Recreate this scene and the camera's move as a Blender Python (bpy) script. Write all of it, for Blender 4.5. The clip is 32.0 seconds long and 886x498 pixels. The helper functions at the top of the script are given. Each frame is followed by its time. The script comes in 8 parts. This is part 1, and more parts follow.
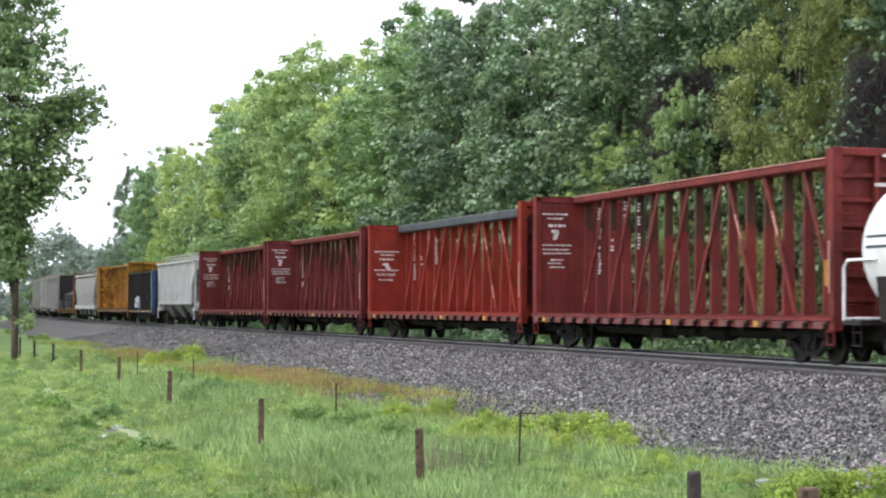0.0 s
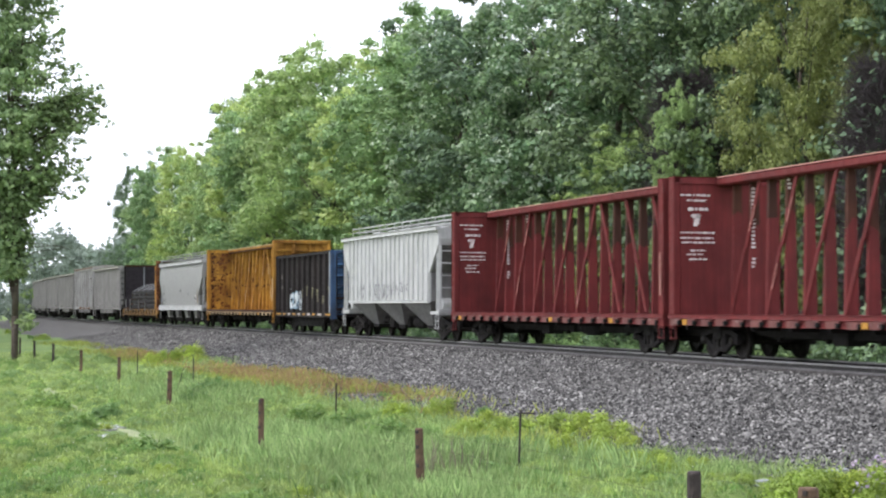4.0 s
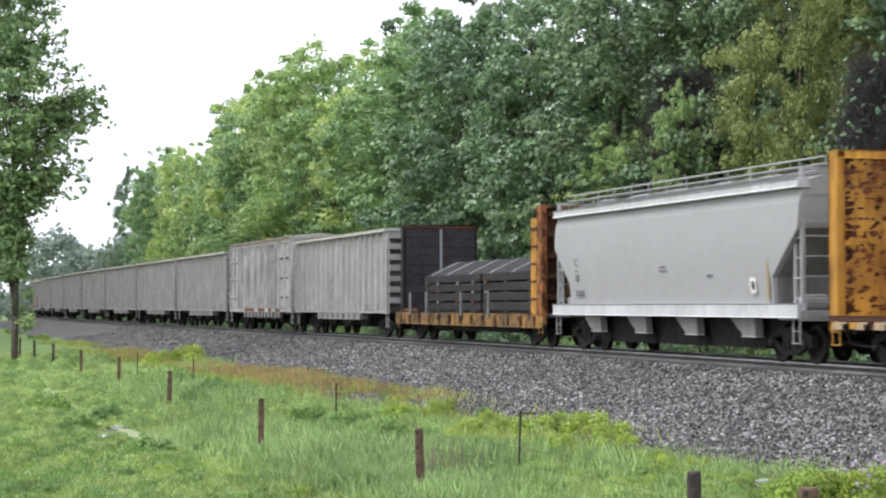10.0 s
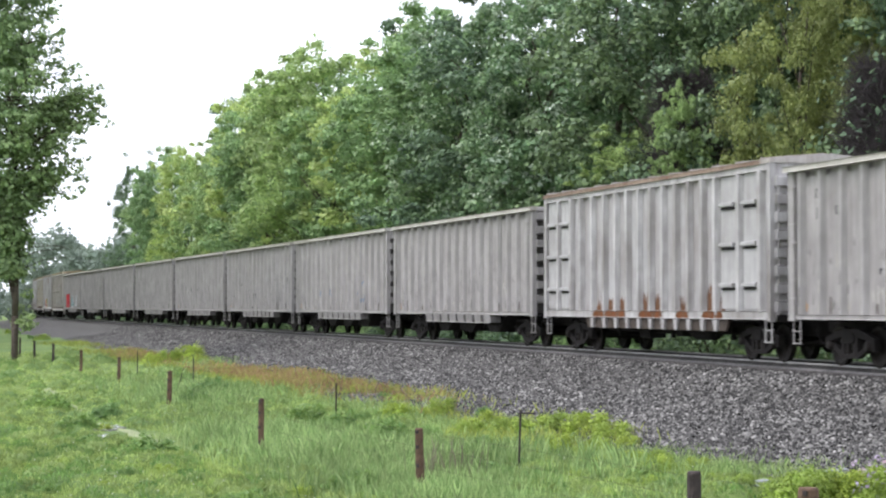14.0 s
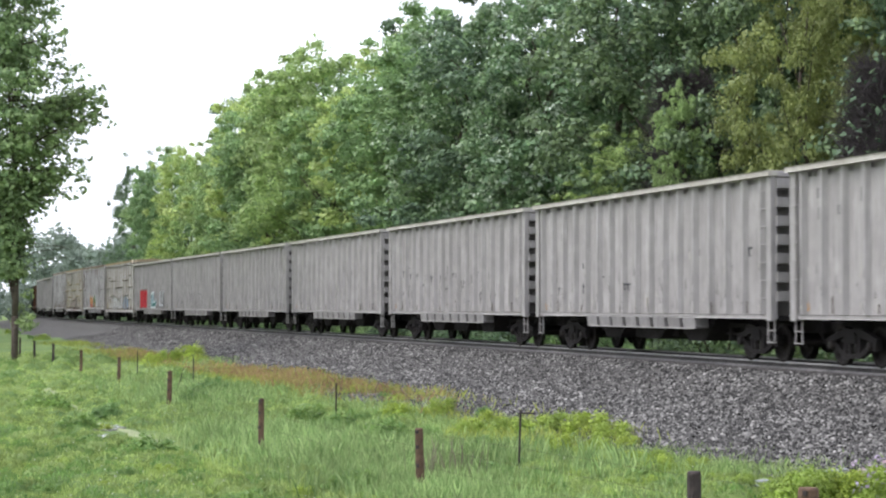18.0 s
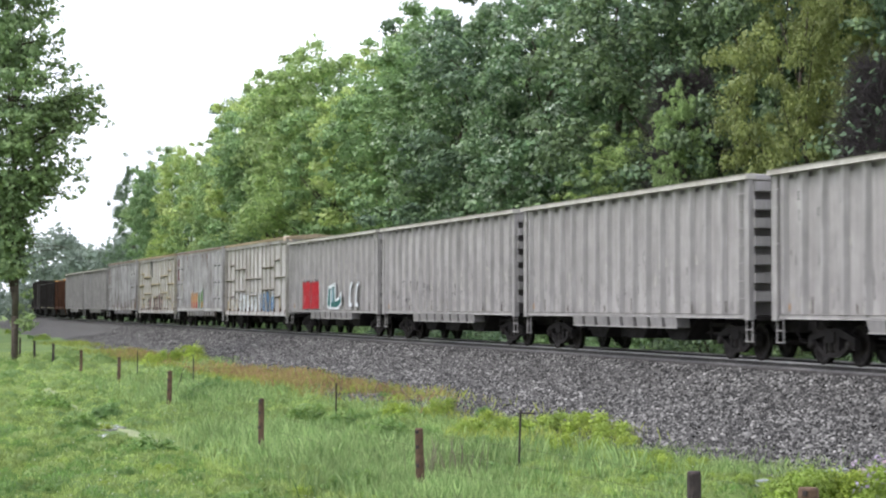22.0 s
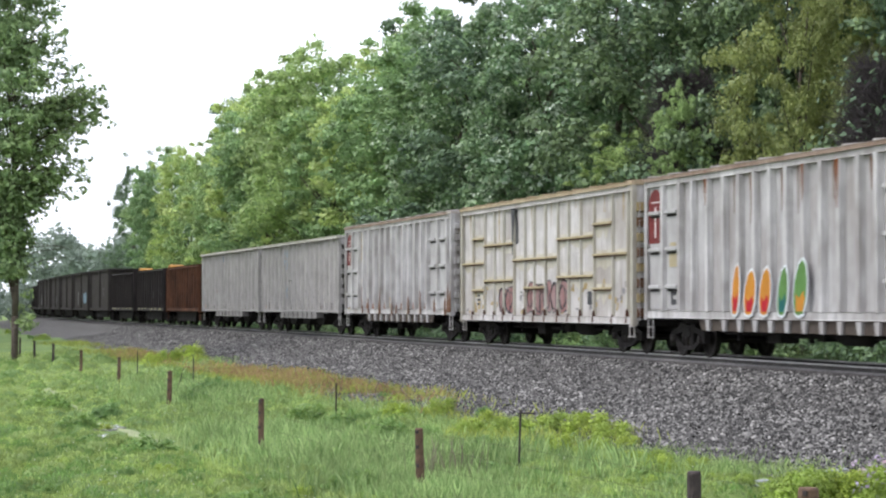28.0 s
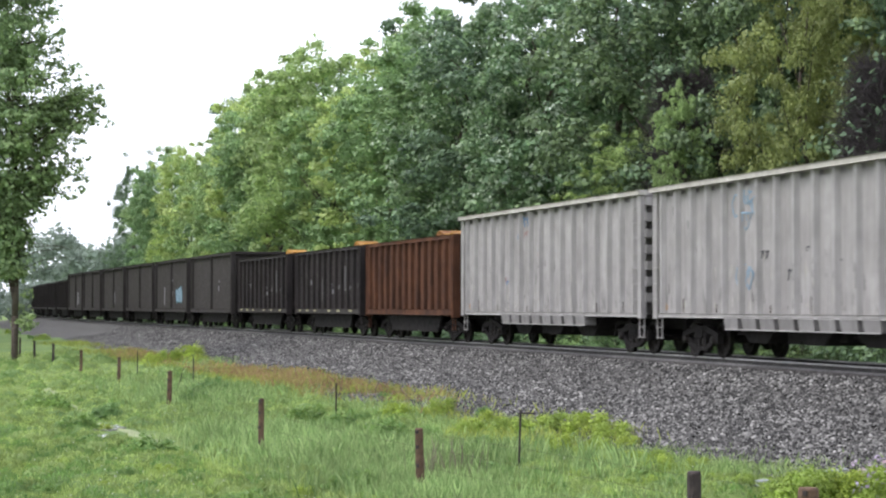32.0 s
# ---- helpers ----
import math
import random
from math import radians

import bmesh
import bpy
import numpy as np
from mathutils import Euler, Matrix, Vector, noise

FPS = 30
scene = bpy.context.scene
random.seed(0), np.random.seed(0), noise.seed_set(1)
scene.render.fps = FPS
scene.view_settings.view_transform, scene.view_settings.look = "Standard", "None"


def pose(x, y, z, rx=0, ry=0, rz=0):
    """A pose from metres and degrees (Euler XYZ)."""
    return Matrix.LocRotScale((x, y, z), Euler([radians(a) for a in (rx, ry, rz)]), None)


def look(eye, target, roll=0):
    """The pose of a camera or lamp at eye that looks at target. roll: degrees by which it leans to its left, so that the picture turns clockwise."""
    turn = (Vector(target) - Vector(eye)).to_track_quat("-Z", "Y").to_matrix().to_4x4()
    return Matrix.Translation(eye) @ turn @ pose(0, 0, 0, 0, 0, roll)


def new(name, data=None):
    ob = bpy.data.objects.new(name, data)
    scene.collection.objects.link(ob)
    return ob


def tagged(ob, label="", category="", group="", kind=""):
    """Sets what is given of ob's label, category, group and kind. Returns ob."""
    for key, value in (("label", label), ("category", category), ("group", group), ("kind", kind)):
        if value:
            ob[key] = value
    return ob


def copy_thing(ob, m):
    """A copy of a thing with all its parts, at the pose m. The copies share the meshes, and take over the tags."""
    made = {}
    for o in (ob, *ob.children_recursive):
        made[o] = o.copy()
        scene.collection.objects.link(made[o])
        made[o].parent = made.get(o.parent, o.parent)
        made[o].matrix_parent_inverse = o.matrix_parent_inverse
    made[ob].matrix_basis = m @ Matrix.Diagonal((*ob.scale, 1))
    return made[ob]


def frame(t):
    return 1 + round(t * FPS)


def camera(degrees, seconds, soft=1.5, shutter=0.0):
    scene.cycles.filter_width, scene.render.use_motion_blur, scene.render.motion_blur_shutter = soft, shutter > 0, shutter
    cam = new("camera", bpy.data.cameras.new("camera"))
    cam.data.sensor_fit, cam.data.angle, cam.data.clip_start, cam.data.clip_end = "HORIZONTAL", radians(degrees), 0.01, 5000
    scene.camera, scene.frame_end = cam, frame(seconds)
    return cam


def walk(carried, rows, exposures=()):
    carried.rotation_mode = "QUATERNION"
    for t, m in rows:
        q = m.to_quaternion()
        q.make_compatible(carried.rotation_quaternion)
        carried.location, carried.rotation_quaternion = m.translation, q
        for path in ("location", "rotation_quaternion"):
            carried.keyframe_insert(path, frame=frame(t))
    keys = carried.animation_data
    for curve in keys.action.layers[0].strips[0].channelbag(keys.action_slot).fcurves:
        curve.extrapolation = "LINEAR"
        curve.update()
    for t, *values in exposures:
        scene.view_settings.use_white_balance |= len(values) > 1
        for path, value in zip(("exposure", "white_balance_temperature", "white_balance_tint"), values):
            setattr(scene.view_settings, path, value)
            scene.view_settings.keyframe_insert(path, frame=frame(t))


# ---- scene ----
# World: metres, z = 0 at the top of the rails, the tripod at the origin of the plan.
EYE = (0.0, 0.0, 1.33)
cam = camera(25.497, 32.0, 2.15, 0.3)
AIM = look(EYE, (0.0, 100.0, 1.33 + 2.893))
walk(cam, [(0.0, AIM), (32.0, AIM)], [(0.0, 0.7, 6480, 12), (9.0, 0.7, 6480, 12), (20.0, 0.6, 6480, 12), (32.0, 0.59, 6480, 12)])

# ---- light: a bright overcast sky, a wide pale sun behind thin cloud ----
SUN_UP, SUN_ROUND = radians(55), radians(272)
world = bpy.data.worlds.new("overcast")
scene.world = world
world.use_nodes = True
wn, wl = world.node_tree.nodes, world.node_tree.links
wn.clear()
sky = wn.new("ShaderNodeTexSky")
sky.sky_type, sky.sun_disc = "NISHITA", False
sky.sun_elevation, sky.sun_rotation = SUN_UP, SUN_ROUND
sky.air_density, sky.dust_density, sky.ozone_density = 1.0, 2.0, 1.0
pale = wn.new("ShaderNodeHueSaturation")
pale.inputs["Saturation"].default_value = 0.22
pale.inputs["Value"].default_value = 1.0
back = wn.new("ShaderNodeBackground")
back.inputs["Strength"].default_value = 0.15
wout = wn.new("ShaderNodeOutputWorld")
wl.new(sky.outputs[0], pale.inputs["Color"])
veil = wn.new("ShaderNodeMix")  # an even veil of bright cloud over the sky
veil.data_type = "RGBA"
veil.inputs[0].default_value = 0.7
veil.inputs[7].default_value = (8.8, 9.25, 10.6, 1.0)
wl.new(pale.outputs[0], veil.inputs[6])
wl.new(veil.outputs[2], back.inputs["Color"])
wl.new(back.outputs[0], wout.inputs["Surface"])
sun = new("sun", bpy.data.lights.new("sun", "SUN"))
sun.data.energy, sun.data.angle, sun.data.color = 1.2, radians(25), (1.0, 0.98, 0.95)
sx = math.sin(SUN_ROUND) * math.cos(SUN_UP)
sy = math.cos(SUN_ROUND) * math.cos(SUN_UP)
sun.matrix_world = look((sx * 200, sy * 200, math.sin(SUN_UP) * 200), (0, 0, 0))

# ---- the line of the track: s in metres, growing away from the tripod ----
SPEED = 13.385
_S = np.linspace(-500, 800, 5201)
_K = np.interp(_S, [-60, -40, 30, 100, 165, 800], [0, 0.427, 0.427, -0.016, -0.685, -0.685]) / 1000
_STEP = _S[1] - _S[0]
_T = np.concatenate([[0], np.cumsum((_K[1:] + _K[:-1]) / 2 * _STEP)])
_T = _T - np.interp(0, _S, _T) + 1.84347
_X = np.concatenate([[0], np.cumsum((np.cos(_T[1:]) + np.cos(_T[:-1])) / 2 * _STEP)])
_Y = np.concatenate([[0], np.cumsum((np.sin(_T[1:]) + np.sin(_T[:-1])) / 2 * _STEP)])
_X, _Y = _X - np.interp(0, _S, _X) + 11.151, _Y - np.interp(0, _S, _Y) + 39.017


def track(s, d=0.0):
    """Plan place at s along the track and d metres to the field side of its middle, and the heading away."""
    x, y, t = np.interp(s, _S, _X), np.interp(s, _S, _Y), np.interp(s, _S, _T)
    return x - np.sin(t) * d, y + np.cos(t) * d, t


def to_track(x, y):
    """s and d (field side positive) of points of the plan."""
    x, y = np.asarray(x, float).ravel(), np.asarray(y, float).ravel()
    pick = np.arange(0, len(_S), 16)
    px, py, pt, ps = _X[pick], _Y[pick], _T[pick], _S[pick]
    s, d = np.empty(len(x)), np.empty(len(x))
    for a in range(0, len(x), 4000):
        b = slice(a, a + 4000)
        k = np.argmin((x[b, None] - px) ** 2 + (y[b, None] - py) ** 2, axis=1)
        ex, ey = x[b] - px[k], y[b] - py[k]
        s[b] = ps[k] + ex * np.cos(pt[k]) + ey * np.sin(pt[k])
        d[b] = -ex * np.sin(pt[k]) + ey * np.cos(pt[k])
    return s, d


def wave(x, y, seed=0):
    """Soft unevenness of the ground, about -1 to 1."""
    r = np.random.RandomState(seed)
    out = 0
    for k in range(7):
        a, f = r.uniform(0, 6.28), 0.12 * 1.7 ** k
        out = out + np.sin((x * np.cos(a) + y * np.sin(a)) * f + r.uniform(0, 6.28)) / 1.45 ** k
    return out / 2.6


def ground_z(x, y):
    s, d = to_track(x, y)
    z = np.interp(d, [-300, -60, -25, -10, -6, 0, 5, 8, 11, 15, 40, 90], [0.5, 0.2, -0.1, -0.55, -0.75, -0.8, -1.1, -1.33, -1.45, -1.5, -1.52, -1.5])
    near = np.clip(1.2 - np.hypot(x, np.asarray(y) - 60) / 300, 0, 1)
    return z + wave(np.asarray(x, float).ravel(), np.asarray(y, float).ravel(), 3) * 0.07 * near


# ---- materials ----
def shader(name, rough=0.7, metal=0.0):
    m = bpy.data.materials.new(name)
    m.use_nodes = True
    n, l = m.node_tree.nodes, m.node_tree.links
    b = n["Principled BSDF"]
    b.inputs["Roughness"].default_value, b.inputs["Metallic"].default_value = rough, metal
    b.inputs["Specular IOR Level"].default_value = 0.25
    return m, n, l, b


def coords(n, l, scale=(1, 1, 1), shift=True):
    """Object coordinates, moved at random from object to object."""
    tc, mp = n.new("ShaderNodeTexCoord"), n.new("ShaderNodeMapping")
    mp.inputs["Scale"].default_value = scale
    l.new(tc.outputs["Object"], mp.inputs["Vector"])
    if shift:
        oi, mul = n.new("ShaderNodeObjectInfo"), n.new("ShaderNodeMath")
        mul.operation, mul.inputs[1].default_value = "MULTIPLY", 37.0
        l.new(oi.outputs["Random"], mul.inputs[0])
        l.new(mul.outputs[0], mp.inputs["Location"])
    return mp.outputs[0]


def grain(n, l, vec, scale, detail=4.0, rough=0.6):
    t = n.new("ShaderNodeTexNoise")
    t.inputs["Scale"].default_value, t.inputs["Detail"].default_value, t.inputs["Roughness"].default_value = scale, detail, rough
    l.new(vec, t.inputs["Vector"])
    return t.outputs["Fac"]


def ramp(n, l, fac, stops):
    r = n.new("ShaderNodeValToRGB")
    e = r.color_ramp.elements
    while len(e) < len(stops):
        e.new(0.5)
    for k, (p, c) in enumerate(stops):
        e[k].position = p
        e[k].color = (c, c, c, 1) if not hasattr(c, "__len__") else (*c, 1)
    l.new(fac, r.inputs["Fac"])
    return r.outputs["Color"]


def blend(n, l, fac, a, b, mode="MIX"):
    m = n.new("ShaderNodeMix")
    m.data_type, m.blend_type = "RGBA", mode
    for k, v in ((0, fac), (6, a), (7, b)):
        sock = m.inputs[k]
        if isinstance(v, (int, float)):
            sock.default_value = v if k == 0 else (v, v, v, 1)
        elif isinstance(v, tuple):
            sock.default_value = (*v, 1)
        else:
            l.new(v, sock)
    return m.outputs[2]


def bump(n, l, b, height, strength, dist=0.01):
    u = n.new("ShaderNodeBump")
    u.inputs["Strength"].default_value, u.inputs["Distance"].default_value = strength, dist
    l.new(height, u.inputs["Height"])
    l.new(u.outputs[0], b.inputs["Normal"])


def paint(name, base, grime=(0.06, 0.05, 0.045), grime_amount=0.4, rust=(0.16, 0.06, 0.025), rust_amount=0.12, rough=0.55, metal=0.0, streak=1.0, mottle=1.0):
    """Weathered paint on steel: streaks that run down, soft stains, chips of rust, fine relief."""
    m, n, l, b = shader(name, rough, metal)
    b.inputs["Specular IOR Level"].default_value = 0.1
    flat, tall = coords(n, l), coords(n, l, (1, 1, 0.07))
    stain = ramp(n, l, grain(n, l, flat, 0.55, 3), [(0.38, 0.0), (0.72, grime_amount)])
    runs = ramp(n, l, grain(n, l, tall, 5.0, 5, 0.7), [(0.42, 0.0), (0.78, grime_amount)])
    light = ramp(n, l, grain(n, l, flat, 1.6, 2), [(0.3, 1 - 0.14 * mottle), (0.7, 1 + 0.1 * mottle)])
    col = blend(n, l, 1.0, base, light, "MULTIPLY")
    thin = ramp(n, l, grain(n, l, coords(n, l, (1, 1, 0.03)), 22.0, 3, 0.6), [(0.3, 1 - 0.16 * streak), (0.65, 1 + 0.08 * streak)])
    col = blend(n, l, 1.0, col, thin, "MULTIPLY")
    col = blend(n, l, stain, col, grime)
    col = blend(n, l, runs, col, grime)
    lo = 0.80 - 0.36 * rust_amount
    chips = ramp(n, l, grain(n, l, flat, 2.6, 8, 0.72), [(lo, 0.0), (min(lo + 0.07, 1.0), 1.0)])
    col = blend(n, l, chips, col, rust)
    l.new(col, b.inputs["Base Color"])
    fine = grain(n, l, flat, 40, 4)
    l.new(ramp(n, l, grain(n, l, flat, 6, 4), [(0.3, rough - 0.12), (0.7, min(rough + 0.2, 1))]), b.inputs["Roughness"])
    bump(n, l, b, fine, 0.25, 0.01)
    return m


def plain(name, a, c, scale=3.0, rough=0.8, metal=0.0, strength=0.4, dist=0.02):
    """Two tones by noise with fine relief."""
    m, n, l, b = shader(name, rough, metal)
    v = coords(n, l)
    col = blend(n, l, ramp(n, l, grain(n, l, v, scale, 6, 0.65), [(0.32, 0.0), (0.68, 1.0)]), a, c)
    col = blend(n, l, 1.0, col, ramp(n, l, grain(n, l, v, scale * 0.13, 2), [(0.3, 0.8), (0.7, 1.15)]), "MULTIPLY")
    l.new(col, b.inputs["Base Color"])
    bump(n, l, b, grain(n, l, v, scale * 8, 4), strength, dist)
    return m


def leaves(name, a, c, glow=0.3, rough=0.5, patch=1.1, deep=0.25, pale=None, gloss=0.3):
    """Leaf: tone varies leaf by leaf and plant by plant; some light comes through."""
    m, n, l, b = shader(name, rough)
    b.inputs["Specular IOR Level"].default_value = gloss
    g, oi = n.new("ShaderNodeNewGeometry"), n.new("ShaderNodeObjectInfo")
    col = blend(n, l, ramp(n, l, g.outputs["Random Per Island"], [(0.0, 0.0), (1.0, 1.0)]), a, c)
    v = coords(n, l, shift=False)
    if pale:  # sprays that show the pale backs of some leaves
        turned = blend(n, l, 1.0, ramp(n, l, g.outputs["Random Per Island"], [(0.45, 0.0), (0.62, 1.0)]), ramp(n, l, grain(n, l, v, 0.8, 3), [(0.47, 0.0), (0.6, 1.0)]), "MULTIPLY")
        col = blend(n, l, turned, col, pale)
    col = blend(n, l, 1.0, col, ramp(n, l, grain(n, l, v, 0.35, 3), [(0.3, 0.76), (0.7, 1.22)]), "MULTIPLY")
    col = blend(n, l, 1.0, col, ramp(n, l, grain(n, l, v, patch, 3), [(0.34, 1 - deep), (0.66, 1 + deep)]), "MULTIPLY")
    col = blend(n, l, 1.0, col, ramp(n, l, oi.outputs["Random"], [(0.0, (0.82, 0.84, 0.88)), (0.5, (1.03, 1.0, 0.99)), (1.0, (1.21, 1.1, 1.0))]), "MULTIPLY")
    l.new(col, b.inputs["Base Color"])
    tr, mx = n.new("ShaderNodeBsdfTranslucent"), n.new("ShaderNodeMixShader")
    l.new(col, tr.inputs["Color"])
    mx.inputs[0].default_value = glow
    l.new(b.outputs[0], mx.inputs[1])
    l.new(tr.outputs[0], mx.inputs[2])
    l.new(mx.outputs[0], n["Material Output"].inputs["Surface"])
    return m


RED = paint("red paint", (0.192, 0.033, 0.028), (0.045, 0.02, 0.018), 0.55, rust_amount=0.12)
RED_BRIGHT = paint("fresh red paint", (0.25, 0.034, 0.021), (0.11, 0.02, 0.015), 0.35, rust_amount=0.07)
RED_DULL = paint("dull red paint", (0.168, 0.032, 0.031), (0.055, 0.022, 0.022), 0.5, rust_amount=0.13)
RED_END_SHADE = paint("red end paint with shade in it", (0.085, 0.022, 0.024), (0.03, 0.016, 0.016), 0.6, rust_amount=0.1)
LIP = paint("pale cream lip paint", (0.47, 0.455, 0.41), (0.24, 0.21, 0.17), 0.5, (0.3, 0.17, 0.08), 0.2)
SKIRT = paint("dirty lower sill", (0.1, 0.084, 0.072), (0.045, 0.034, 0.028), 0.8, (0.15, 0.065, 0.03), 0.5, 0.85)
YELLOW = paint("yellow paint", (0.56, 0.295, 0.055), (0.15, 0.062, 0.022), 0.9, (0.07, 0.028, 0.015), 0.58)
GREY_HOPPER = paint("grey hopper paint", (0.374, 0.355, 0.341), (0.21, 0.2, 0.19), 0.45, rust_amount=0.04)
GREY_SHEET = paint("grey hopper sheet paint", (0.366, 0.347, 0.334), (0.17, 0.155, 0.15), 0.5, rust_amount=0.06)
RED_FADED_LIT = paint("sun-faded red paint with highlights in it", (0.6, 0.34, 0.28), (0.3, 0.1, 0.08), 0.3, rust_amount=0.05)
YELLOW_FADED_LIT = paint("sun-faded yellow paint with highlights in it", (0.74, 0.58, 0.37), (0.4, 0.25, 0.12), 0.4, rust_amount=0.05)
SILVER_SHEET = paint("dull silver sheet", (0.43, 0.42, 0.415), (0.22, 0.19, 0.175), 0.6, (0.15, 0.06, 0.025), 0.2, 0.5, 0.1)
ROOF = paint("weathered roof metal", (0.3, 0.235, 0.185), (0.13, 0.08, 0.055), 0.7, (0.15, 0.06, 0.03), 0.6, 0.75)
ROOF_PALE = paint("pale galvanised roof", (0.47, 0.45, 0.42), (0.22, 0.17, 0.13), 0.6, (0.18, 0.08, 0.04), 0.4, 0.6)
RUST_PATCH = paint("raw rust", (0.2, 0.075, 0.03), (0.1, 0.04, 0.02), 0.6, (0.28, 0.12, 0.05), 0.4, 0.9)
SILVER = paint("bare silver paint", (0.55, 0.536, 0.526), (0.17, 0.15, 0.135), 0.75, (0.18, 0.065, 0.025), 0.16, 0.5, 0.1)
SILVER_PALE = paint("pale silver paint", (0.42, 0.413, 0.405), (0.25, 0.23, 0.22), 0.5, rust_amount=0.04)
RUST_BROWN = paint("brown rust", (0.16, 0.085, 0.05), (0.08, 0.045, 0.03), 0.6, (0.24, 0.12, 0.06), 0.4, 0.9)
PALE_SUNLIT_EDGE = paint("pale edge paint with sunlight in it", (0.5, 0.5, 0.495), (0.35, 0.34, 0.33), 0.3, rust_amount=0.03)
PALE = paint("pale hopper paint", (0.53, 0.535, 0.52), (0.25, 0.24, 0.22), 0.3, rust_amount=0.04)
COOL = paint("cool grey paint", (0.315, 0.313, 0.306), (0.24, 0.23, 0.22), 0.08, rust_amount=0.02, streak=0.2, mottle=0.25)
WHITE_BOX = paint("dirty white paint", (0.55, 0.53, 0.515), (0.25, 0.22, 0.19), 0.75, (0.34, 0.26, 0.15), 0.42)
ROOF_CREAM = paint("yellowed roof metal", (0.42, 0.35, 0.24), (0.2, 0.14, 0.08), 0.6, (0.2, 0.09, 0.04), 0.4, 0.75)
CREAM = paint("cream batten paint", (0.4, 0.345, 0.22), (0.24, 0.18, 0.1), 0.5, (0.2, 0.09, 0.04), 0.3)
BLACK = paint("black paint", (0.022, 0.019, 0.019), (0.055, 0.045, 0.042), 0.5, (0.09, 0.045, 0.028), 0.2, 0.65)
BLUE = paint("blue paint", (0.085, 0.18, 0.34), (0.03, 0.03, 0.035), 0.85, rust_amount=0.25)
RUSTY = paint("rusted steel", (0.128, 0.057, 0.032), (0.035, 0.02, 0.016), 0.95, (0.2, 0.11, 0.06), 0.35, 0.85)
DARK_GREY = paint("dark grey paint", (0.056, 0.05, 0.047), (0.034, 0.029, 0.027), 0.5, rust_amount=0.12, rough=0.75)
DUSTY = paint("dusty truck steel", (0.03, 0.027, 0.026), (0.014, 0.013, 0.012), 0.6, (0.06, 0.042, 0.034), 0.3, 0.9)
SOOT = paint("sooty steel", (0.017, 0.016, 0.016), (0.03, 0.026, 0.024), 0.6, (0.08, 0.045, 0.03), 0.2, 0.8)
WHITE = paint("white tank paint", (0.8, 0.8, 0.79), (0.4, 0.38, 0.35), 0.2, rust_amount=0.0, rough=0.35)
CHORD = paint("slate chord paint", (0.075, 0.085, 0.09), (0.04, 0.04, 0.04), 0.4, rust_amount=0.05)
MARK = paint("white lettering paint", (0.72, 0.66, 0.63), (0.3, 0.2, 0.18), 0.3, rust_amount=0.0)
SPRAY_RED = paint("red spray paint", (0.4, 0.016, 0.026), (0.2, 0.016, 0.024), 0.4, rust_amount=0.0)
SPRAY_GREEN = paint("green spray paint", (0.012, 0.11, 0.10), (0.02, 0.06, 0.06), 0.4, rust_amount=0.0)
SPRAY_BLUE = paint("blue spray paint", (0.06, 0.17, 0.33), (0.05, 0.08, 0.12), 0.5, rust_amount=0.0)
SPRAY_SKY = paint("pale blue spray paint", (0.2, 0.32, 0.42), (0.3, 0.33, 0.35), 0.5, rust_amount=0.0)
SPRAY_ORANGE = paint("orange spray paint", (0.48, 0.22, 0.025), (0.42, 0.14, 0.03), 0.4, rust_amount=0.0)
SPRAY_WHITE = paint("white spray paint", (0.68, 0.72, 0.74), (0.3, 0.3, 0.3), 0.3, rust_amount=0.0)
SPRAY_BLACK = paint("black spray paint", (0.05, 0.05, 0.055), (0.1, 0.1, 0.1), 0.4, rust_amount=0.0)
SPRAY_PINK = paint("faded red spray paint", (0.24, 0.1, 0.095), (0.3, 0.24, 0.23), 0.75, rust_amount=0.0)
AMBER = plain("amber reflector", (0.6, 0.3, 0.03), (0.36, 0.17, 0.03), 9, 0.5)
WHEEL = plain("wheel steel", (0.012, 0.011, 0.011), (0.032, 0.026, 0.022), 9, 0.6, 0.4)
RAIL = plain("rail web steel", (0.032, 0.03, 0.029), (0.06, 0.056, 0.053), 5, 0.7, 0.2)
RAIL_HEAD = plain("worn rail head", (0.3, 0.29, 0.28), (0.42, 0.41, 0.4), 5, 0.35, 0.6)
RAIL_FOOT_LIT = plain("rail foot with sky light in its colour", (0.13, 0.124, 0.12), (0.2, 0.192, 0.186), 5, 0.8)
CRIB = plain("oily crib dirt", (0.04, 0.037, 0.035), (0.085, 0.079, 0.074), 5, 0.95)
TIE = plain("dusty creosoted tie", (0.07, 0.065, 0.062), (0.14, 0.13, 0.125), 6, 0.9)
TIMBER = plain("tarred timber", (0.016, 0.015, 0.015), (0.038, 0.035, 0.034), 5, 0.95)
PLANK = plain("dark weathered plank", (0.026, 0.022, 0.025), (0.052, 0.045, 0.05), 4, 0.95)
TWIG = plain("bare twig bark", (0.045, 0.038, 0.04), (0.1, 0.086, 0.086), 5, 0.95)
STRAP = plain("pale strap", (0.3, 0.32, 0.34), (0.2, 0.21, 0.22), 5, 0.5)
POST_WOOD = plain("red-brown post wood", (0.07, 0.043, 0.031), (0.165, 0.106, 0.07), 9, 0.9)
POST_DARK = plain("dark post wood", (0.03, 0.025, 0.025), (0.075, 0.06, 0.055), 9, 0.9)
WIRE = plain("rusty wire", (0.05, 0.035, 0.03), (0.09, 0.06, 0.045), 20, 0.7, 0.5)
BARK = plain("bark", (0.055, 0.043, 0.034), (0.12, 0.1, 0.08), 7, 0.95, strength=0.8)
DEAD_BARK = plain("grey dead bark", (0.16, 0.15, 0.14), (0.26, 0.25, 0.24), 7, 0.95)
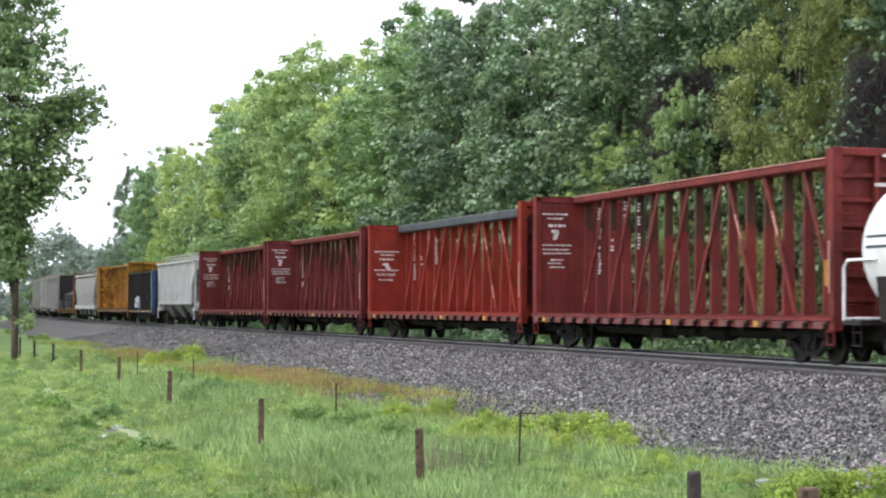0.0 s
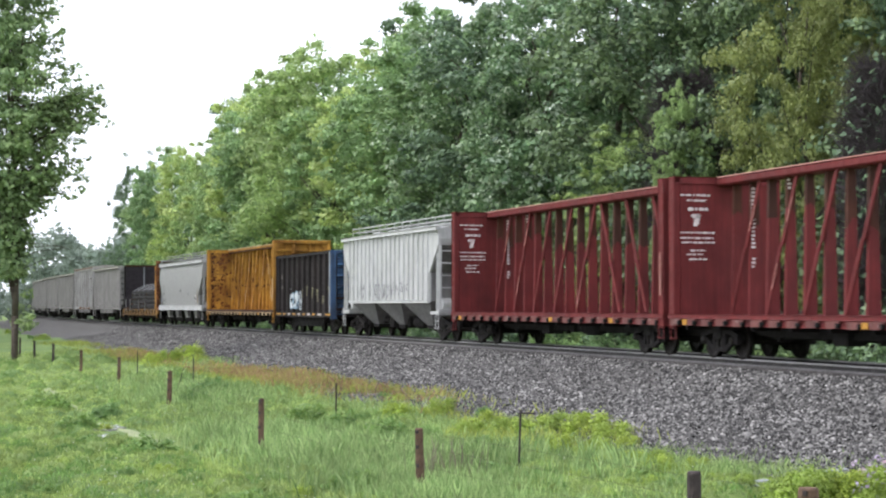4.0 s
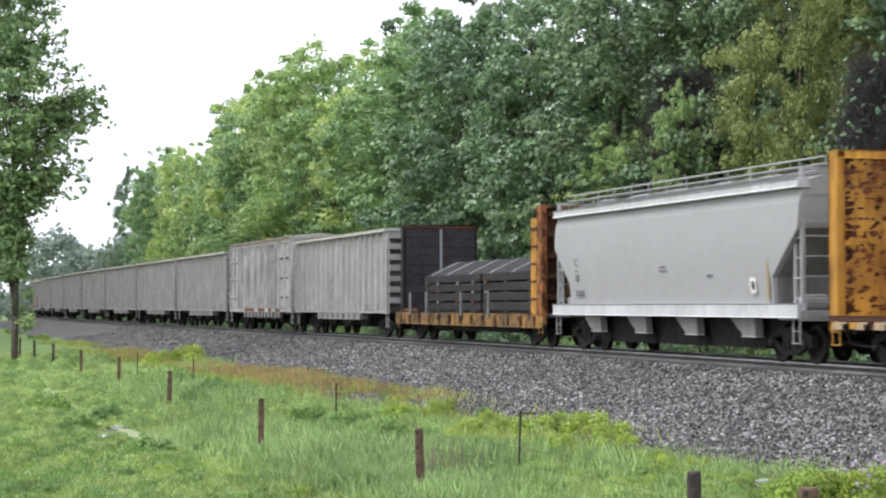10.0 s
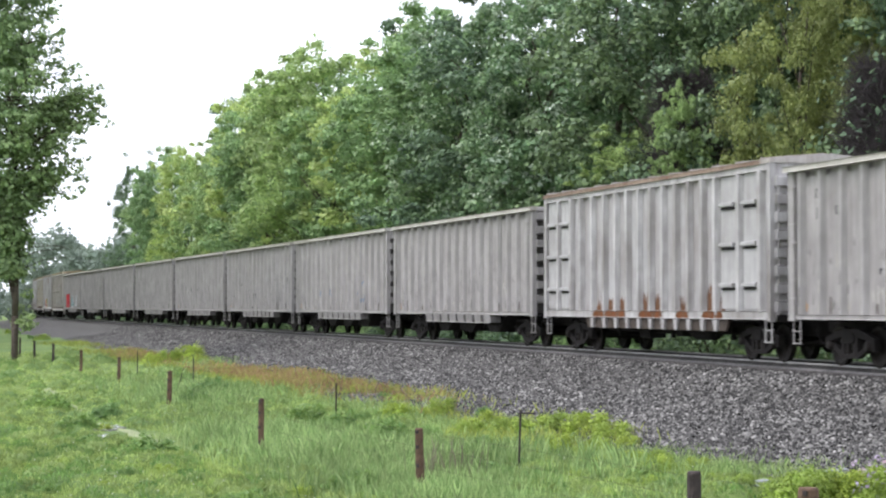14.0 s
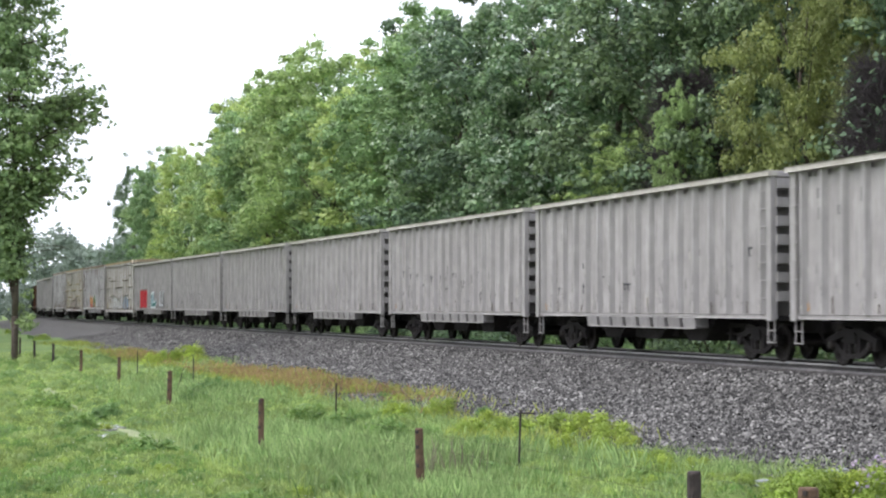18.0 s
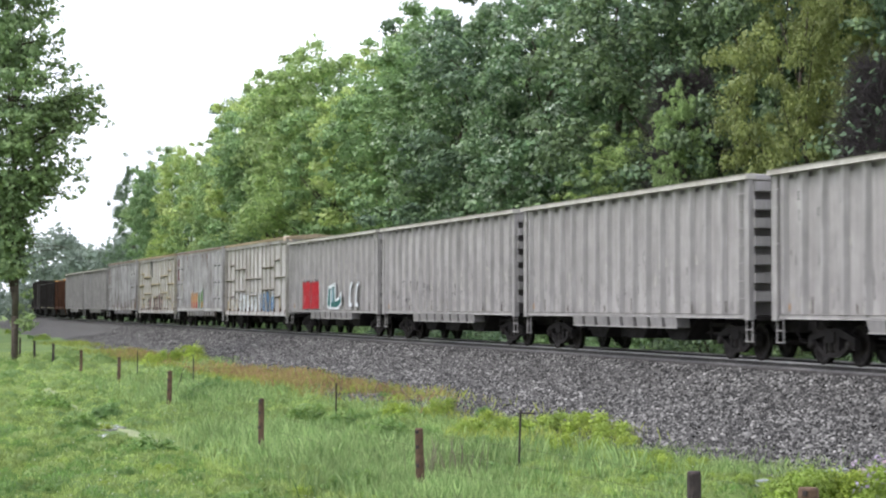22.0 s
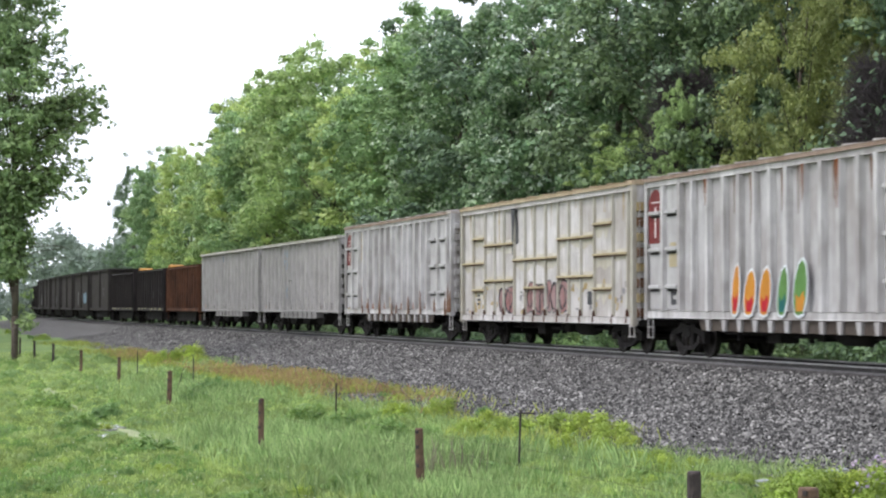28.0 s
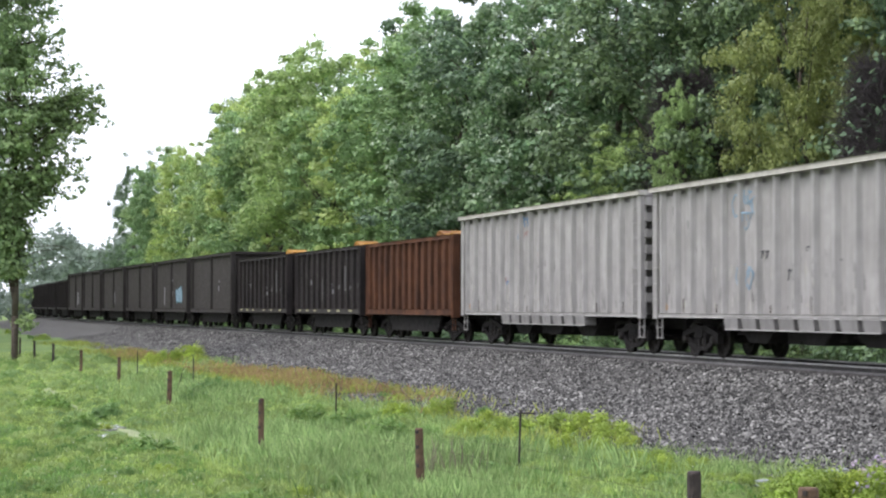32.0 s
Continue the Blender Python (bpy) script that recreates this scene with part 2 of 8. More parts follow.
LEAF_MID = leaves("mid green leaf", (0.165, 0.285, 0.115), (0.34, 0.49, 0.205), 0.32)
LEAF_FIELD = leaves("dull green leaf", (0.15, 0.24, 0.105), (0.31, 0.43, 0.185), 0.34)
LEAF_DARK = leaves("dark green leaf", (0.07, 0.12, 0.072), (0.195, 0.3, 0.145), 0.24)
LEAF_LIGHT = leaves("fresh yellow-green leaf", (0.25, 0.375, 0.13), (0.46, 0.59, 0.225), 0.36)
LEAF_OLIVE = leaves("olive catkin leaf", (0.165, 0.215, 0.07), (0.3, 0.35, 0.12), 0.32)
LEAF_SILVER = leaves("silver-backed leaf", (0.095, 0.175, 0.085), (0.25, 0.39, 0.175), 0.27, 0.45, pale=(0.45, 0.54, 0.4), gloss=0.4)
# distance haze is put into this leaf colour, paler and greyer
LEAF_HAZED = leaves("far wood leaf with haze in its colour", (0.23, 0.29, 0.215), (0.3, 0.36, 0.28), 0.4)
MUD = plain("trampled turf and mud", (0.19, 0.245, 0.1), (0.29, 0.31, 0.18), 4, 0.9)
PUDDLE = plain("muddy water", (0.2, 0.2, 0.18), (0.3, 0.3, 0.27), 2, 0.12, 0.0, 0.1)
GRASS = leaves("meadow grass", (0.205, 0.31, 0.08), (0.46, 0.565, 0.19), 0.38, 0.6, 1.5, 0.42)
GRASS_COOL = leaves("blue-green grass", (0.148, 0.263, 0.085), (0.4, 0.53, 0.222), 0.36, 0.6, 2.5, 0.42)
STRAW = leaves("reddish seed grass", (0.26, 0.165, 0.1), (0.4, 0.31, 0.16), 0.3, 0.8)
STALK = leaves("dry stalk", (0.17, 0.16, 0.11), (0.27, 0.27, 0.16), 0.3, 0.8)
WINCH_RED = paint("worn red winch", (0.2, 0.08, 0.07), (0.05, 0.025, 0.025), 0.6, (0.5, 0.42, 0.38), 0.5)
WINCH_YELLOW = paint("worn yellow winch", (0.5, 0.37, 0.22), (0.08, 0.045, 0.03), 0.5, (0.45, 0.4, 0.34), 0.3)
RUST_SHADE_BROWN = paint("rust-brown sill and batten shade", (0.09, 0.035, 0.022), (0.03, 0.02, 0.018), 0.6, (0.22, 0.1, 0.04), 0.3)
DOCK = leaves("dock leaf", (0.1, 0.21, 0.055), (0.24, 0.39, 0.11), 0.3)
BANK = leaves("rank bank grass", (0.23, 0.3, 0.06), (0.4, 0.46, 0.125), 0.38, 0.5, 2.0, 0.35)
WEED = leaves("yellow-green weed", (0.25, 0.37, 0.06), (0.44, 0.57, 0.12), 0.38)
PETAL = leaves("lilac petal", (0.55, 0.42, 0.6), (0.7, 0.62, 0.75), 0.3)
PALE_FLOWER = leaves("pale cream flower", (0.5, 0.54, 0.36), (0.68, 0.68, 0.56), 0.3)
PAN = paint("dirty grey pan paint", (0.235, 0.225, 0.218), (0.1, 0.09, 0.085), 0.5, rust_amount=0.12)


def ground_material():
    m, n, l, b = shader("meadow soil and turf", 0.95)
    v = coords(n, l, shift=False)
    big, mid, fine = grain(n, l, v, 0.18, 3), grain(n, l, v, 1.5, 5), grain(n, l, v, 22, 6, 0.7)
    turf = blend(n, l, ramp(n, l, mid, [(0.35, 0.0), (0.65, 1.0)]), (0.17, 0.25, 0.07), (0.28, 0.37, 0.115))
    turf = blend(n, l, ramp(n, l, big, [(0.45, 0.0), (0.62, 0.6)]), turf, (0.13, 0.23, 0.08))
    turf = blend(n, l, ramp(n, l, fine, [(0.3, 0.45), (0.7, 0.0)]), turf, (0.05, 0.085, 0.028))
    l.new(turf, b.inputs["Base Color"])
    bump(n, l, b, fine, 0.9, 0.08)
    return m


def ballast_material():
    m, n, l, b = shader("crushed ballast", 0.9)
    v = coords(n, l, shift=False)
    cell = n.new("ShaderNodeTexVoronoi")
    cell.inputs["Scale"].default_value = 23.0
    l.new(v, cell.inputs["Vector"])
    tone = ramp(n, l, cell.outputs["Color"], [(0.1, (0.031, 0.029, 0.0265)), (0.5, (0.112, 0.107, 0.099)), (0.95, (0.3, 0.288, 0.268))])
    # shade in the gaps between stones, multiplied into the colour
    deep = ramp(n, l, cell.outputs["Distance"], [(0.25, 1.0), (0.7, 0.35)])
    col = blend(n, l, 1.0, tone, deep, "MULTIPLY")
    col = blend(n, l, ramp(n, l, grain(n, l, v, 0.4, 4), [(0.4, 0.0), (0.7, 0.45)]), col, (0.10, 0.092, 0.085))
    l.new(col, b.inputs["Base Color"])
    bump(n, l, b, cell.outputs["Distance"], -1.0, 0.05)
    return m


def stone_material():
    m, n, l, b = shader("grey stone", 0.88)
    g = n.new("ShaderNodeNewGeometry")
    v = coords(n, l, shift=False)
    col = ramp(n, l, g.outputs["Random Per Island"], [(0.0, (0.012, 0.0115, 0.011)), (0.42, (0.042, 0.0405, 0.0385)), (0.7, (0.144, 0.139, 0.13)), (0.93, (0.285, 0.276, 0.258)), (1.0, (0.41, 0.398, 0.372))])
    col = blend(n, l, ramp(n, l, grain(n, l, v, 30, 3), [(0.35, 0.3), (0.65, 0.0)]), col, (0.1, 0.094, 0.09))
    col = blend(n, l, 1.0, col, ramp(n, l, grain(n, l, v, 0.55, 4), [(0.35, 0.72), (0.65, 1.2)]), "MULTIPLY")
    l.new(col, b.inputs["Base Color"])
    return m


GROUND, BALLAST, STONE = ground_material(), ballast_material(), stone_material()


# ---- mesh tools ----
class Form:
    """Collects the faces of one mesh."""

    def __init__(self):
        self.v, self.f = [], []

    def prism(self, poly, axis, a, b):
        """A polygon swept from a to b along axis; poly in the other two axes, in xyz order."""
        k, n = len(self.v), len(poly)
        for c in (a, b):
            for p, q in poly:
                self.v.append((c, p, q) if axis == "x" else (p, c, q) if axis == "y" else (p, q, c))
        self.f += [tuple(k + j for j in range(n)), tuple(k + n + j for j in reversed(range(n)))]
        self.f += [(k + j, k + n + j, k + n + (j + 1) % n, k + (j + 1) % n) for j in range(n)]
        return self

    def box(self, x0, x1, y0, y1, z0, z1, c=0.0):
        """A box; c takes its long edges off."""
        if c <= 0:
            return self.prism([(y0, z0), (y1, z0), (y1, z1), (y0, z1)], "x", x0, x1)
        dx, dy, dz = abs(x1 - x0), abs(y1 - y0), abs(z1 - z0)
        axis = "x" if dx >= max(dy, dz) else "y" if dy >= dz else "z"
        (p0, p1), (q0, q1) = {"x": ((y0, y1), (z0, z1)), "y": ((x0, x1), (z0, z1)), "z": ((x0, x1), (y0, y1))}[axis]
        a, b = {"x": (x0, x1), "y": (y0, y1), "z": (z0, z1)}[axis]
        poly = [(p0 + c, q0), (p1 - c, q0), (p1, q0 + c), (p1, q1 - c), (p1 - c, q1), (p0 + c, q1), (p0, q1 - c), (p0, q0 + c)]
        return self.prism(poly, axis, a, b)

    def tube(self, p, q, r0, r1=None, n=8):
        p, q = Vector(p), Vector(q)
        r1 = r0 if r1 is None else r1
        w = (q - p).normalized()
        u = w.orthogonal().normalized()
        t = w.cross(u)
        k = len(self.v)
        for c, r in ((p, r0), (q, r1)):
            for j in range(n):
                a = 2 * math.pi * j / n
                self.v.append(tuple(c + (u * math.cos(a) + t * math.sin(a)) * r))
        self.f += [tuple(k + j for j in reversed(range(n))), tuple(k + n + j for j in range(n))]
        self.f += [(k + j, k + (j + 1) % n, k + n + (j + 1) % n, k + n + j) for j in range(n)]
        return self

    def lathe(self, rings, axis="x", n=24, at=(0, 0, 0)):
        """Rings of (place along the axis, radius)."""
        k = len(self.v)
        for a, r in rings:
            for j in range(n):
                p, q = r * math.cos(2 * math.pi * j / n), r * math.sin(2 * math.pi * j / n)
                c = (a, p, q) if axis == "x" else (p, a, q) if axis == "y" else (p, q, a)
                self.v.append((c[0] + at[0], c[1] + at[1], c[2] + at[2]))
        for i in range(len(rings) - 1):
            for j in range(n):
                a, b = k + i * n, k + (i + 1) * n
                self.f.append((a + j, a + (j + 1) % n, b + (j + 1) % n, b + j))
        self.f += [tuple(k + j for j in reversed(range(n))), tuple(k + (len(rings) - 1) * n + j for j in range(n))]
        return self

    def mesh(self, name, material, smooth=False):
        me = bpy.data.meshes.new(name)
        me.from_pydata(self.v, [], self.f)
        me.materials.append(material)
        bm = bmesh.new()
        bm.from_mesh(me)
        bmesh.ops.recalc_face_normals(bm, faces=bm.faces)
        bm.to_mesh(me)
        bm.free()
        if smooth:
            me.polygons.foreach_set("use_smooth", [True] * len(me.polygons))
        me.update()
        return me


def part(name, form, material, parent, label="", at=None, smooth=False):
    """One mesh under a thing or a part; form may be a ready mesh that pieces share."""
    me = form if isinstance(form, bpy.types.Mesh) else form.mesh(name, material, smooth)
    ob = new(name, me)
    ob.parent = parent
    if at is not None:
        ob.matrix_basis = at if isinstance(at, Matrix) else Matrix.Translation(at)
    return tagged(ob, label)


def quads(name, corners, material):
    """One mesh out of an array (n, k, 3) of separate faces with k corners."""
    n, k = corners.shape[:2]
    me = bpy.data.meshes.new(name)
    me.vertices.add(n * k)
    me.vertices.foreach_set("co", corners.reshape(-1).astype(np.float32))
    me.loops.add(n * k)
    me.loops.foreach_set("vertex_index", np.arange(n * k, dtype=np.int32))
    me.polygons.add(n)
    me.polygons.foreach_set("loop_start", np.arange(0, n * k, k, dtype=np.int32))
    me.update(calc_edges=True)
    me.materials.append(material)
    return me
# ---- ground: one sheet to the horizon ----
def sheet(name, xs, ys, height, material):
    gx, gy = np.meshgrid(xs, ys)
    z = height(gx.ravel(), gy.ravel())
    co = np.stack([gx.ravel(), gy.ravel(), z], 1)
    w, h = len(xs), len(ys)
    i = (np.arange(h - 1)[:, None] * w + np.arange(w - 1)).ravel()
    f = np.stack([i, i + 1, i + w + 1, i + w], 1)
    me = bpy.data.meshes.new(name)
    me.from_pydata(co.tolist(), [], f.tolist())
    me.polygons.foreach_set("use_smooth", [True] * len(me.polygons))
    me.materials.append(material)
    return new(name, me)


def build_ground():
    far = np.geomspace(60, 3500, 14)
    xs = np.concatenate([-far[::-1] - 20, np.arange(-78, 45, 1.0), far])
    ys = np.concatenate([-far[::-1] + 30, np.arange(-28, 130, 1.0), np.arange(130, 340, 3.0), 340 + np.geomspace(5, 3000, 16)])
    tagged(sheet("ground", xs, ys, ground_z, GROUND), "rough green meadow that falls away from the railway", "ground", kind="structure")


def bed_z(s, d):
    """Top of the ballast bed."""
    z = np.interp(d, [-6.5, -2.7, -1.9, 1.24, 1.45, 2.4, 3.9, 6.0, 10.5], [-1.25, -0.33, -0.23, -0.23, -0.215, -0.27, -0.72, -0.98, -1.62])
    z = z - 0.16 * np.clip((s - 25) / 30, 0, 1) * np.clip((d - 3) / 5, 0, 1)
    return z + wave(s * 1.3, d * 3.0, 8) * 0.06 * np.clip((d - 1.4) / 1.5, 0.2, 1) + wave(s * 0.3, d * 0.3, 5) * 0.1 * np.clip((d - 3) / 5, 0, 1)


def build_ballast():
    ss, ds = np.arange(-40, 330, 0.6), np.concatenate([np.linspace(-6.5, -2.0, 6), np.linspace(-1.8, 1.2, 6), np.linspace(1.3, 2.3, 6), np.linspace(2.5, 10.5, 30)])
    gs, gd = np.meshgrid(ss, ds)
    x, y, _ = track(gs.ravel(), gd.ravel())
    z = bed_z(gs.ravel(), gd.ravel())
    w = len(ss)
    i = (np.arange(len(ds) - 1)[:, None] * w + np.arange(w - 1)).ravel()
    me = bpy.data.meshes.new("ballast")
    me.from_pydata(np.stack([x, y, z], 1).tolist(), [], np.stack([i, i + 1, i + w + 1, i + w], 1).tolist())
    me.polygons.foreach_set("use_smooth", [True] * len(me.polygons))
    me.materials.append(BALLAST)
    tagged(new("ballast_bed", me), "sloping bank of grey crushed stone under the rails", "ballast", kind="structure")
    # loose stones, nearest the tripod the densest
    r = np.random.RandomState(4)
    n = 125000
    s = -14 + 130 * r.rand(n) ** 1.7
    d = 1.42 + 7.9 * r.rand(n)
    x, y, _ = track(s, d)
    z = bed_z(s, d)
    ok = z > ground_z(x, y) - 0.05
    x, y, z = x[ok], y[ok], z[ok]
    n = len(x)
    size = 0.026 + 0.032 * r.rand(n) ** 2 + 0.03 * (r.rand(n) > 0.994)
    base = np.array([(1, 0, 0), (0, 1, 0), (-1, 0, 0), (0, -1, 0), (0, 0, 0.75)], float)
    base[:4, 2] = -0.25
    v = base[None] * (0.65 + 0.7 * r.rand(n, 5, 1))
    a, b = r.rand(n) * 6.28, (r.rand(n) - 0.5) * 1.6
    ca, sa, cb, sb = np.cos(a), np.sin(a), np.cos(b), np.sin(b)
    vy, vz = v[..., 1] * cb[:, None] - v[..., 2] * sb[:, None], v[..., 1] * sb[:, None] + v[..., 2] * cb[:, None]
    vx, vy = v[..., 0] * ca[:, None] - vy * sa[:, None], v[..., 0] * sa[:, None] + vy * ca[:, None]
    co = np.stack([vx, vy, vz], 2) * size[:, None, None] + np.stack([x, y, z + size * 0.25], 1)[:, None]
    tri = np.array([(0, 1, 4), (1, 2, 4), (2, 3, 4), (3, 0, 4)])
    idx = (tri[None] + 5 * np.arange(n)[:, None, None]).reshape(-1)
    me = bpy.data.meshes.new("loose_stones")
    me.vertices.add(n * 5)
    me.vertices.foreach_set("co", co.reshape(-1).astype(np.float32))
    me.loops.add(len(idx))
    me.loops.foreach_set("vertex_index", idx.astype(np.int32))
    me.polygons.add(len(idx) // 3)
    me.polygons.foreach_set("loop_start", np.arange(0, len(idx), 3, dtype=np.int32))
    me.update(calc_edges=True)
    me.materials.append(STONE)
    tagged(new("ballast_stones", me), "loose grey crushed stones on the bank", "gravel", kind="stuff")


def build_track():
    line = tagged(new("railway_track"), "curving steel rails on dark wooden ties", "railway", kind="structure")
    prof = [(-0.07, -0.18), (0.07, -0.18), (0.07, -0.165), (0.012, -0.13), (0.012, -0.05), (0.037, -0.035), (0.037, -0.006), (0.028, 0.0), (-0.028, 0.0), (-0.037, -0.006), (-0.037, -0.035), (-0.012, -0.05), (-0.012, -0.13), (-0.07, -0.165)]
    ss = np.arange(-60, 330, 1.5)
    for side in (0.755, -0.755):
        f = Form()
        for s in ss:
            for p, z in prof:
                x, y, _ = track(s, side + p)
                f.v.append((float(x), float(y), z))
        n = len(prof)
        for i in range(len(ss) - 1):
            for j in range(n):
                a, b = i * n, (i + 1) * n
                f.f.append((a + j, a + (j + 1) % n, b + (j + 1) % n, b + j))
        rail = part("rail", f, RAIL, line, "dark steel rail")
        g = Form()
        for s in ss:
            for p, z in ((-0.042, -0.04), (0.042, -0.04), (0.042, -0.004), (0.032, 0.004), (-0.032, 0.004), (-0.042, -0.004)):
                x, y, _ = track(s, side + p)
                g.v.append((float(x), float(y), z))
        for i in range(len(ss) - 1):
            for j in range(6):
                a, b = i * 6, (i + 1) * 6
                g.f.append((a + j, a + (j + 1) % 6, b + (j + 1) % 6, b + j))
        part("rail_head", g, RAIL_HEAD, rail, "head worn bright by wheels")
        # foot coloured paler than the web, for sky light caught on its slope
        g = Form()
        for s in ss:
            for p, z in ((-0.075, -0.185), (0.075, -0.185), (0.075, -0.168), (0.02, -0.128), (-0.02, -0.128), (-0.075, -0.168)):
                x, y, _ = track(s, side + p)
                g.v.append((float(x), float(y), z))
        for i in range(len(ss) - 1):
            for j in range(6):
                a, b = i * 6, (i + 1) * 6
                g.f.append((a + j, a + (j + 1) % 6, b + (j + 1) % 6, b + j))
        part("rail_foot", g, RAIL_FOOT_LIT, rail, "sloping foot of the rail, sky light put into its colour")
    for d0, d1 in ((0.84, 1.4), (-0.66, 0.66)):  # dirt between the ties
        f = Form()
        for s in ss:
            for d, z in ((d0, -0.196), (d1, -0.196)):
                x, y, _ = track(s, d)
                f.v.append((float(x), float(y), z))
        f.f = [(2 * i, 2 * i + 2, 2 * i + 3, 2 * i + 1) for i in range(len(ss) - 1)]
        part("crib_dirt", f, CRIB, line, "dark oily dirt between the ties")
    tie = Form().box(-0.115, 0.115, -1.3, 1.3, -0.36, -0.175, 0.015).mesh("tie", TIE)
    for k in range(190):
        s = -12 + k * 0.53
        x, y, t = track(s)
        part("tie", tie, TIE, line, at=pose(x, y, 0, 0, 0, math.degrees(t) + random.uniform(-0.6, 0.6)))


# ---- plants ----
def leaf_faces(centres, normals, size, r, long=1.35, three=False):
    """Leaves at centres, turned to the normals with some scatter: folded diamonds, or three-cornered."""
    n = len(centres)
    nn = normals + r.normal(size=(n, 3)) * 0.42
    nn /= np.linalg.norm(nn, axis=1)[:, None] + 1e-9
    u = np.cross(nn, r.normal(size=(n, 3)))
    u /= np.linalg.norm(u, axis=1)[:, None] + 1e-9
    w = np.cross(nn, u)
    z = (size * (0.65 + 0.7 * r.rand(n)))[:, None]
    a = centres + u * z * 0.5 * long
    b = centres - u * z * 0.5 * long
    c = centres + w * z * 0.36 + nn * z * 0.12
    e = centres - w * z * 0.36 + nn * z * 0.12
    if three:
        return np.stack([a, centres - u * z * 0.35 + w * z * 0.5, centres - u * z * 0.35 - w * z * 0.5], 1)
    return np.stack([a, c, b, e], 1)


def clumps_of(shape, count, r):
    """Centres and radii of clumps in a crown; shape(h) is the crown's half width at the height share h."""
    out = []
    while len(out) < count:
        h = r.rand()
        w = shape(h)
        if w <= 0 or r.rand() > w:
            continue
        a, q = r.rand() * 6.283, math.sqrt(r.rand()) if r.rand() < 0.3 else 0.75 + 0.3 * r.rand()
        out.append((math.cos(a) * w * q, math.sin(a) * w * q, h))
    return np.array(out)


def crown_leaves(clumps, radius, per, size, r, three=False):
    """Leaves in ragged sprays round each clump's middle, flatter than wide."""
    n = len(clumps)
    d = r.normal(size=(n, per, 3))
    d /= np.linalg.norm(d, axis=2)[..., None]
    rad = radius[:, None, None] * np.abs(0.8 + 0.27 * r.normal(size=(n, per, 1)))
    form = np.stack([0.8 + 0.9 * r.rand(n), 0.8 + 0.9 * r.rand(n), 0.45 + 0.5 * r.rand(n)], 1)
    off = d * rad * form[:, None]
    off[..., 2] -= 0.22 * np.hypot(off[..., 0], off[..., 1])
    c = clumps[:, None] + off
    nrm = d * 0.85 + np.array([0, 0, 0.5])
    return leaf_faces(c.reshape(-1, 3), nrm.reshape(-1, 3), size * np.ones(n * per), r, three=three)


def limbs(clumps, height, r, girth, count=14):
    f = Form()
    z, p = 0.0, Vector((0, 0, -0.4))
    top = height * 0.86
    steps = 7
    for k in range(steps):
        q = Vector((r.normal() * 0.18 * k ** 0.5, r.normal() * 0.18 * k ** 0.5, top * (k + 1) / steps))
        f.tube(p, q, girth * (1 - k / steps * 0.85), girth * (1 - (k + 1) / steps * 0.85), 9)
        p = q
    for c in clumps[r.permutation(len(clumps))[:count]]:
        a = Vector((0, 0, max(1.0, c[2] * 0.72 - 0.8)))
        m = a.lerp(Vector(c), 0.5) + Vector((0, 0, 0.35))
        g = girth * 0.34 * (1 - c[2] / height * 0.5)
        f.tube(a, m, g, g * 0.6, 6)
        f.tube(m, Vector(c), g * 0.6, g * 0.2, 5)
    return f


def make_tree(seed, height, width, leaf, size, per, count, shape, label, girth=0.3, boughs=30):
    """A tree whose clumps gather in boughs, with gaps between them."""
    r = np.random.RandomState(seed)
    b = clumps_of(shape, boughs, r)
    free = clumps_of(shape, count // 4, r)
    near = b[r.randint(0, boughs, count - len(free))]
    near = near + r.normal(size=near.shape) * np.array([0.2, 0.2, 0.045])
    c = np.concatenate([near, free]) * np.array([width, width, height])
    rad = width * (0.065 + 0.095 * r.rand(count) ** 1.5)
    tree = tagged(new("tree"), label, "tree", "trees behind the railway")
    part("trunk", limbs(b * np.array([width, width, height]), height, r, girth), BARK, tree, "rough brown trunk and limbs", smooth=True)
    part("crown", quads("crown", crown_leaves(c, rad, per, size, r, True), leaf), leaf, tree)
    return tree


def full(h):
    return 0.0 if h < 0.04 else min(1.0, 0.55 + h * 1.4) * math.sqrt(max(0.0, 1 - max(0.0, (h - 0.45) / 0.55) ** 2))


def tall(h):
    return 0.0 if h < 0.1 else (0.55 + 0.8 * h if h < 0.55 else 0.95 * math.sqrt(max(0.0, 1 - ((h - 0.55) / 0.45) ** 2)))


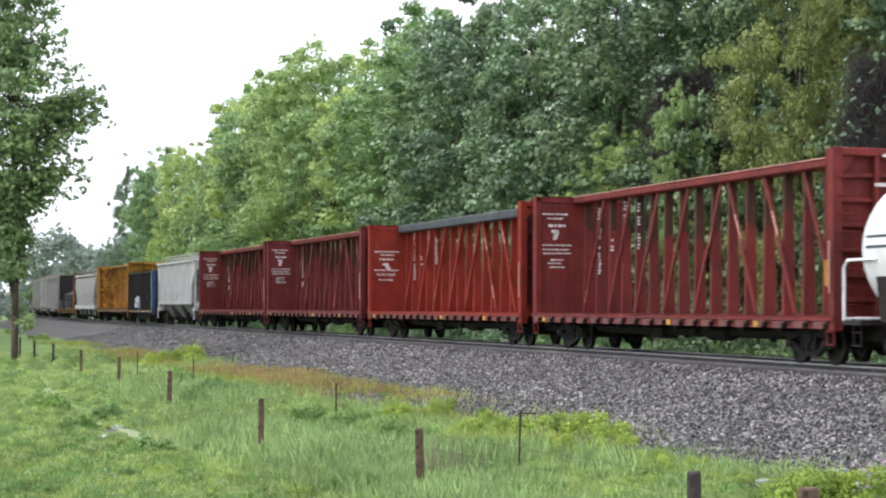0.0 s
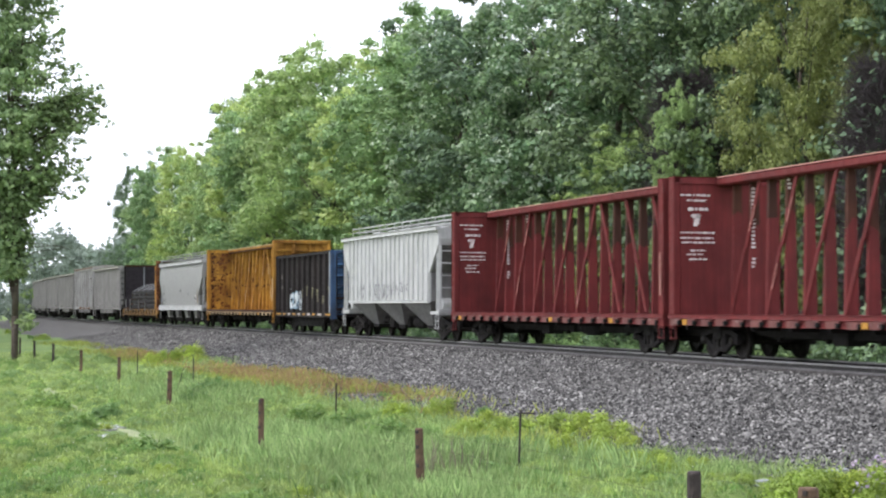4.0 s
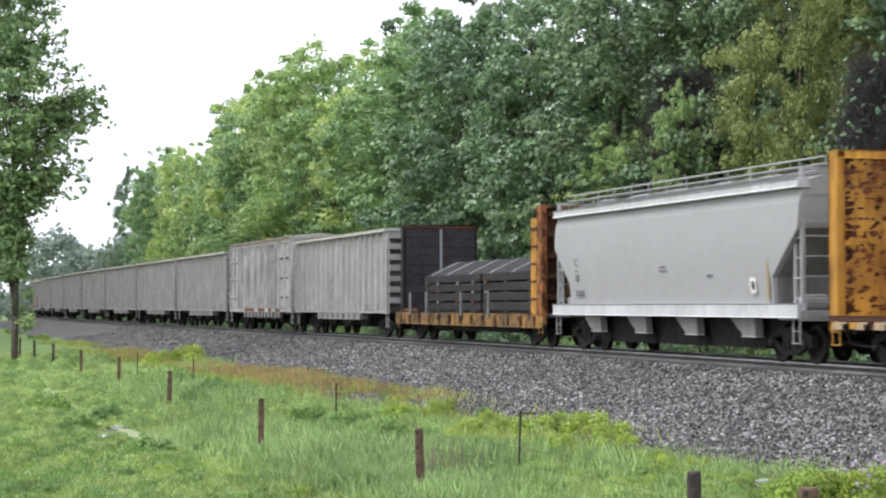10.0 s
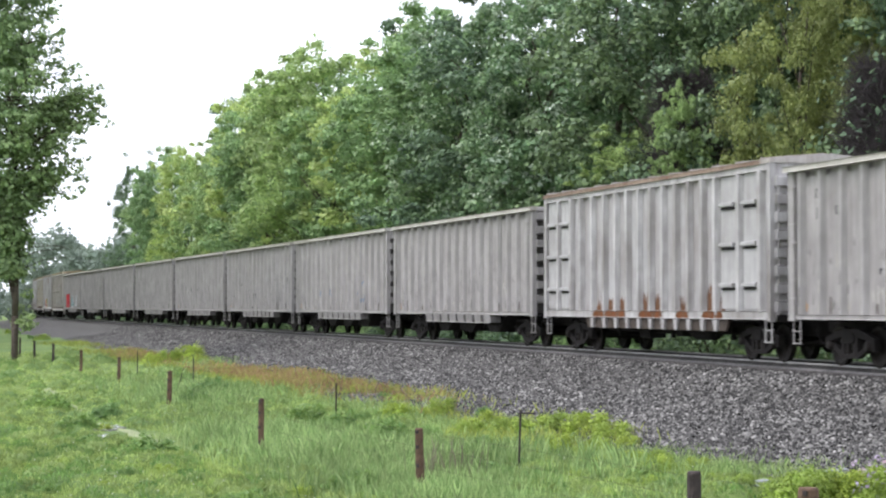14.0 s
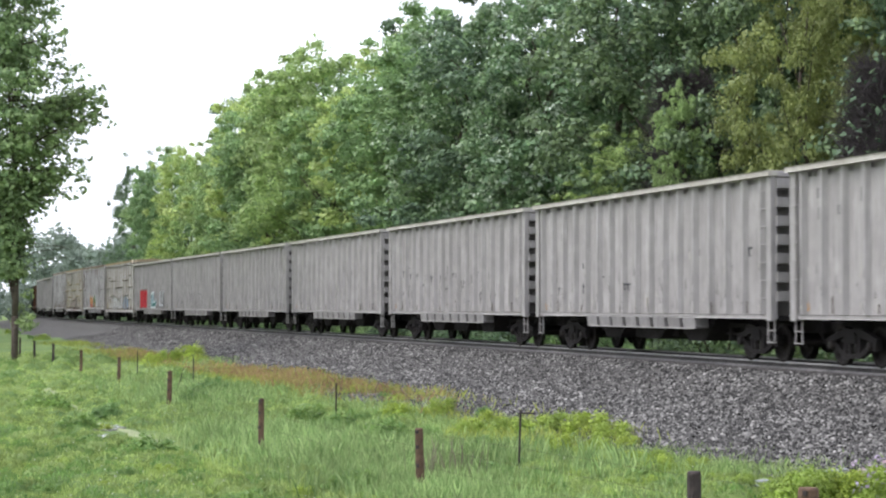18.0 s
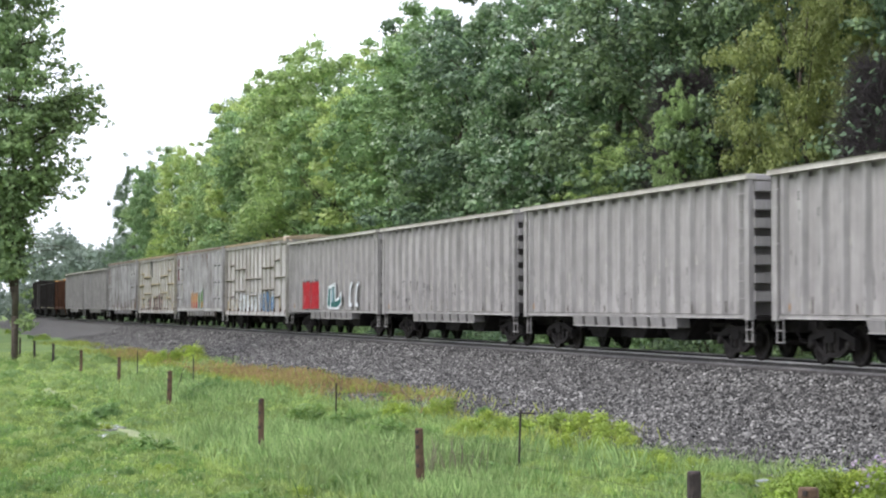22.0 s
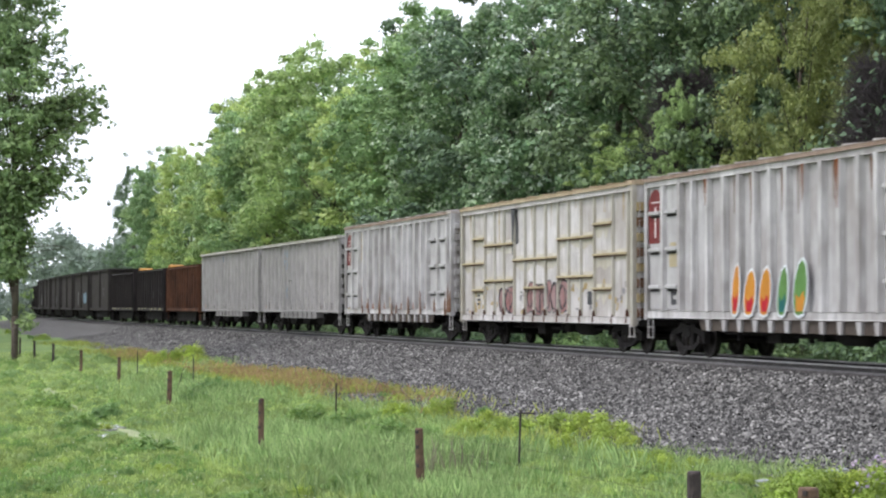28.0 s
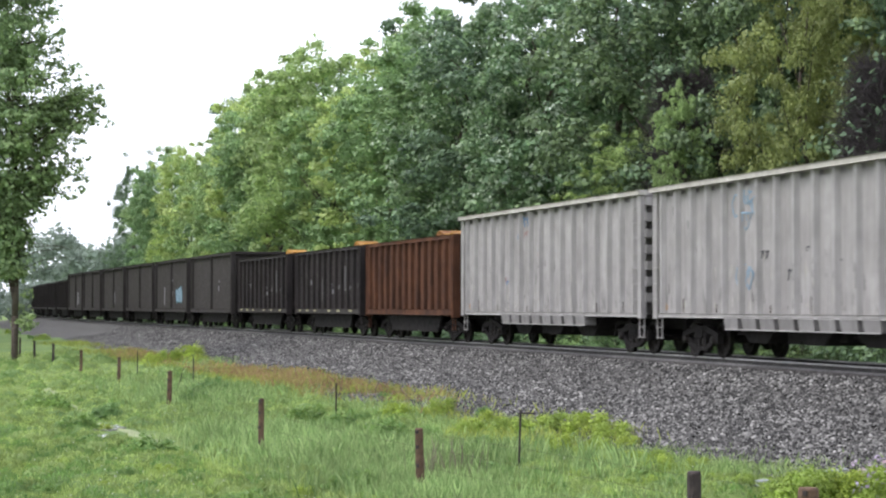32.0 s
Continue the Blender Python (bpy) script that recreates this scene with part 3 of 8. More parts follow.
def build_forest():
    kinds = [
        make_tree(11, 20.0, 5.4, LEAF_MID, 0.24, 100, 340, full, "tall broadleaf tree in fresh mid-green leaf"),
        make_tree(12, 21.0, 5.4, LEAF_LIGHT, 0.23, 100, 330, tall, "tall tree in light yellow-green spring leaf"),
        make_tree(13, 20.0, 5.6, LEAF_DARK, 0.215, 110, 340, full, "broad tree in dense dark green leaf"),
        make_tree(14, 19.0, 5.0, LEAF_SILVER, 0.215, 105, 320, full, "poplar with pale silver-backed leaves"),
        make_tree(15, 17.0, 5.4, LEAF_OLIVE, 0.15, 190, 230, full, "feathery olive-green tree with drooping sprays"),
        make_tree(16, 20.0, 5.4, LEAF_MID, 0.22, 100, 330, tall, "slender broadleaf tree in mid-green leaf", boughs=22),
        make_tree(17, 20.0, 5.6, LEAF_MID, 0.34, 46, 240, full, "broadleaf tree deep in the wood"),
        make_tree(18, 20.0, 5.6, LEAF_DARK, 0.34, 50, 250, full, "dark broadleaf tree deep in the wood"),
    ]
    r = random.Random(5)
    # s, d, kind, height share, and for some the width share
    plan = [(14, -13.5, 2, 1.00), (21.5, -11.5, 2, 1.00, 0.55), (27.5, -15.0, 2, 0.95, 0.5), (24, -19, 2, 1.0), (31.8, -11.5, 4, 1.02, 0.58), (34, -15.5, 4, 1.15, 0.55), (31, -16.5, 2, 1.05), (39.5, -14.5, 2, 1.0, 0.8), (40.5, -10.5, 1, 0.52, 0.24), (44.5, -15.0, 2, 1.05),
            (50, -14.0, 2, 1.0), (56, -14.0, 3, 1.05), (54, -10.5, 0, 0.36, 0.34), (47.8, -10.5, 1, 0.46, 0.42), (60, -11.5, 3, 0.95, 0.8), (66, -12.5, 2, 1.05), (72, -11.0, 3, 0.95), (78, -12.5, 0, 0.98), (84, -11.5, 5, 1.0),
            (91, -12.0, 1, 0.94), (99, -12.5, 0, 0.98), (107, -11.5, 1, 1.0), (116, -12.5, 1, 1.0), (125, -12.0, 0, 1.02), (134, -12.5, 1, 0.98), (144, -12.0, 5, 0.92), (154, -12.5, 1, 0.86),
            (156, -14.5, 3, 1.18), (165, -12.0, 0, 0.9), (176, -12.5, 1, 0.9), (188, -12.0, 0, 0.97), (200, -12.5, 5, 1.0), (214, -13.0, 2, 0.98, 0.6), (229, -11.5, 2, 1.02)]
    for k in range(22):
        s = 12 + k * 8.6 + r.uniform(-2, 2)
        if 3 < k < 13:
            plan.append((s + 3, -27.0, 7, 1.05))
        plan.append((s, -20.5 + r.uniform(-2.5, 2), 7 if s < 80 else 6, r.uniform(0.92, 1.02)))
    used = set()
    for s, d, k, h, *wide in plan:
        x, y, _ = track(s, d)
        z = float(ground_z([x], [y])[0])
        m = pose(x, y, z - 0.1, 0, 0, r.uniform(0, 360))
        t = kinds[k]
        if k not in used:
            used.add(k)
            t.matrix_basis = m
        else:
            t = copy_thing(kinds[k], m)
        w = h * r.uniform(0.92, 1.08) * (1.0 if s < 140 else 0.62 if k == 3 else 0.8 if s < 220 else 0.58)
        w = wide[0] if wide else w
        t.scale = (w, w, h)
    # unseen trees added across the meadow to shade the far cars
    for s, d, k, h in ((80, 27, 6, 1.0), (95, 25.5, 6, 1.0), (110, 22.5, 7, 1.0), (122, 21.5, 6, 1.05), (135, 20.5, 7, 1.0), (149, 19, 6, 1.05), (163, 18, 6, 1.0), (177, 17, 7, 1.05), (191, 16.5, 6, 1.0), (205, 15.5, 7, 1.0), (219, 15, 6, 1.05), (233, 14.5, 7, 1.0), (150, 29, 6, 1.1)):
        x, y, _ = track(s, d)
        t = copy_thing(kinds[k], pose(x, y, float(ground_z([x], [y])[0]) - 0.1, 0, 0, r.uniform(0, 360)))
        t.scale = (h, h, h)
        tagged(t, group="trees across the meadow")
    # a bare dead top rises out of the crowns
    x, y, _ = track(90.2, -12.0)
    f = Form()
    f.tube((0, 0, -0.5), (0.3, 0, 21.2), 0.22, 0.05, 7)
    for a, z, n in ((0.4, 18.2, 2.2), (3.4, 18.8, 2.0), (1.2, 19.6, 1.8), (4.0, 19.9, 1.6), (2.4, 17.6, 2.4), (5.4, 19.2, 1.7)):
        q = Vector((0.25 + math.cos(a) * n * 0.6, math.sin(a) * n * 0.6, z + n * 0.75))
        f.tube((0.25, 0, z), q, 0.09, 0.035, 5)
        f.tube(q.lerp(Vector((0.25, 0, z)), 0.4), q + Vector((0.3, 0.2, 0.1)), 0.05, 0.02, 4)
    dead = tagged(new("dead_tree"), "bare grey dead treetop above the leafy crowns", "tree")
    part("trunk", f, DEAD_BARK, dead)
    dead.matrix_basis = pose(x, y, float(ground_z([x], [y])[0]) - 0.4)


def build_thickets():
    """Bare twigs between crowns at the wood's edge, dark to fill in for shade."""
    for s, d, wide, high, n, seed in ((21.6, -9.3, 1.5, 9.5, 14000, 82), (42.4, -11.4, 1.6, 11.5, 14000, 83), (51.5, -11.0, 1.3, 5.5, 7000, 84)):
        r = np.random.RandomState(seed)
        z = r.rand(n) ** 0.85
        a, q = r.rand(n) * 6.283, np.sqrt(r.rand(n)) * wide * (0.55 + 0.5 * np.sin(np.pi * np.clip(z, 0.05, 0.98)))
        base = np.stack([np.cos(a) * q, np.sin(a) * q, z * high], 1)
        way = np.stack([np.cos(a) * 0.5, np.sin(a) * 0.5, np.full(n, 0.45)], 1) + r.normal(size=(n, 3)) * 0.45
        way /= np.linalg.norm(way, axis=1)[:, None]
        side = np.cross(way, r.normal(size=(n, 3)))
        side *= (0.008 + 0.012 * r.rand(n) ** 2)[:, None] / np.linalg.norm(side, axis=1)[:, None]
        tip = base + way * (0.5 + 0.9 * r.rand(n))[:, None]
        thicket = tagged(new("thicket"), "thicket of bare grey-brown twigs, dark to fill a shade gap at the wood's edge", "thicket", "thickets at the wood's edge")
        tagged(part("brushwood", quads("brushwood", np.stack([base - side, base + side, tip], 1), TWIG), TWIG, thicket), kind="stuff")
        f = Form()
        for k in range(9):
            b = 6.283 * k / 9
            p = Vector((math.cos(b) * 0.25, math.sin(b) * 0.25, -0.3))
            for j in range(5):
                e = p + Vector((math.cos(b) * wide * 0.14, math.sin(b) * wide * 0.14, high * 0.18)) + Vector(r.normal(size=3)) * 0.14
                f.tube(p, e, 0.07 - 0.012 * j, 0.058 - 0.012 * j, 5)
                p = e
        tagged(part("stem", f, BARK, thicket, "thin grey stems"), kind="stuff")
        few = r.permutation(n)[:1100]
        part("foliage", quads("foliage", leaf_faces(tip[few], way[few] + np.array([0, 0, 0.6]), np.full(1100, 0.2), r, three=True), LEAF_DARK), LEAF_DARK, thicket, "sparse dark leaves")
        g = Form()
        for k in range(3):
            p = Vector((0.3, -wide * 0.5, high * (0.5 + 0.1 * k)))
            for j in range(4):
                e = p + Vector((0.55, -0.1, 0.2)) + Vector(r.normal(size=3)) * 0.1
                g.tube(p, e, 0.045 - 0.009 * j, 0.036 - 0.009 * j, 5)
                p = e
        tagged(part("bare_limb", g, DEAD_BARK, thicket, "pale bare limbs"), kind="stuff")
        x, y, _ = track(s, d)
        thicket.matrix_basis = pose(float(x), float(y), float(ground_z([x], [y])[0]))


def build_shrubs():
    made = []
    for seed, leaf, label in ((31, LEAF_MID, "leafy bright green shrub beside the railway"), (32, LEAF_DARK, "leafy green shrub beside the railway"), (33, LEAF_DARK, "dark green undergrowth shrub at the wood's edge")):
        r = np.random.RandomState(seed)
        c = clumps_of(lambda h: 1.0 - 0.5 * h if h > 0.05 else 0.8, 26, r) * np.array([1.9, 1.9, 1.9])
        sh = tagged(new("shrub"), label, "shrub", "shrubs along the railway")
        f = Form()
        for q in c[:9]:
            f.tube((0, 0, -0.2), q, 0.035, 0.012, 5)
        tagged(part("stem", f, BARK, sh), kind="stuff")
        part("foliage", quads("foliage", crown_leaves(c, 0.35 + 0.3 * r.rand(26), 105, 0.135, r, True), leaf), leaf, sh)
        made.append(sh)
    r = random.Random(8)
    used = set()
    for k in range(58):
        s = -16 + k * 4.2 + r.uniform(-1.2, 1.2)
        x, y, _ = track(s, -6.8 - r.uniform(0, 2.6))
        k2 = r.choice([0, 1, 2, 2])
        m = pose(x, y, float(ground_z([x], [y])[0]) - 0.05, 0, 0, r.uniform(0, 360))
        t = made[k2] if k2 not in used else copy_thing(made[k2], m)
        if k2 not in used:
            t.matrix_basis = m
        used.add(k2)
        h = r.uniform(0.5, 0.85) if k2 != 2 else r.uniform(0.8, 1.3)
        t.scale = (h, h, h * r.uniform(0.8, 1.15))


def build_field_tree():
    """The tree that stands by the fence."""
    r = np.random.RandomState(21)
    tree = tagged(new("tree"), "slim leafy tree in the meadow beside the fence", "tree")
    c, more = [], np.random.RandomState(22)
    while len(c) < 360:
        q0 = r if len(c) < 260 else more
        z = 4.5 + 15.5 * q0.rand()
        w = float(np.interp(z, [4.5, 6.5, 8.5, 10.5, 12.0, 14.0, 15.5, 20.0], [0.3, 0.8, 1.7, 3.0, 3.6, 3.2, 2.8, 2.3]))
        a, q = q0.rand() * 6.283, q0.rand() ** 0.6
        p = (math.cos(a) * w * q - 0.3, math.sin(a) * w * q, z)
        if (p[0] > 1.3 and q0.rand() < 0.85) or (q0 is more and (p[0] > 0.4 or z < 9.0)):
            continue
        c.append(p)
    c = np.array(c)
    rad = np.where(c[:, 0] > 1.5, 0.33, 0.6) * (0.6 + 0.8 * r.rand(len(c)))
    part("trunk", limbs(c, 19.0, r, 0.19, 60), BARK, tree, "slim dark trunk and limbs", smooth=True)
    part("crown", quads("crown", crown_leaves(c, rad, 70, 0.2, r), LEAF_FIELD), LEAF_FIELD, tree, "airy green crown")
    # long side limbs with leaf sprays along them
    twigs, sprays = Form(), []
    for k0 in range(57):
        z0, a, n = (8.0 + 5.0 * r.rand() if k0 < 40 else 10.6 + 2.0 * r.rand()), r.normal() * (0.9 if k0 < 40 else 0.5), 2.6 + 1.8 * r.rand()
        if k0 > 51:
            z0 = 13.4 + 0.8 * (k0 - 52)
        n *= float(np.interp(z0, [7.4, 9.6, 12.4, 14.5, 17.0], [0.6, 1.0, 1.0, 0.66, 0.5]))
        p = Vector((0, 0, z0))
        d = Vector((math.cos(a), math.sin(a), 0.15 + 0.35 * r.rand()))
        for k in range(7):
            q = p + d * (n / 7) + Vector((r.normal(), r.normal(), r.normal())) * 0.06
            twigs.tube(p, q, 0.05 * (1 - k / 8), 0.05 * (1 - (k + 1) / 8), 5)
            p = q
            if k > 1:
                for _ in range(3):
                    sprays.append(tuple(p + Vector((r.normal(), r.normal(), r.normal() - 0.3)) * 0.24))
    tagged(part("side_limb", twigs, BARK, tree), kind="stuff")
    part("crown", quads("crown", crown_leaves(np.array(sprays), 0.13 + 0.17 * r.rand(len(sprays)), 9, 0.19, r, True), LEAF_FIELD), LEAF_FIELD, tree, "lacy side sprays")
    # bare drooping twigs
    bare = Form()
    for z0, dz in ((4.6, 1.2), (5.2, 0.9), (5.6, 0.5), (5.9, 0.2)):
        p = Vector((0.1, 0, z0))
        for k in range(7):
            q = p + Vector((0.45, r.normal() * 0.05, dz / 7 - 0.03 * k + r.normal() * 0.03))
            bare.tube(p, q, 0.022 - 0.0025 * k, 0.0195 - 0.0025 * k, 5)
            p = q
    tagged(part("bare_twig", bare, BARK, tree), kind="stuff")
    # a few sprays low on the trunk
    low = np.array([(r.normal() * 0.35 + 0.3, r.normal() * 0.5, 1.5 + 3.2 * r.rand()) for _ in range(11)])
    part("low_sprays", quads("low_sprays", crown_leaves(low, 0.2 + 0.2 * r.rand(11), 40, 0.16, r), LEAF_FIELD), LEAF_FIELD, tree)
    global SWAYING
    SWAYING = [o for o in tree.children if o.name.startswith(("crown", "low_sprays"))]
    x, y = -21.2, 97.0
    tree.matrix_basis = pose(x, y, float(ground_z([x], [y])[0]), 0, 0, 0)
    return tree


def build_far_wood():
    r = np.random.RandomState(40)
    n = 330
    x = -120 + 90 * r.rand(n)
    y = 405 + 60 * r.rand(n)
    px = x / y * 3465
    top = 15.0 + 1.5 * np.sin(px / 23.0) + 1.0 * np.sin(px / 9.0 + 1)
    c = np.stack([x, y, top * (0.12 + 0.9 * r.rand(n) ** 0.7)], 1)
    me = quads("far_wood", crown_leaves(c, 1.5 + 1.8 * r.rand(n), 70, 1.0, r), LEAF_HAZED)
    tagged(new("far_wood", me), "green woods far across the meadow, haze put into their colour", "woods", kind="stuff")
    m = 120
    c = np.stack([-75 + 32 * r.rand(m), 268 + 40 * r.rand(m), 0.2 + 4.2 * r.rand(m)], 1)
    me = quads("far_hedge", crown_leaves(c, 0.8 + 0.9 * r.rand(m), 70, 0.6, r), LEAF_HAZED)
    tagged(new("far_hedge", me), "rank of bushes beside the far curve, haze put into their colour", "bushes", kind="stuff")


def blades(n, r, x, y, tall, wide, lean=0.5, z=None):
    """Grass blades: one long bent blade each."""
    z = ground_z(x, y) if z is None else z
    a = r.rand(n) * 6.283
    ux, uy = np.cos(a) * wide / 2, np.sin(a) * wide / 2
    lx, ly = r.normal(size=n) * lean * tall, r.normal(size=n) * lean * tall
    h = tall
    p = np.stack([np.stack([x - ux, y - uy, z - 0.02], 1), np.stack([x + ux, y + uy, z - 0.02], 1),
                  np.stack([x + lx * 0.45 + ux * 0.6, y + ly * 0.45 + uy * 0.6, z + h * 0.6], 1), np.stack([x + lx, y + ly, z + h], 1)], 1)
    return p


def field_points(n, r, near=27.0, far=118.0, left=-0.245, right=0.24):
    """Points of the meadow, spread so that near and far look alike in density."""
    y = 1 / (1 / near + (1 / far - 1 / near) * r.rand(n))
    x = y * (left + (right - left) * r.rand(n))
    s, d = to_track(x, y)
    return x, y, s, d


PATH = np.array([(-14.6, 72.0), (-11.98, 60.7), (-9.34, 51.0), (-7.7, 45.7), (-6.79, 43.6), (-5.07, 38.7), (-3.6, 34.3), (-2.23, 29.3), (-1.2, 24.0)])


def path_gap(x, y):
    """Distance from the trampled path through the meadow."""
    px = np.interp(y, PATH[::-1, 1], PATH[::-1, 0])
    return np.abs(x - px) * 0.95


def build_path():
    ys = np.arange(40.5, 68.0, 0.35)
    xs = np.interp(ys, PATH[::-1, 1], PATH[::-1, 0]) + 0.08 * np.sin(ys * 1.3)
    f = Form()
    for x, y in zip(xs, ys):
        w = 0.15 + 0.07 * math.sin(y * 0.9) + 0.05 * math.sin(y * 3.1)
        for q in (-w, 0, w):
            f.v.append((x + q, y, float(ground_z([x + q], [y])[0]) + (0.03 if q == 0 else 0.004)))
    for i in range(len(xs) - 1):
        for j in range(2):
            a = i * 3 + j
            f.f.append((a, a + 1, a + 4, a + 3))
    ob = new("meadow_path", f.mesh("meadow_path", MUD))
    tagged(ob, "narrow path of pale trampled mud through the grass", "path", kind="structure")
    for x, y, a, b in ((-7.75, 45.3, 0.34, 0.8), (-7.35, 42.2, 0.2, 0.5), (-6.9, 39.6, 0.22, 0.45)):
        g = Form()
        g.prism([(a * (1 + 0.25 * math.sin(3 * k + x)) * math.cos(k * 0.4488), b * (1 + 0.2 * math.cos(2 * k)) * math.sin(k * 0.4488)) for k in range(14)], "z", -0.05, 0.0)
        ob = tagged(new("puddle", g.mesh("puddle", PUDDLE)), "shallow muddy puddle on the trampled path", "puddle", "puddles on the path")
        ob.matrix_basis = pose(x, y, float(ground_z([x], [y])[0]) + 0.05)


def build_grass():
    r = np.random.RandomState(9)
    x, y, s, d = field_points(420000, r)
    tuft = wave(x * 4, y * 4, 17) + 0.6 * wave(x * 9, y * 9, 19) + 0.5 * r.normal(size=len(x))
    edge = np.where((ground_z(x, y) > bed_z(s, d) - 0.03 + 0.05 * r.normal(size=len(x))) & (d > 5), 0.0, np.where(d > 10.4, 0.0, 99.0))
    fence = np.interp(y, [18.9, 28.1, 37.0, 52.8, 66.8, 78.0], [3.5, -0.32, -3.43, -7.38, -11.05, -14.4])
    cool = 0.7 * wave(x * 1.6, y * 1.6, 30) + np.clip((x - fence) * 0.3, -0.5, 0.4)
    ok = (d > edge) & (path_gap(x, y) > (0.06 + 0.75 * np.exp(-((y - 43.0) / 3.2) ** 2)) * (1 + 0.7 * wave(x * 3, y * 3, 41)))
    for name, pick, mat, lo, hi, label in (
            ("meadow_grass", ok & (cool <= 0.15), GRASS, 0.03, 0.1, "short bright yellow-green meadow grass"),
            ("long_grass", ok & (cool > 0.15), GRASS_COOL, 0.05, 0.17, "longer blue-green grass along the fence")):
        k = np.where(pick)[0][:150000]
        hgt = (lo + (hi - lo) * r.rand(len(k))) * np.clip(1 + 0.5 * tuft[k], 0.4, 1.6)
        me = quads(name, blades(len(k), r, x[k], y[k], hgt, (0.007 + 0.009 * r.rand(len(k))) * np.clip(y[k] / 45, 0.8, 2), 0.3), mat)
        tagged(new(name, me), label, "grass", kind="stuff")
    # hummocks: mounds thick with short blades that bend outwards
    n, per = 5200, 72
    x, y, s, d = field_points(n, r, 27, 112)
    lump = wave(x * 2.2, y * 2.2, 61)
    ok = (d > 9.6) & (path_gap(x, y) > 0.3 + 0.8 * np.exp(-((y - 43.0) / 3.4) ** 2)) & (lump + 0.7 * r.normal(size=n) > 0.1)
    tint = wave(x * 1.1, y * 1.1, 62) + 0.6 * r.normal(size=n)
    for name, pick, mat, label in (("grass_hummocks", ok & (tint < 0.25), GRASS, "low rounded hummocks of bright meadow grass"), ("dark_hummocks", ok & (tint >= 0.25), DOCK, "low rounded hummocks of darker leafy grass")):
        m = int(pick.sum())
        big = (0.55 + 0.75 * r.rand(m) ** 1.6) * np.clip(y[pick] / 60, 0.75, 1.5)
        a, q = r.rand(m, per) * 6.283, np.sqrt(r.rand(m, per))
        dx, dy = np.cos(a) * q, np.sin(a) * q
        w = 0.3 * big[:, None]
        px, py = (x[pick][:, None] + dx * w * 1.25).ravel(), (y[pick][:, None] + dy * w * 1.25).ravel()
        pz = ground_z(px, py) + ((1 - q ** 2) * 0.24 * big[:, None]).ravel()
        tallness = (0.05 + 0.07 * r.rand(m * per)) * np.repeat(np.sqrt(big), per)
        wide = (0.012 + 0.012 * r.rand(m * per)) * np.clip(py / 45, 0.8, 2)
        b = blades(m * per, r, px, py, tallness, wide, 0.5, pz)
        f = Form()  # the turf of the mounds themselves
        for cx, cy, g in zip(x[pick], y[pick], big):
            k = len(f.v)
            base = float(ground_z([cx], [cy])[0])
            for rr, zz in ((1.3, -0.06), (0.95, 0.1), (0.5, 0.19)):
                for j in range(7):
                    e = 0.9 + 0.2 * r.rand()
                    f.v.append((cx + math.cos(j * 0.8976) * rr * 0.3 * g * e, cy + math.sin(j * 0.8976) * rr * 0.3 * g * e, base + zz * g))
            f.v.append((cx, cy, base + 0.22 * g))
            for i in range(2):
                f.f += [(k + i * 7 + j, k + i * 7 + (j + 1) % 7, k + i * 7 + 7 + (j + 1) % 7, k + i * 7 + 7 + j) for j in range(7)]
            f.f += [(k + 14 + j, k + 14 + (j + 1) % 7, k + 21) for j in range(7)]
        me = bpy.data.meshes.new("turf_mounds")
        me.from_pydata(f.v, [], f.f)
        me.polygons.foreach_set("use_smooth", [True] * len(me.polygons))
        me.materials.append(GROUND)
        tagged(new("turf_mounds", me), "low mounds of turf in the meadow", "turf", kind="stuff")
        b[:, 2:, 0] += (dx.ravel() * 0.05)[:, None]
        b[:, 2:, 1] += (dy.ravel() * 0.05)[:, None]
        tagged(new(name, quads(name, b, mat)), label, "grass", kind="stuff")
    # the long grass that stands between the fence and the bank
    n = 150000
    x, y, s, d = field_points(n, r, 25, 75, -0.2, 0.13)
    fence = np.interp(y, [18.9, 28.1, 37.0, 52.8, 66.8, 78.0], [3.5, -0.32, -3.43, -7.38, -11.05, -14.4])
    side = x - fence
    stand = 0.8 * wave(x * 1.8, y * 1.8, 71) + 0.9 * wave(x * 6, y * 6, 72)
    pick = np.where((d > 9.4) & (side > -0.6 + 0.5 * r.normal(size=n)) & (side < 5.0) & (stand + 0.4 * r.normal(size=n) > -0.3 + 0.3 * side + 0.35 * r.normal(size=n)))[0][:50000]
    hgt = (0.2 + 0.24 * r.rand(len(pick))) * np.clip(1 + 0.55 * stand[pick], 0.4, 1.6)
    me = quads("fence_grass", blades(len(pick), r, x[pick], y[pick], hgt, (0.007 + 0.007 * r.rand(len(pick))) * np.clip(y[pick] / 45, 0.8, 2), 0.2), GRASS_COOL)
    tagged(new("fence_grass", me), "knee-high blue-green grass beside the fence", "grass", kind="stuff")
    # reddish seed grass along the toe of the bank
    def along_bank(name, n, lo, hi, d0, d1, share, tall, mat, label):
        s = lo + (hi - lo) * r.rand(n)
        d = d0 + (d1 - d0) * r.rand(n) + wave(s * 3, s * 0, 6) * 0.7
        keep = r.rand(n) < np.interp(s, *share) * np.clip(0.45 + 1.0 * wave(s * 4, d * 4, 26) + 0.4 * wave(s * 12, d * 12, 27), 0.02, 1)
        s, d = s[keep], d[keep]
        x, y, _ = track(s, d)
        k = len(x)
        me = quads(name, blades(k, r, x, y, tall * (0.5 + 0.8 * r.rand(k)), 0.007 + 0.01 * r.rand(k), 0.3, np.maximum(ground_z(x, y), bed_z(s, d))), mat)
        tagged(new(name, me), label, "grass", kind="stuff")

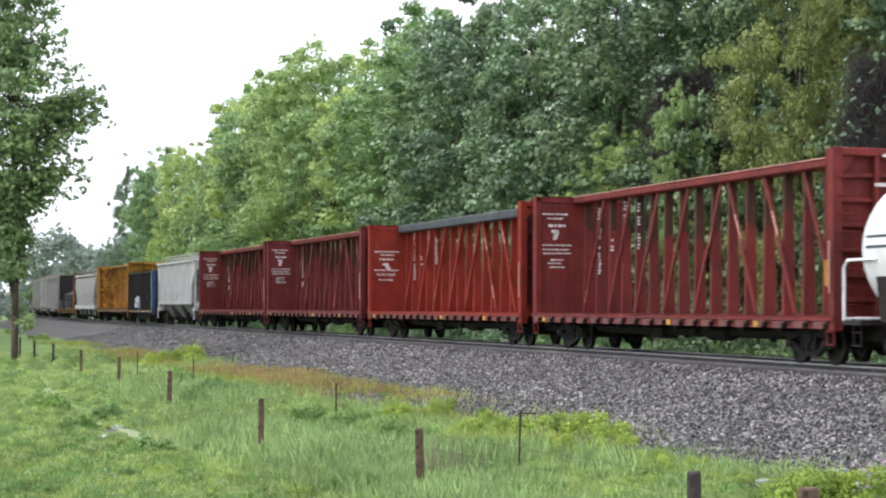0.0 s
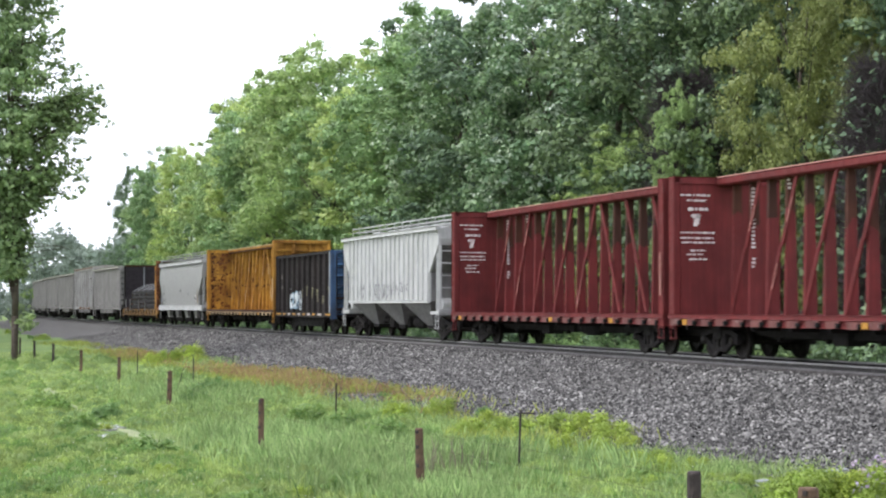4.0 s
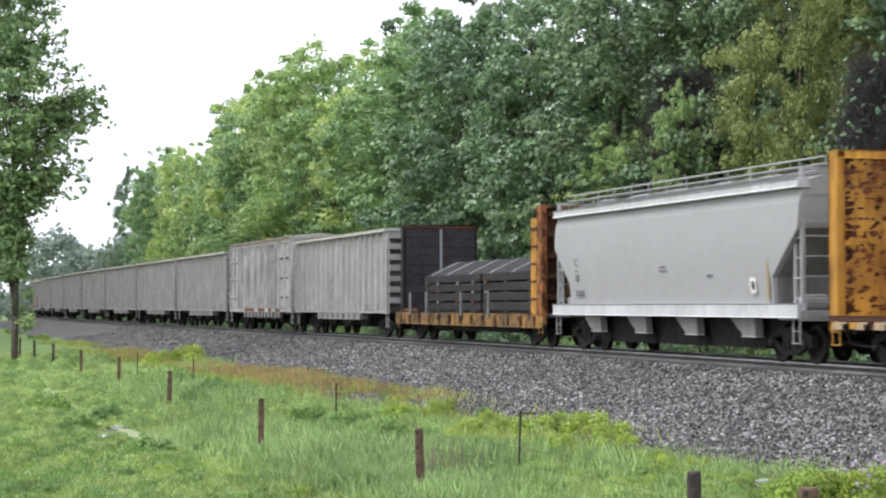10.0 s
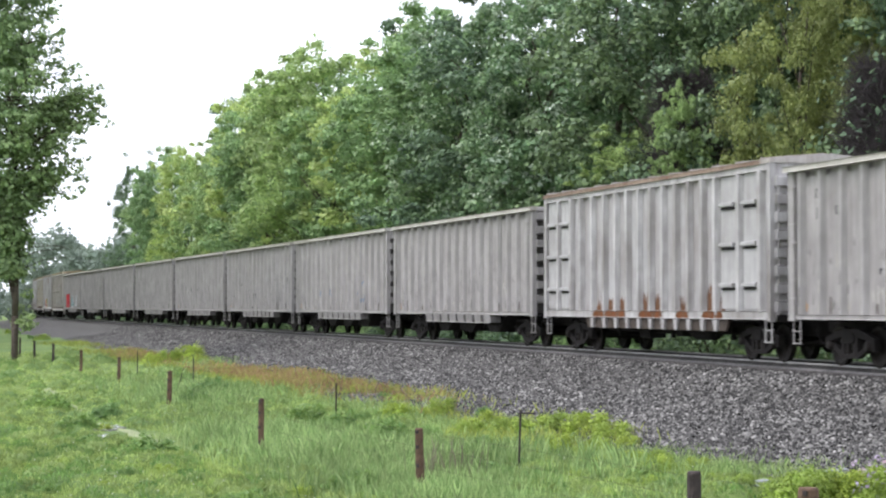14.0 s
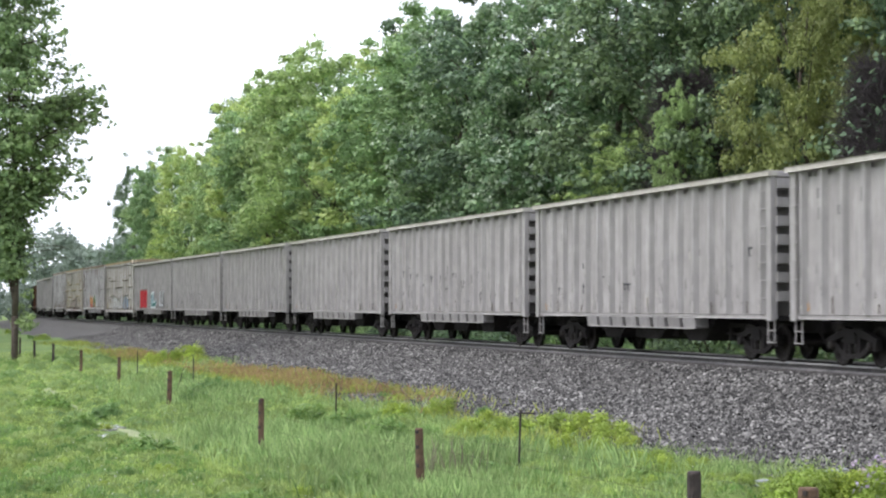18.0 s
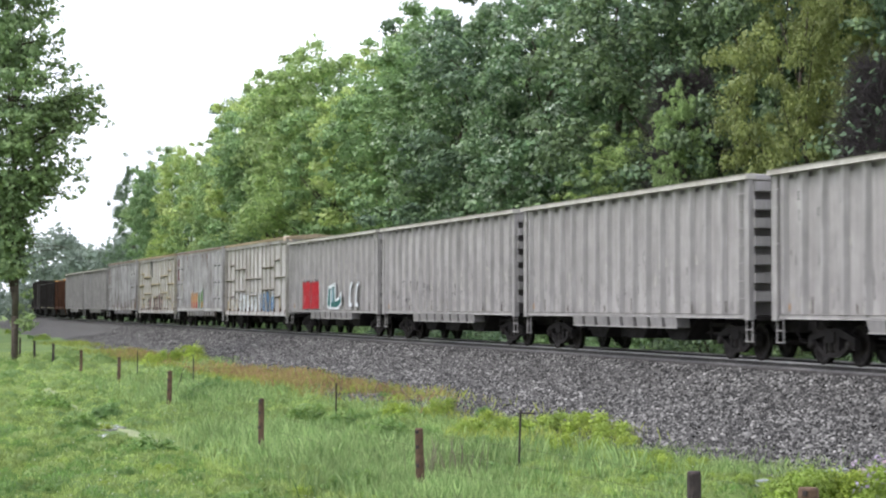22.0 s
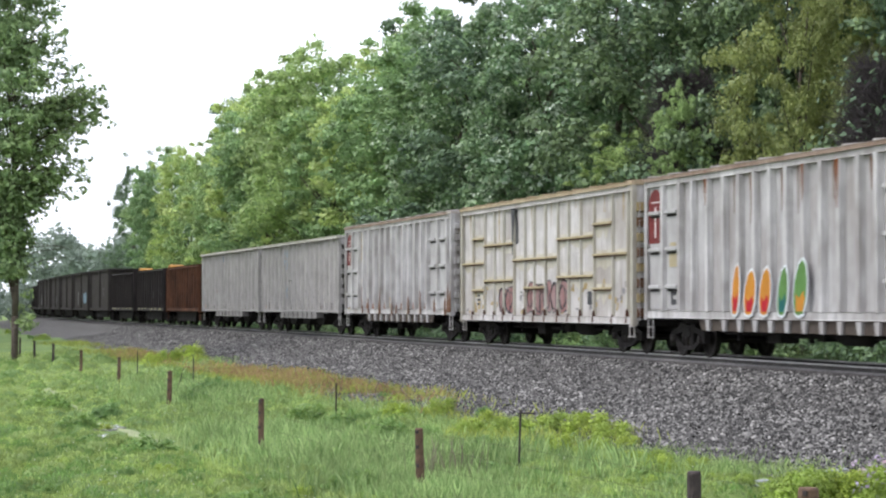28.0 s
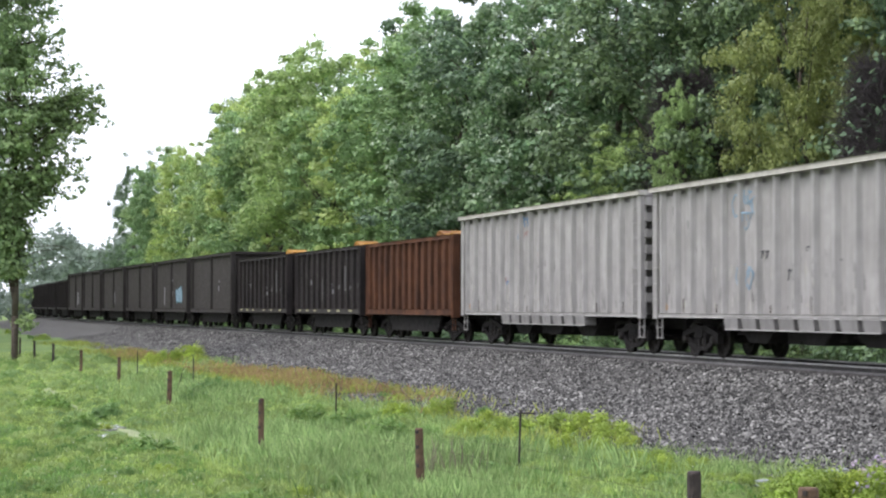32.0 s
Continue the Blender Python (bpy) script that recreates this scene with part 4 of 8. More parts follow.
    along_bank("seed_grass", 24000, 10, 82, 7.2, 9.4, ([10, 16, 40, 48, 55, 62, 70, 82], [0.1, 0.4, 0.75, 0.4, 0.12, 0.45, 0.35, 0.0]), 0.3, STRAW, "reddish-brown seeding grass along the foot of the bank")
    along_bank("bank_grass", 52000, -1, 105, 7.0, 9.9, ([-1, 3, 12, 20, 60, 105], [0.1, 0.7, 0.9, 0.6, 0.4, 0.2]), 0.25, BANK, "rank yellow-green grass along the foot of the bank")
    # a stand of dry stalks beside a fence post
    k = 80
    x0, y0 = 0.07, 30.03
    me = quads("dry_stalks", blades(k, r, x0 + r.normal(size=k) * 0.28, y0 + r.normal(size=k) * 0.6, 0.4 + 0.55 * r.rand(k), 0.005 + 0.004 * r.rand(k), 0.1), STALK)
    tagged(new("dry_stalks", me), "dry grey-brown stalks beside the fence post", "stalks", kind="stuff")
    # tiny pale flowers in the meadow
    x, y, s, d = field_points(900, r, 27, 75)
    p = np.stack([x, y, ground_z(x, y) + 0.17], 1)[d > 9]
    me = quads("meadow_flowers", leaf_faces(p, np.tile((0, -0.3, 1.0), (len(p), 1)), np.full(len(p), 0.028), r), PALE_FLOWER)
    tagged(new("meadow_flowers", me), "tiny pale flowers scattered in the grass", "flowers", kind="stuff")


def build_weeds():
    made = []
    for seed, leaf, flower, label in ((51, WEED, 0, "bushy yellow-green weed at the foot of the bank"), (52, DOCK, 0, "dark green dock weed in the grass"), (53, WEED, 1, "yellow-green weed with lilac flowers by the bank")):
        r = np.random.RandomState(seed)
        c = clumps_of(lambda h: 1.0 - 0.45 * h, 24, r) * np.array([0.55, 0.55, 0.5])
        w = tagged(new("weed"), label, "weed", "weeds along the bank")
        f = Form()
        for q in c[:10]:
            f.tube((q[0] * 0.3, q[1] * 0.3, -0.1), q, 0.012, 0.006, 4)
        tagged(part("stem", f, leaf, w), kind="stuff")
        part("foliage", quads("foliage", crown_leaves(c, 0.1 + 0.12 * r.rand(24), 95, 0.05, r, True), leaf), leaf, w)
        if flower:
            p = c[r.permutation(24)[:16]] * 1.1 + np.array([0, 0, 0.16])
            part("blossom", quads("blossom", crown_leaves(p, np.full(16, 0.08), 9, 0.05, r), PETAL), PETAL, w, "pale lilac blossom")
        made.append(w)
    # plan places, kind and size
    rnd = random.Random(3)
    where = [(2.9, 39.3, 0, 1.0), (3.24, 37.7, 0, 0.9), (2.52, 40.5, 0, 0.8), (2.04, 41.4, 0, 0.8), (1.54, 42.3, 0, 0.7), (1.09, 44.0, 0, 0.6), (2.12, 36.6, 0, 0.7), (2.86, 35.9, 0, 0.6),
             (3.27, 33.7, 0, 0.5), (3.49, 32.2, 0, 0.6), (3.69, 31.1, 0, 0.6), (4.1, 29.4, 0, 0.4), (4.75, 26.7, 0, 0.8), (5.0, 27.0, 0, 0.85),
             (5.28, 27.3, 0, 0.85), (5.56, 27.3, 0, 0.75), (-1.38, 29.1, 1, 0.8), (-2.76, 27.0, 1, 0.6), (0.79, 31.9, 1, 0.7), (5.88, 27.5, 2, 0.8), (6.18, 27.6, 2, 0.85), (6.13, 26.4, 2, 0.9),
             (2.64, 28.9, 0, 0.5), (2.09, 30.6, 0, 0.45), (0.57, 43.2, 0, 0.5), (0.72, 38.0, 1, 0.5), (1.22, 36.6, 0, 0.45), (1.47, 32.8, 1, 0.5), (1.82, 34.9, 0, 0.5), (2.38, 32.2, 1, 0.5),
             (2.75, 32.8, 0, 0.5), (3.01, 30.1, 1, 0.5), (3.2, 29.1, 0, 0.55), (3.39, 27.9, 1, 0.5), (3.44, 36.6, 0, 0.5), (2.48, 34.9, 0, 0.55), (0.17, 36.6, 1, 0.5), (-0.33, 47.6, 0, 0.5),
             (-1.28, 52.9, 0, 0.5), (-1.93, 46.4, 1, 0.5), (4.34, 28.6, 0, 0.45), (-6.9, 57.8, 1, 1.2), (-6.69, 59.6, 1, 1.0), (-7.02, 55.4, 1, 0.9), (-11.81, 91.2, 0, 1.4), (-12.73, 91.2, 0, 1.1),
             (-13.14, 88.6, 0, 1.0), (-8.37, 48.8, 1, 0.8), (-10.31, 51.5, 1, 1.1), (-8.34, 44.9, 1, 0.9), (-5.42, 36.6, 1, 1.0), (-2.96, 27.8, 1, 0.5), (-2.3, 43.2, 1, 0.9), (-3.19, 45.3, 1, 1.0),
             (-1.12, 41.4, 1, 0.9), (-0.05, 47.6, 0, 0.8), (0.55, 41.4, 0, 0.8), (1.37, 41.0, 0, 0.9), (-1.15, 47.6, 0, 0.7)]
    for s in range(120, 230, 7):  # far weeds along the bank
        x, y, _ = track(s + rnd.uniform(-3, 3), rnd.uniform(6.5, 9.5))
        where.append((float(x), float(y), rnd.choice([0, 0, 1]), rnd.uniform(0.6, 1.2)))
    for _ in range(60):
        y = 1 / rnd.uniform(1 / 95, 1 / 29)
        where.append((y * rnd.uniform(-0.23, 0.14), y, rnd.choice([0, 1, 1]), rnd.uniform(0.25, 0.5)))
    used = set()
    for x, y, k, h in where:
        s, d = to_track([x], [y])
        if d[0] < 7.6 and h < 0.75:
            continue
        z = float(max(ground_z([x], [y])[0], bed_z(s, d)[0] if d[0] < 10 else -9))
        m = pose(x, y, z - 0.03, 0, 0, rnd.uniform(0, 360))
        t = made[k] if k not in used else copy_thing(made[k], m)
        if k not in used:
            t.matrix_basis = m
        used.add(k)
        t.scale = (h, h, h * rnd.uniform(0.8, 1.1))


# ---- fence ----
def build_fence():
    rnd = random.Random(2)
    tops = []
    for x, y, wide, mat in ((3.50, 18.90, 0.22, POST_WOOD), (2.66, 20.78, 0.16, POST_DARK), (-0.32, 28.10, 0.125, POST_WOOD), (-3.43, 37.03, 0.12, POST_WOOD), (-7.38, 52.84, 0.14, POST_WOOD), (-11.05, 66.81, 0.12, POST_WOOD), (-14.40, 77.98, 0.12, POST_WOOD), (-18.06, 90.83, 0.12, POST_DARK), (-20.46, 98.18, 0.12, POST_DARK), (-23.06, 106.83, 0.12, POST_DARK)):
        z = float(ground_z([x], [y])[0])
        h = -0.42 - z
        w = wide / 2
        f = Form()
        rings = []
        for q, e in ((-0.25, 1.02), (0.0, 1.0), (h * 0.5, 0.97), (h - 0.02, 0.95), (h, 0.8)):
            rings.append((q, w * e * rnd.uniform(0.97, 1.03)))
        f.lathe(rings, "z", 9)
        post = tagged(new("fence_post"), "weathered reddish wooden fence post" if mat is POST_WOOD else "dark weathered wooden fence post", "fence post", "fence posts along the meadow")
        part("shaft", f, mat, post)
        for zz in (0.25, 0.5, 0.75, 0.95):
            g = Form().box(-w - 0.03, -w + 0.01, -0.02, 0.02, h * zz - 0.02, h * zz + 0.03)
            part("insulator", g, POST_DARK, post, "small dark wire insulator")
        post.matrix_basis = pose(x, y, z, rnd.uniform(-1.5, 1.5), rnd.uniform(-1.5, 1.5), 65)
        tops.append((x - 0.05, y - 0.03, z, h))
    wires = tagged(new("fence_wire"), "thin rusty wires strung between the fence posts", "wire")
    for q in (0.5, 0.75, 0.95):
        for (x0, y0, z0, h0), (x1, y1, z1, h1) in zip(tops, tops[1:]):
            part("strand", Form().tube((x0, y0, z0 + h0 * q), (x1, y1, z1 + h1 * q), 0.002, n=4), WIRE, wires)
    # thin steel stakes
    for x, y, arm in ((1.25, 32.44, 1), (-2.40, 43.83, 0), (-8.41, 66.05, 0), (-11.57, 74.23, 0)):
        z = float(ground_z([x], [y])[0])
        f = Form().box(-0.018, 0.018, -0.018, 0.018, -0.2, -0.4 - z, 0.006)
        stake = tagged(new("steel_stake"), "thin dark steel stake in the grass", "stake", "steel stakes")
        part("shaft", f, POST_DARK, stake)
        if arm:
            part("arm", Form().box(0.0, 0.25, -0.01, 0.01, -0.46 - z, -0.43 - z, 0.004), POST_DARK, stake, "short side arm")
        stake.matrix_basis = pose(x, y, z, 0, rnd.uniform(-2, 2), 0)
    # leaning stick, and rods that stand in the ballast
    x, y = -8.10, 58.93
    st = tagged(new("leaning_stick"), "thin stick leaning over by the fence", "stick")
    part("shaft", Form().tube((0, 0, -0.1), (0.32, 0, 0.95), 0.016, 0.012, 6), POST_DARK, st)
    st.matrix_basis = pose(x, y, float(ground_z([x], [y])[0]))
    x, y = -8.72, 81.20
    rod = tagged(new("steel_rod"), "bent dark rod standing in the ballast", "rod")
    part("shaft", Form().tube((0, 0, -0.2), (0.03, 0, 0.62), 0.018, n=6).tube((0.03, 0, 0.62), (0.16, 0, 0.7), 0.018, n=6), POST_DARK, rod)
    s, d = to_track([x], [y])
    rod.matrix_basis = pose(x, y, float(bed_z(s, d)[0]))
    # scrap on the bank
    x, y = 0.04, 49.11
    s, d = to_track([x], [y])
    sc = tagged(new("scrap_plate"), "dark scrap of steel lying on the ballast", "scrap")
    part("plate", Form().box(-0.33, 0.33, -0.05, 0.05, 0.0, 0.05, 0.012), POST_DARK, sc)
    sc.matrix_basis = pose(x, y, float(bed_z(s, d)[0]) + 0.03, 4, -8, 4)
    for x, y, turn in ((5.97, 29.82, 10), (4.43, 28.39, 40), (4.68, 29.15, 30)):
        s, d = to_track([x], [y])
        sl = tagged(new("stone_slab"), "pale flat slab of broken stone on the bank", "stone", "broken slabs")
        part("slab", Form().box(-0.18, 0.18, -0.06, 0.06, -0.02, 0.05, 0.015), STRAP, sl)
        sl.matrix_basis = pose(x, y, float(max(bed_z(s, d)[0], ground_z([x], [y])[0])) + 0.02, 3, -4, turn)


build_ground()
build_ballast()
build_forest()
build_thickets()
build_shrubs()
build_field_tree()
build_far_wood()
build_path()
build_grass()
build_weeds()
build_fence()
# ---- railway cars: x runs forward, the field side is -y, z = 0 at the rails ----
R_WHEEL = 0.44
WHEEL_MESH = Form().lathe([(-0.055, 0.10), (-0.055, 0.13), (-0.01, 0.16), (-0.02, 0.36), (-0.065, 0.38), (-0.065, 0.44), (0.045, 0.435), (0.06, 0.465), (0.075, 0.465), (0.075, 0.38), (0.02, 0.36), (0.03, 0.16), (0.055, 0.10)], "y", 16).mesh("wheel", WHEEL, True)
AXLE_MESH = Form().lathe([(-1.0, 0.07), (-0.72, 0.085), (0.72, 0.085), (1.0, 0.07)], "y", 10).mesh("axle", WHEEL, True)
FRAME = Form().prism([(-1.14, 0.5), (-0.3, 0.66), (0.3, 0.66), (1.14, 0.5), (1.14, 0.62), (0.4, 0.82), (-0.4, 0.82), (-1.14, 0.62)], "y", -0.07, 0.07)
FRAME.prism([(-1.0, 0.52), (-0.84, 0.38), (-0.36, 0.17), (0.36, 0.17), (0.84, 0.38), (1.0, 0.52), (0.76, 0.5), (0.33, 0.28), (-0.33, 0.28), (-0.76, 0.5)], "y", -0.06, 0.06)
for q in (-1, 1):
    FRAME.prism([(q * 1.14, 0.36), (q * 1.14, 0.56), (q * 0.92, 0.54), (q * 0.88, 0.36)], "y", -0.08, 0.08)
    FRAME.box(q * 0.25, q * 0.37, -0.07, 0.07, 0.24, 0.7)
FRAME_MESH = FRAME.mesh("side_frame", DUSTY)
SPRING_MESH = Form().lathe([(0.24, 0.05), (0.24, 0.075), (0.31, 0.06), (0.38, 0.078), (0.45, 0.06), (0.52, 0.078), (0.59, 0.06), (0.64, 0.05)], "z", 6).mesh("spring", WHEEL, True)
CAP_MESH = Form().lathe([(-0.13, 0.06), (-0.12, 0.095), (0.0, 0.115), (0.1, 0.115)], "y", 12).mesh("bearing_cap", WHEEL, True)
BOLSTER_MESH = Form().box(-0.22, 0.22, -1.1, 1.1, 0.5, 0.74, 0.05).box(-0.3, 0.3, -0.35, 0.35, 0.7, 0.84, 0.04).mesh("truck", SOOT)


def add_trucks(car, at):
    add_gear(car, at)
    for c in (at, -at):
        t = part("truck", BOLSTER_MESH, SOOT, car, "dark four-wheel truck", at=(c, 0, 0))
        for y in (-1.0, 1.0):
            part("side_frame", FRAME_MESH, DUSTY, t, at=(0, y, 0))
            for x in (-0.14, 0.14):
                part("spring", SPRING_MESH, WHEEL, t, at=(x, y, 0))
            for x in (-0.89, 0.89):
                part("wheel", WHEEL_MESH, WHEEL, t, at=pose(x, y * 0.755, R_WHEEL, 0, 0, 0 if y > 0 else 180))
                part("bearing_cap", CAP_MESH, WHEEL, t, at=pose(x, y * 1.02, 0.46, 0, 0, 0 if y < 0 else 180))
        for x in (-0.89, 0.89):
            part("axle", AXLE_MESH, WHEEL, t, at=(x, 0, R_WHEEL))


RESERVOIR_MESH = Form().lathe([(-0.75, 0.08), (-0.7, 0.2), (-0.5, 0.24), (0.5, 0.24), (0.7, 0.2), (0.75, 0.08)], "x", 14).mesh("air_reservoir", SOOT, True)


def add_gear(car, at):
    """Brake gear slung under the sill between the trucks."""
    n = at - 1.4
    f = Form()
    for y in (-0.62, 0.62):
        f.tube((-n, y, 0.62), (n, y, 0.62), 0.035, n=6)
        f.box(-n, n, y - 0.05, y + 0.05, 0.78, 0.88)
        for k in range(5):
            x = -n + (k + 0.5) * 2 * n / 5
            f.box(x - 0.05, x + 0.05, y - 0.06, y + 0.06, 0.45, 0.95)
    f.box(-1.9, -1.2, -0.85, -0.35, 0.42, 0.9, 0.03).box(0.6, 1.0, -0.8, -0.4, 0.5, 0.92, 0.03).tube((-1.2, -0.6, 0.6), (0.6, -0.6, 0.6), 0.05, n=6)
    tagged(part("brake_rigging", f, SOOT, car, "dark brake rods and hangers"), kind="stuff")
    part("air_reservoir", RESERVOIR_MESH, SOOT, car, "dark air tank", at=(2.2, -0.6, 0.66))


def add_couplers(car, half, reach):
    """Draft gear from the body's end to the joint."""
    f = Form().box(half - 0.5, reach - 0.16, -0.09, 0.09, 0.72, 0.94, 0.02).prism([(reach - 0.2, -0.14), (reach + 0.04, -0.14), (reach + 0.04, 0.02), (reach - 0.04, 0.14), (reach - 0.2, 0.14)], "z", 0.68, 0.98)
    me = f.mesh("coupler", SOOT)
    part("coupler", me, SOOT, car)
    part("coupler", me, SOOT, car, at=pose(0, 0, 0, 0, 0, 180))
    hose = Form().tube((half - 0.1, -0.35, 0.75), (half + 0.12, -0.3, 0.45), 0.025, n=6).tube((half + 0.12, -0.3, 0.45), (reach, -0.05, 0.38), 0.025, n=6).mesh("air_hose", SOOT)
    part("air_hose", hose, SOOT, car)
    part("air_hose", hose, SOOT, car, at=pose(0, 0, 0, 0, 0, 180))


def add_ladder(car, x, y, z0, z1, wide, mat, steps=7, along="x"):
    """Stiles and rungs; along: the way the rungs run."""
    f = Form()
    dx, dy = (wide / 2, 0) if along == "x" else (0, wide / 2)
    for q in (-1, 1):
        f.tube((x + dx * q, y + dy * q, z0), (x + dx * q, y + dy * q, z1), 0.024, n=6)
    for k in range(steps):
        z = z0 + (z1 - z0) * (k + 0.5) / steps
        f.tube((x - dx, y - dy, z), (x + dx, y + dy, z), 0.016, n=6)
    return part("ladder", f, mat, car, "steel ladder")


def drips(car, spans, mat, y, seed, name="rust_run", label="brown rust runs", top=0.6):
    """Ragged rust that creeps up and runs down: (x0, x1, z) spans along the side."""
    q = random.Random(seed)
    for x0, x1, z in spans:
        f = Form()
        up = [(x0 + (x1 - x0) * k / 8, z + q.uniform(0.12, top) * (0.4 + 0.6 * math.sin(math.pi * (k + 0.5) / 9))) for k in range(9)]
        f.prism([(x1, z - 0.1), (x0, z - 0.1)] + up, "y", y - 0.004, y + 0.004)
        part(name, f, mat, car, label)


def bars(car, name, rects, mat, y=None, x=None, label="", thick=0.006):
    """Flat painted marks: (a0, a1, z0, z1), on the plane y or x; slanted ones have a fifth number."""
    for a0, a1, z0, z1, *lean in rects:
        k = lean[0] if lean else 0.0
        c = min(min(a1 - a0, z1 - z0) * 0.3, 0.05)  # rounded ends
        u = k * c / (z1 - z0)
        poly = [(a0 + c, z0), (a1 - c, z0), (a1 + u, z0 + c), (a1 + k - u, z1 - c), (a1 + k - c, z1), (a0 + k + c, z1), (a0 + k - u, z1 - c), (a0 + u, z0 + c)]
        f = Form().prism(poly, "y" if y is not None else "x", *((y - thick, y + thick) if y is not None else (x - thick, x + thick)))
        part(name, f, mat, car, label)


def add_steps(car, half, mat):
    for x in (half - 0.25, -half + 0.25):
        for y in (-1.5, 1.5):
            f = Form()
            for q in (-0.17, 0.17):
                f.tube((x + q, y, 1.05), (x + q, y, 0.45), 0.02, n=5)
            for z in (0.47, 0.75):
                f.box(x - 0.18, x + 0.18, y - 0.04, y + 0.04, z - 0.012, z + 0.012)
            part("sill_step", f, mat, car)


def start_car(name, label, category, length, group=""):
    car = tagged(new(name), label, category, group or "cars of the freight train")
    car["coupled"] = length
    return car


GREY_LETTER = paint("faded grey lettering", (0.18, 0.175, 0.18), (0.24, 0.235, 0.235), 0.5, rust_amount=0.0)


# -- open hopper with ribbed sides
def build_hopper():
    L, h = 18.15, 8.55
    car = start_car("hopper_car", "pale grey ribbed open-top hopper car with weathered sides", "hopper car", L)
    for y in (-1, 1):
        part("side_sheet", Form().box(-h, h, y * 1.47, y * 1.5, 1.08, 4.22), GREY_SHEET, car)
        part("inner_strake", Form().box(-h + 0.3, h - 0.3, y * 1.38, y * 1.4, 4.1, 4.4), GREY_SHEET, car)
    part("floor_sheet", Form().box(-h + 0.3, h - 0.3, -1.46, 1.46, 1.35, 1.45), SOOT, car)
    for x in (-1, 1):
        part("end_sheet", Form().prism([(x * (h - 1.5), 1.4), (x * (h - 1.44), 1.4), (x * (h - 0.84), 4.4), (x * (h - 0.9), 4.4)], "y", -1.46, 1.46), GREY_SHEET, car, "sloping end sheet")
        for y in (-1, 1):
            part("corner_post", Form().box(x * (h - 0.3), x * (h - 0.02), y * 1.5, y * 1.6, 0.98, 4.42, 0.02), GREY_HOPPER, car)
        part("end_back", Form().box(x * (h - 0.3), x * (h - 0.26), -1.46, 1.46, 1.1, 4.35), PAN, car, "grey sheet behind the end ribs")
        rib = Form().prism([(x * (h - 0.26), -0.135), (x * (h + 0.07), -0.115), (x * (h + 0.07), 0.115), (x * (h - 0.26), 0.135)], "y", -1.495, 1.495).mesh("end_rib", GREY_HOPPER)
        for k in range(7):
            part("end_rib", rib, GREY_HOPPER, car, at=(0, 0, 1.55 + k * 0.44))
    for y in (-1, 1):
        part("top_chord", Form().box(-h - 0.04, h + 0.04, y * 1.46, y * 1.7, 4.36, 4.49, 0.025), LIP, car, "pale rounded top lip")
        part("side_sill", Form().box(-h, h, y * 1.46, y * 1.56, 1.02, 1.13, 0.02), GREY_HOPPER, car)
    for x in (-1, 1):
        part("end_chord", Form().box(x * (h - 0.2), x * (h + 0.05), -1.46, 1.46, 4.33, 4.48, 0.025), GREY_HOPPER, car)
    out = Form().prism([(-0.15, -1.5), (-0.055, -1.625), (0.045, -1.625), (0.12, -1.5)], "z", 1.13, 4.36).mesh("side_rib", GREY_HOPPER)
    pan = Form().prism([(-0.46, 0.0), (0.36, 0.0), (0.42, -0.26), (0.4, -0.31), (-0.3, -0.31), (-0.34, -0.26)], "y", -1.57, -1.2).mesh("pan", PAN)
    for k in range(17):
        x = -h + 0.62 + k * (2 * h - 1.24) / 16
        part("side_rib", out, GREY_HOPPER, car, at=(x, 0, 0))
        part("side_rib", out, GREY_HOPPER, car, at=pose(x, 0, 0, 0, 0, 180))
    for k in range(8):
        x = -3.55 + k * 1.02
        part("pan", pan, GREY_HOPPER, car, at=(x, 0, 1.06))
        part("pan", pan, GREY_HOPPER, car, at=pose(-x, 0, 1.06, 0, 0, 180))
    part("pan_lip", Form().box(-3.85, 3.98, -1.6, -1.56, 0.735, 0.765), GREY_HOPPER, car, "pale lower lip of the pans")
    part("centre_sill", Form().box(-h, h, -0.3, 0.3, 0.68, 1.05, 0.03), SOOT, car)
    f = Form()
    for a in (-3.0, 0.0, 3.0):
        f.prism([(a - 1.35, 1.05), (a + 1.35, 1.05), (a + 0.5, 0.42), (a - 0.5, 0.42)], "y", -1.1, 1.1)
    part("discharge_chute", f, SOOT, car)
    part("end_platform", Form().box(h - 1.6, h, -1.45, 1.45, 0.98, 1.08), SOOT, car)
    part("end_platform", Form().box(-h, -h + 1.6, -1.45, 1.45, 0.98, 1.08), SOOT, car)
    iron = Form().tube((-0.2, -1.66, 0), (0.2, -1.66, 0), 0.011, n=5).mesh("grab_iron", GREY_HOPPER)
    for k in range(7):
        part("grab_iron", iron, GREY_HOPPER, car, at=(h - 0.36, 0, 1.5 + k * 0.42))
        part("grab_iron", iron, GREY_HOPPER, car, at=(-h + 0.36, 0, 1.5 + k * 0.42))
    q = random.Random(77)
    bars(car, "rust_patch", [(x - 0.03, x + 0.02, 1.15, 1.15 + q.uniform(0.1, 0.45)) for x in (-6.4, -4.3, -1.2, 0.9, 3.0, 5.1, 7.2)], SKIRT, y=-1.615, label="dark rust run on a rib's foot")
    bars(car, "orange_patch", [(7.72, 7.98, 1.2, 1.46), (-7.98, -7.76, 1.2, 1.4)], CREAM_RUST, y=-1.508, label="orange primer patch above the sill")
    f = Form()
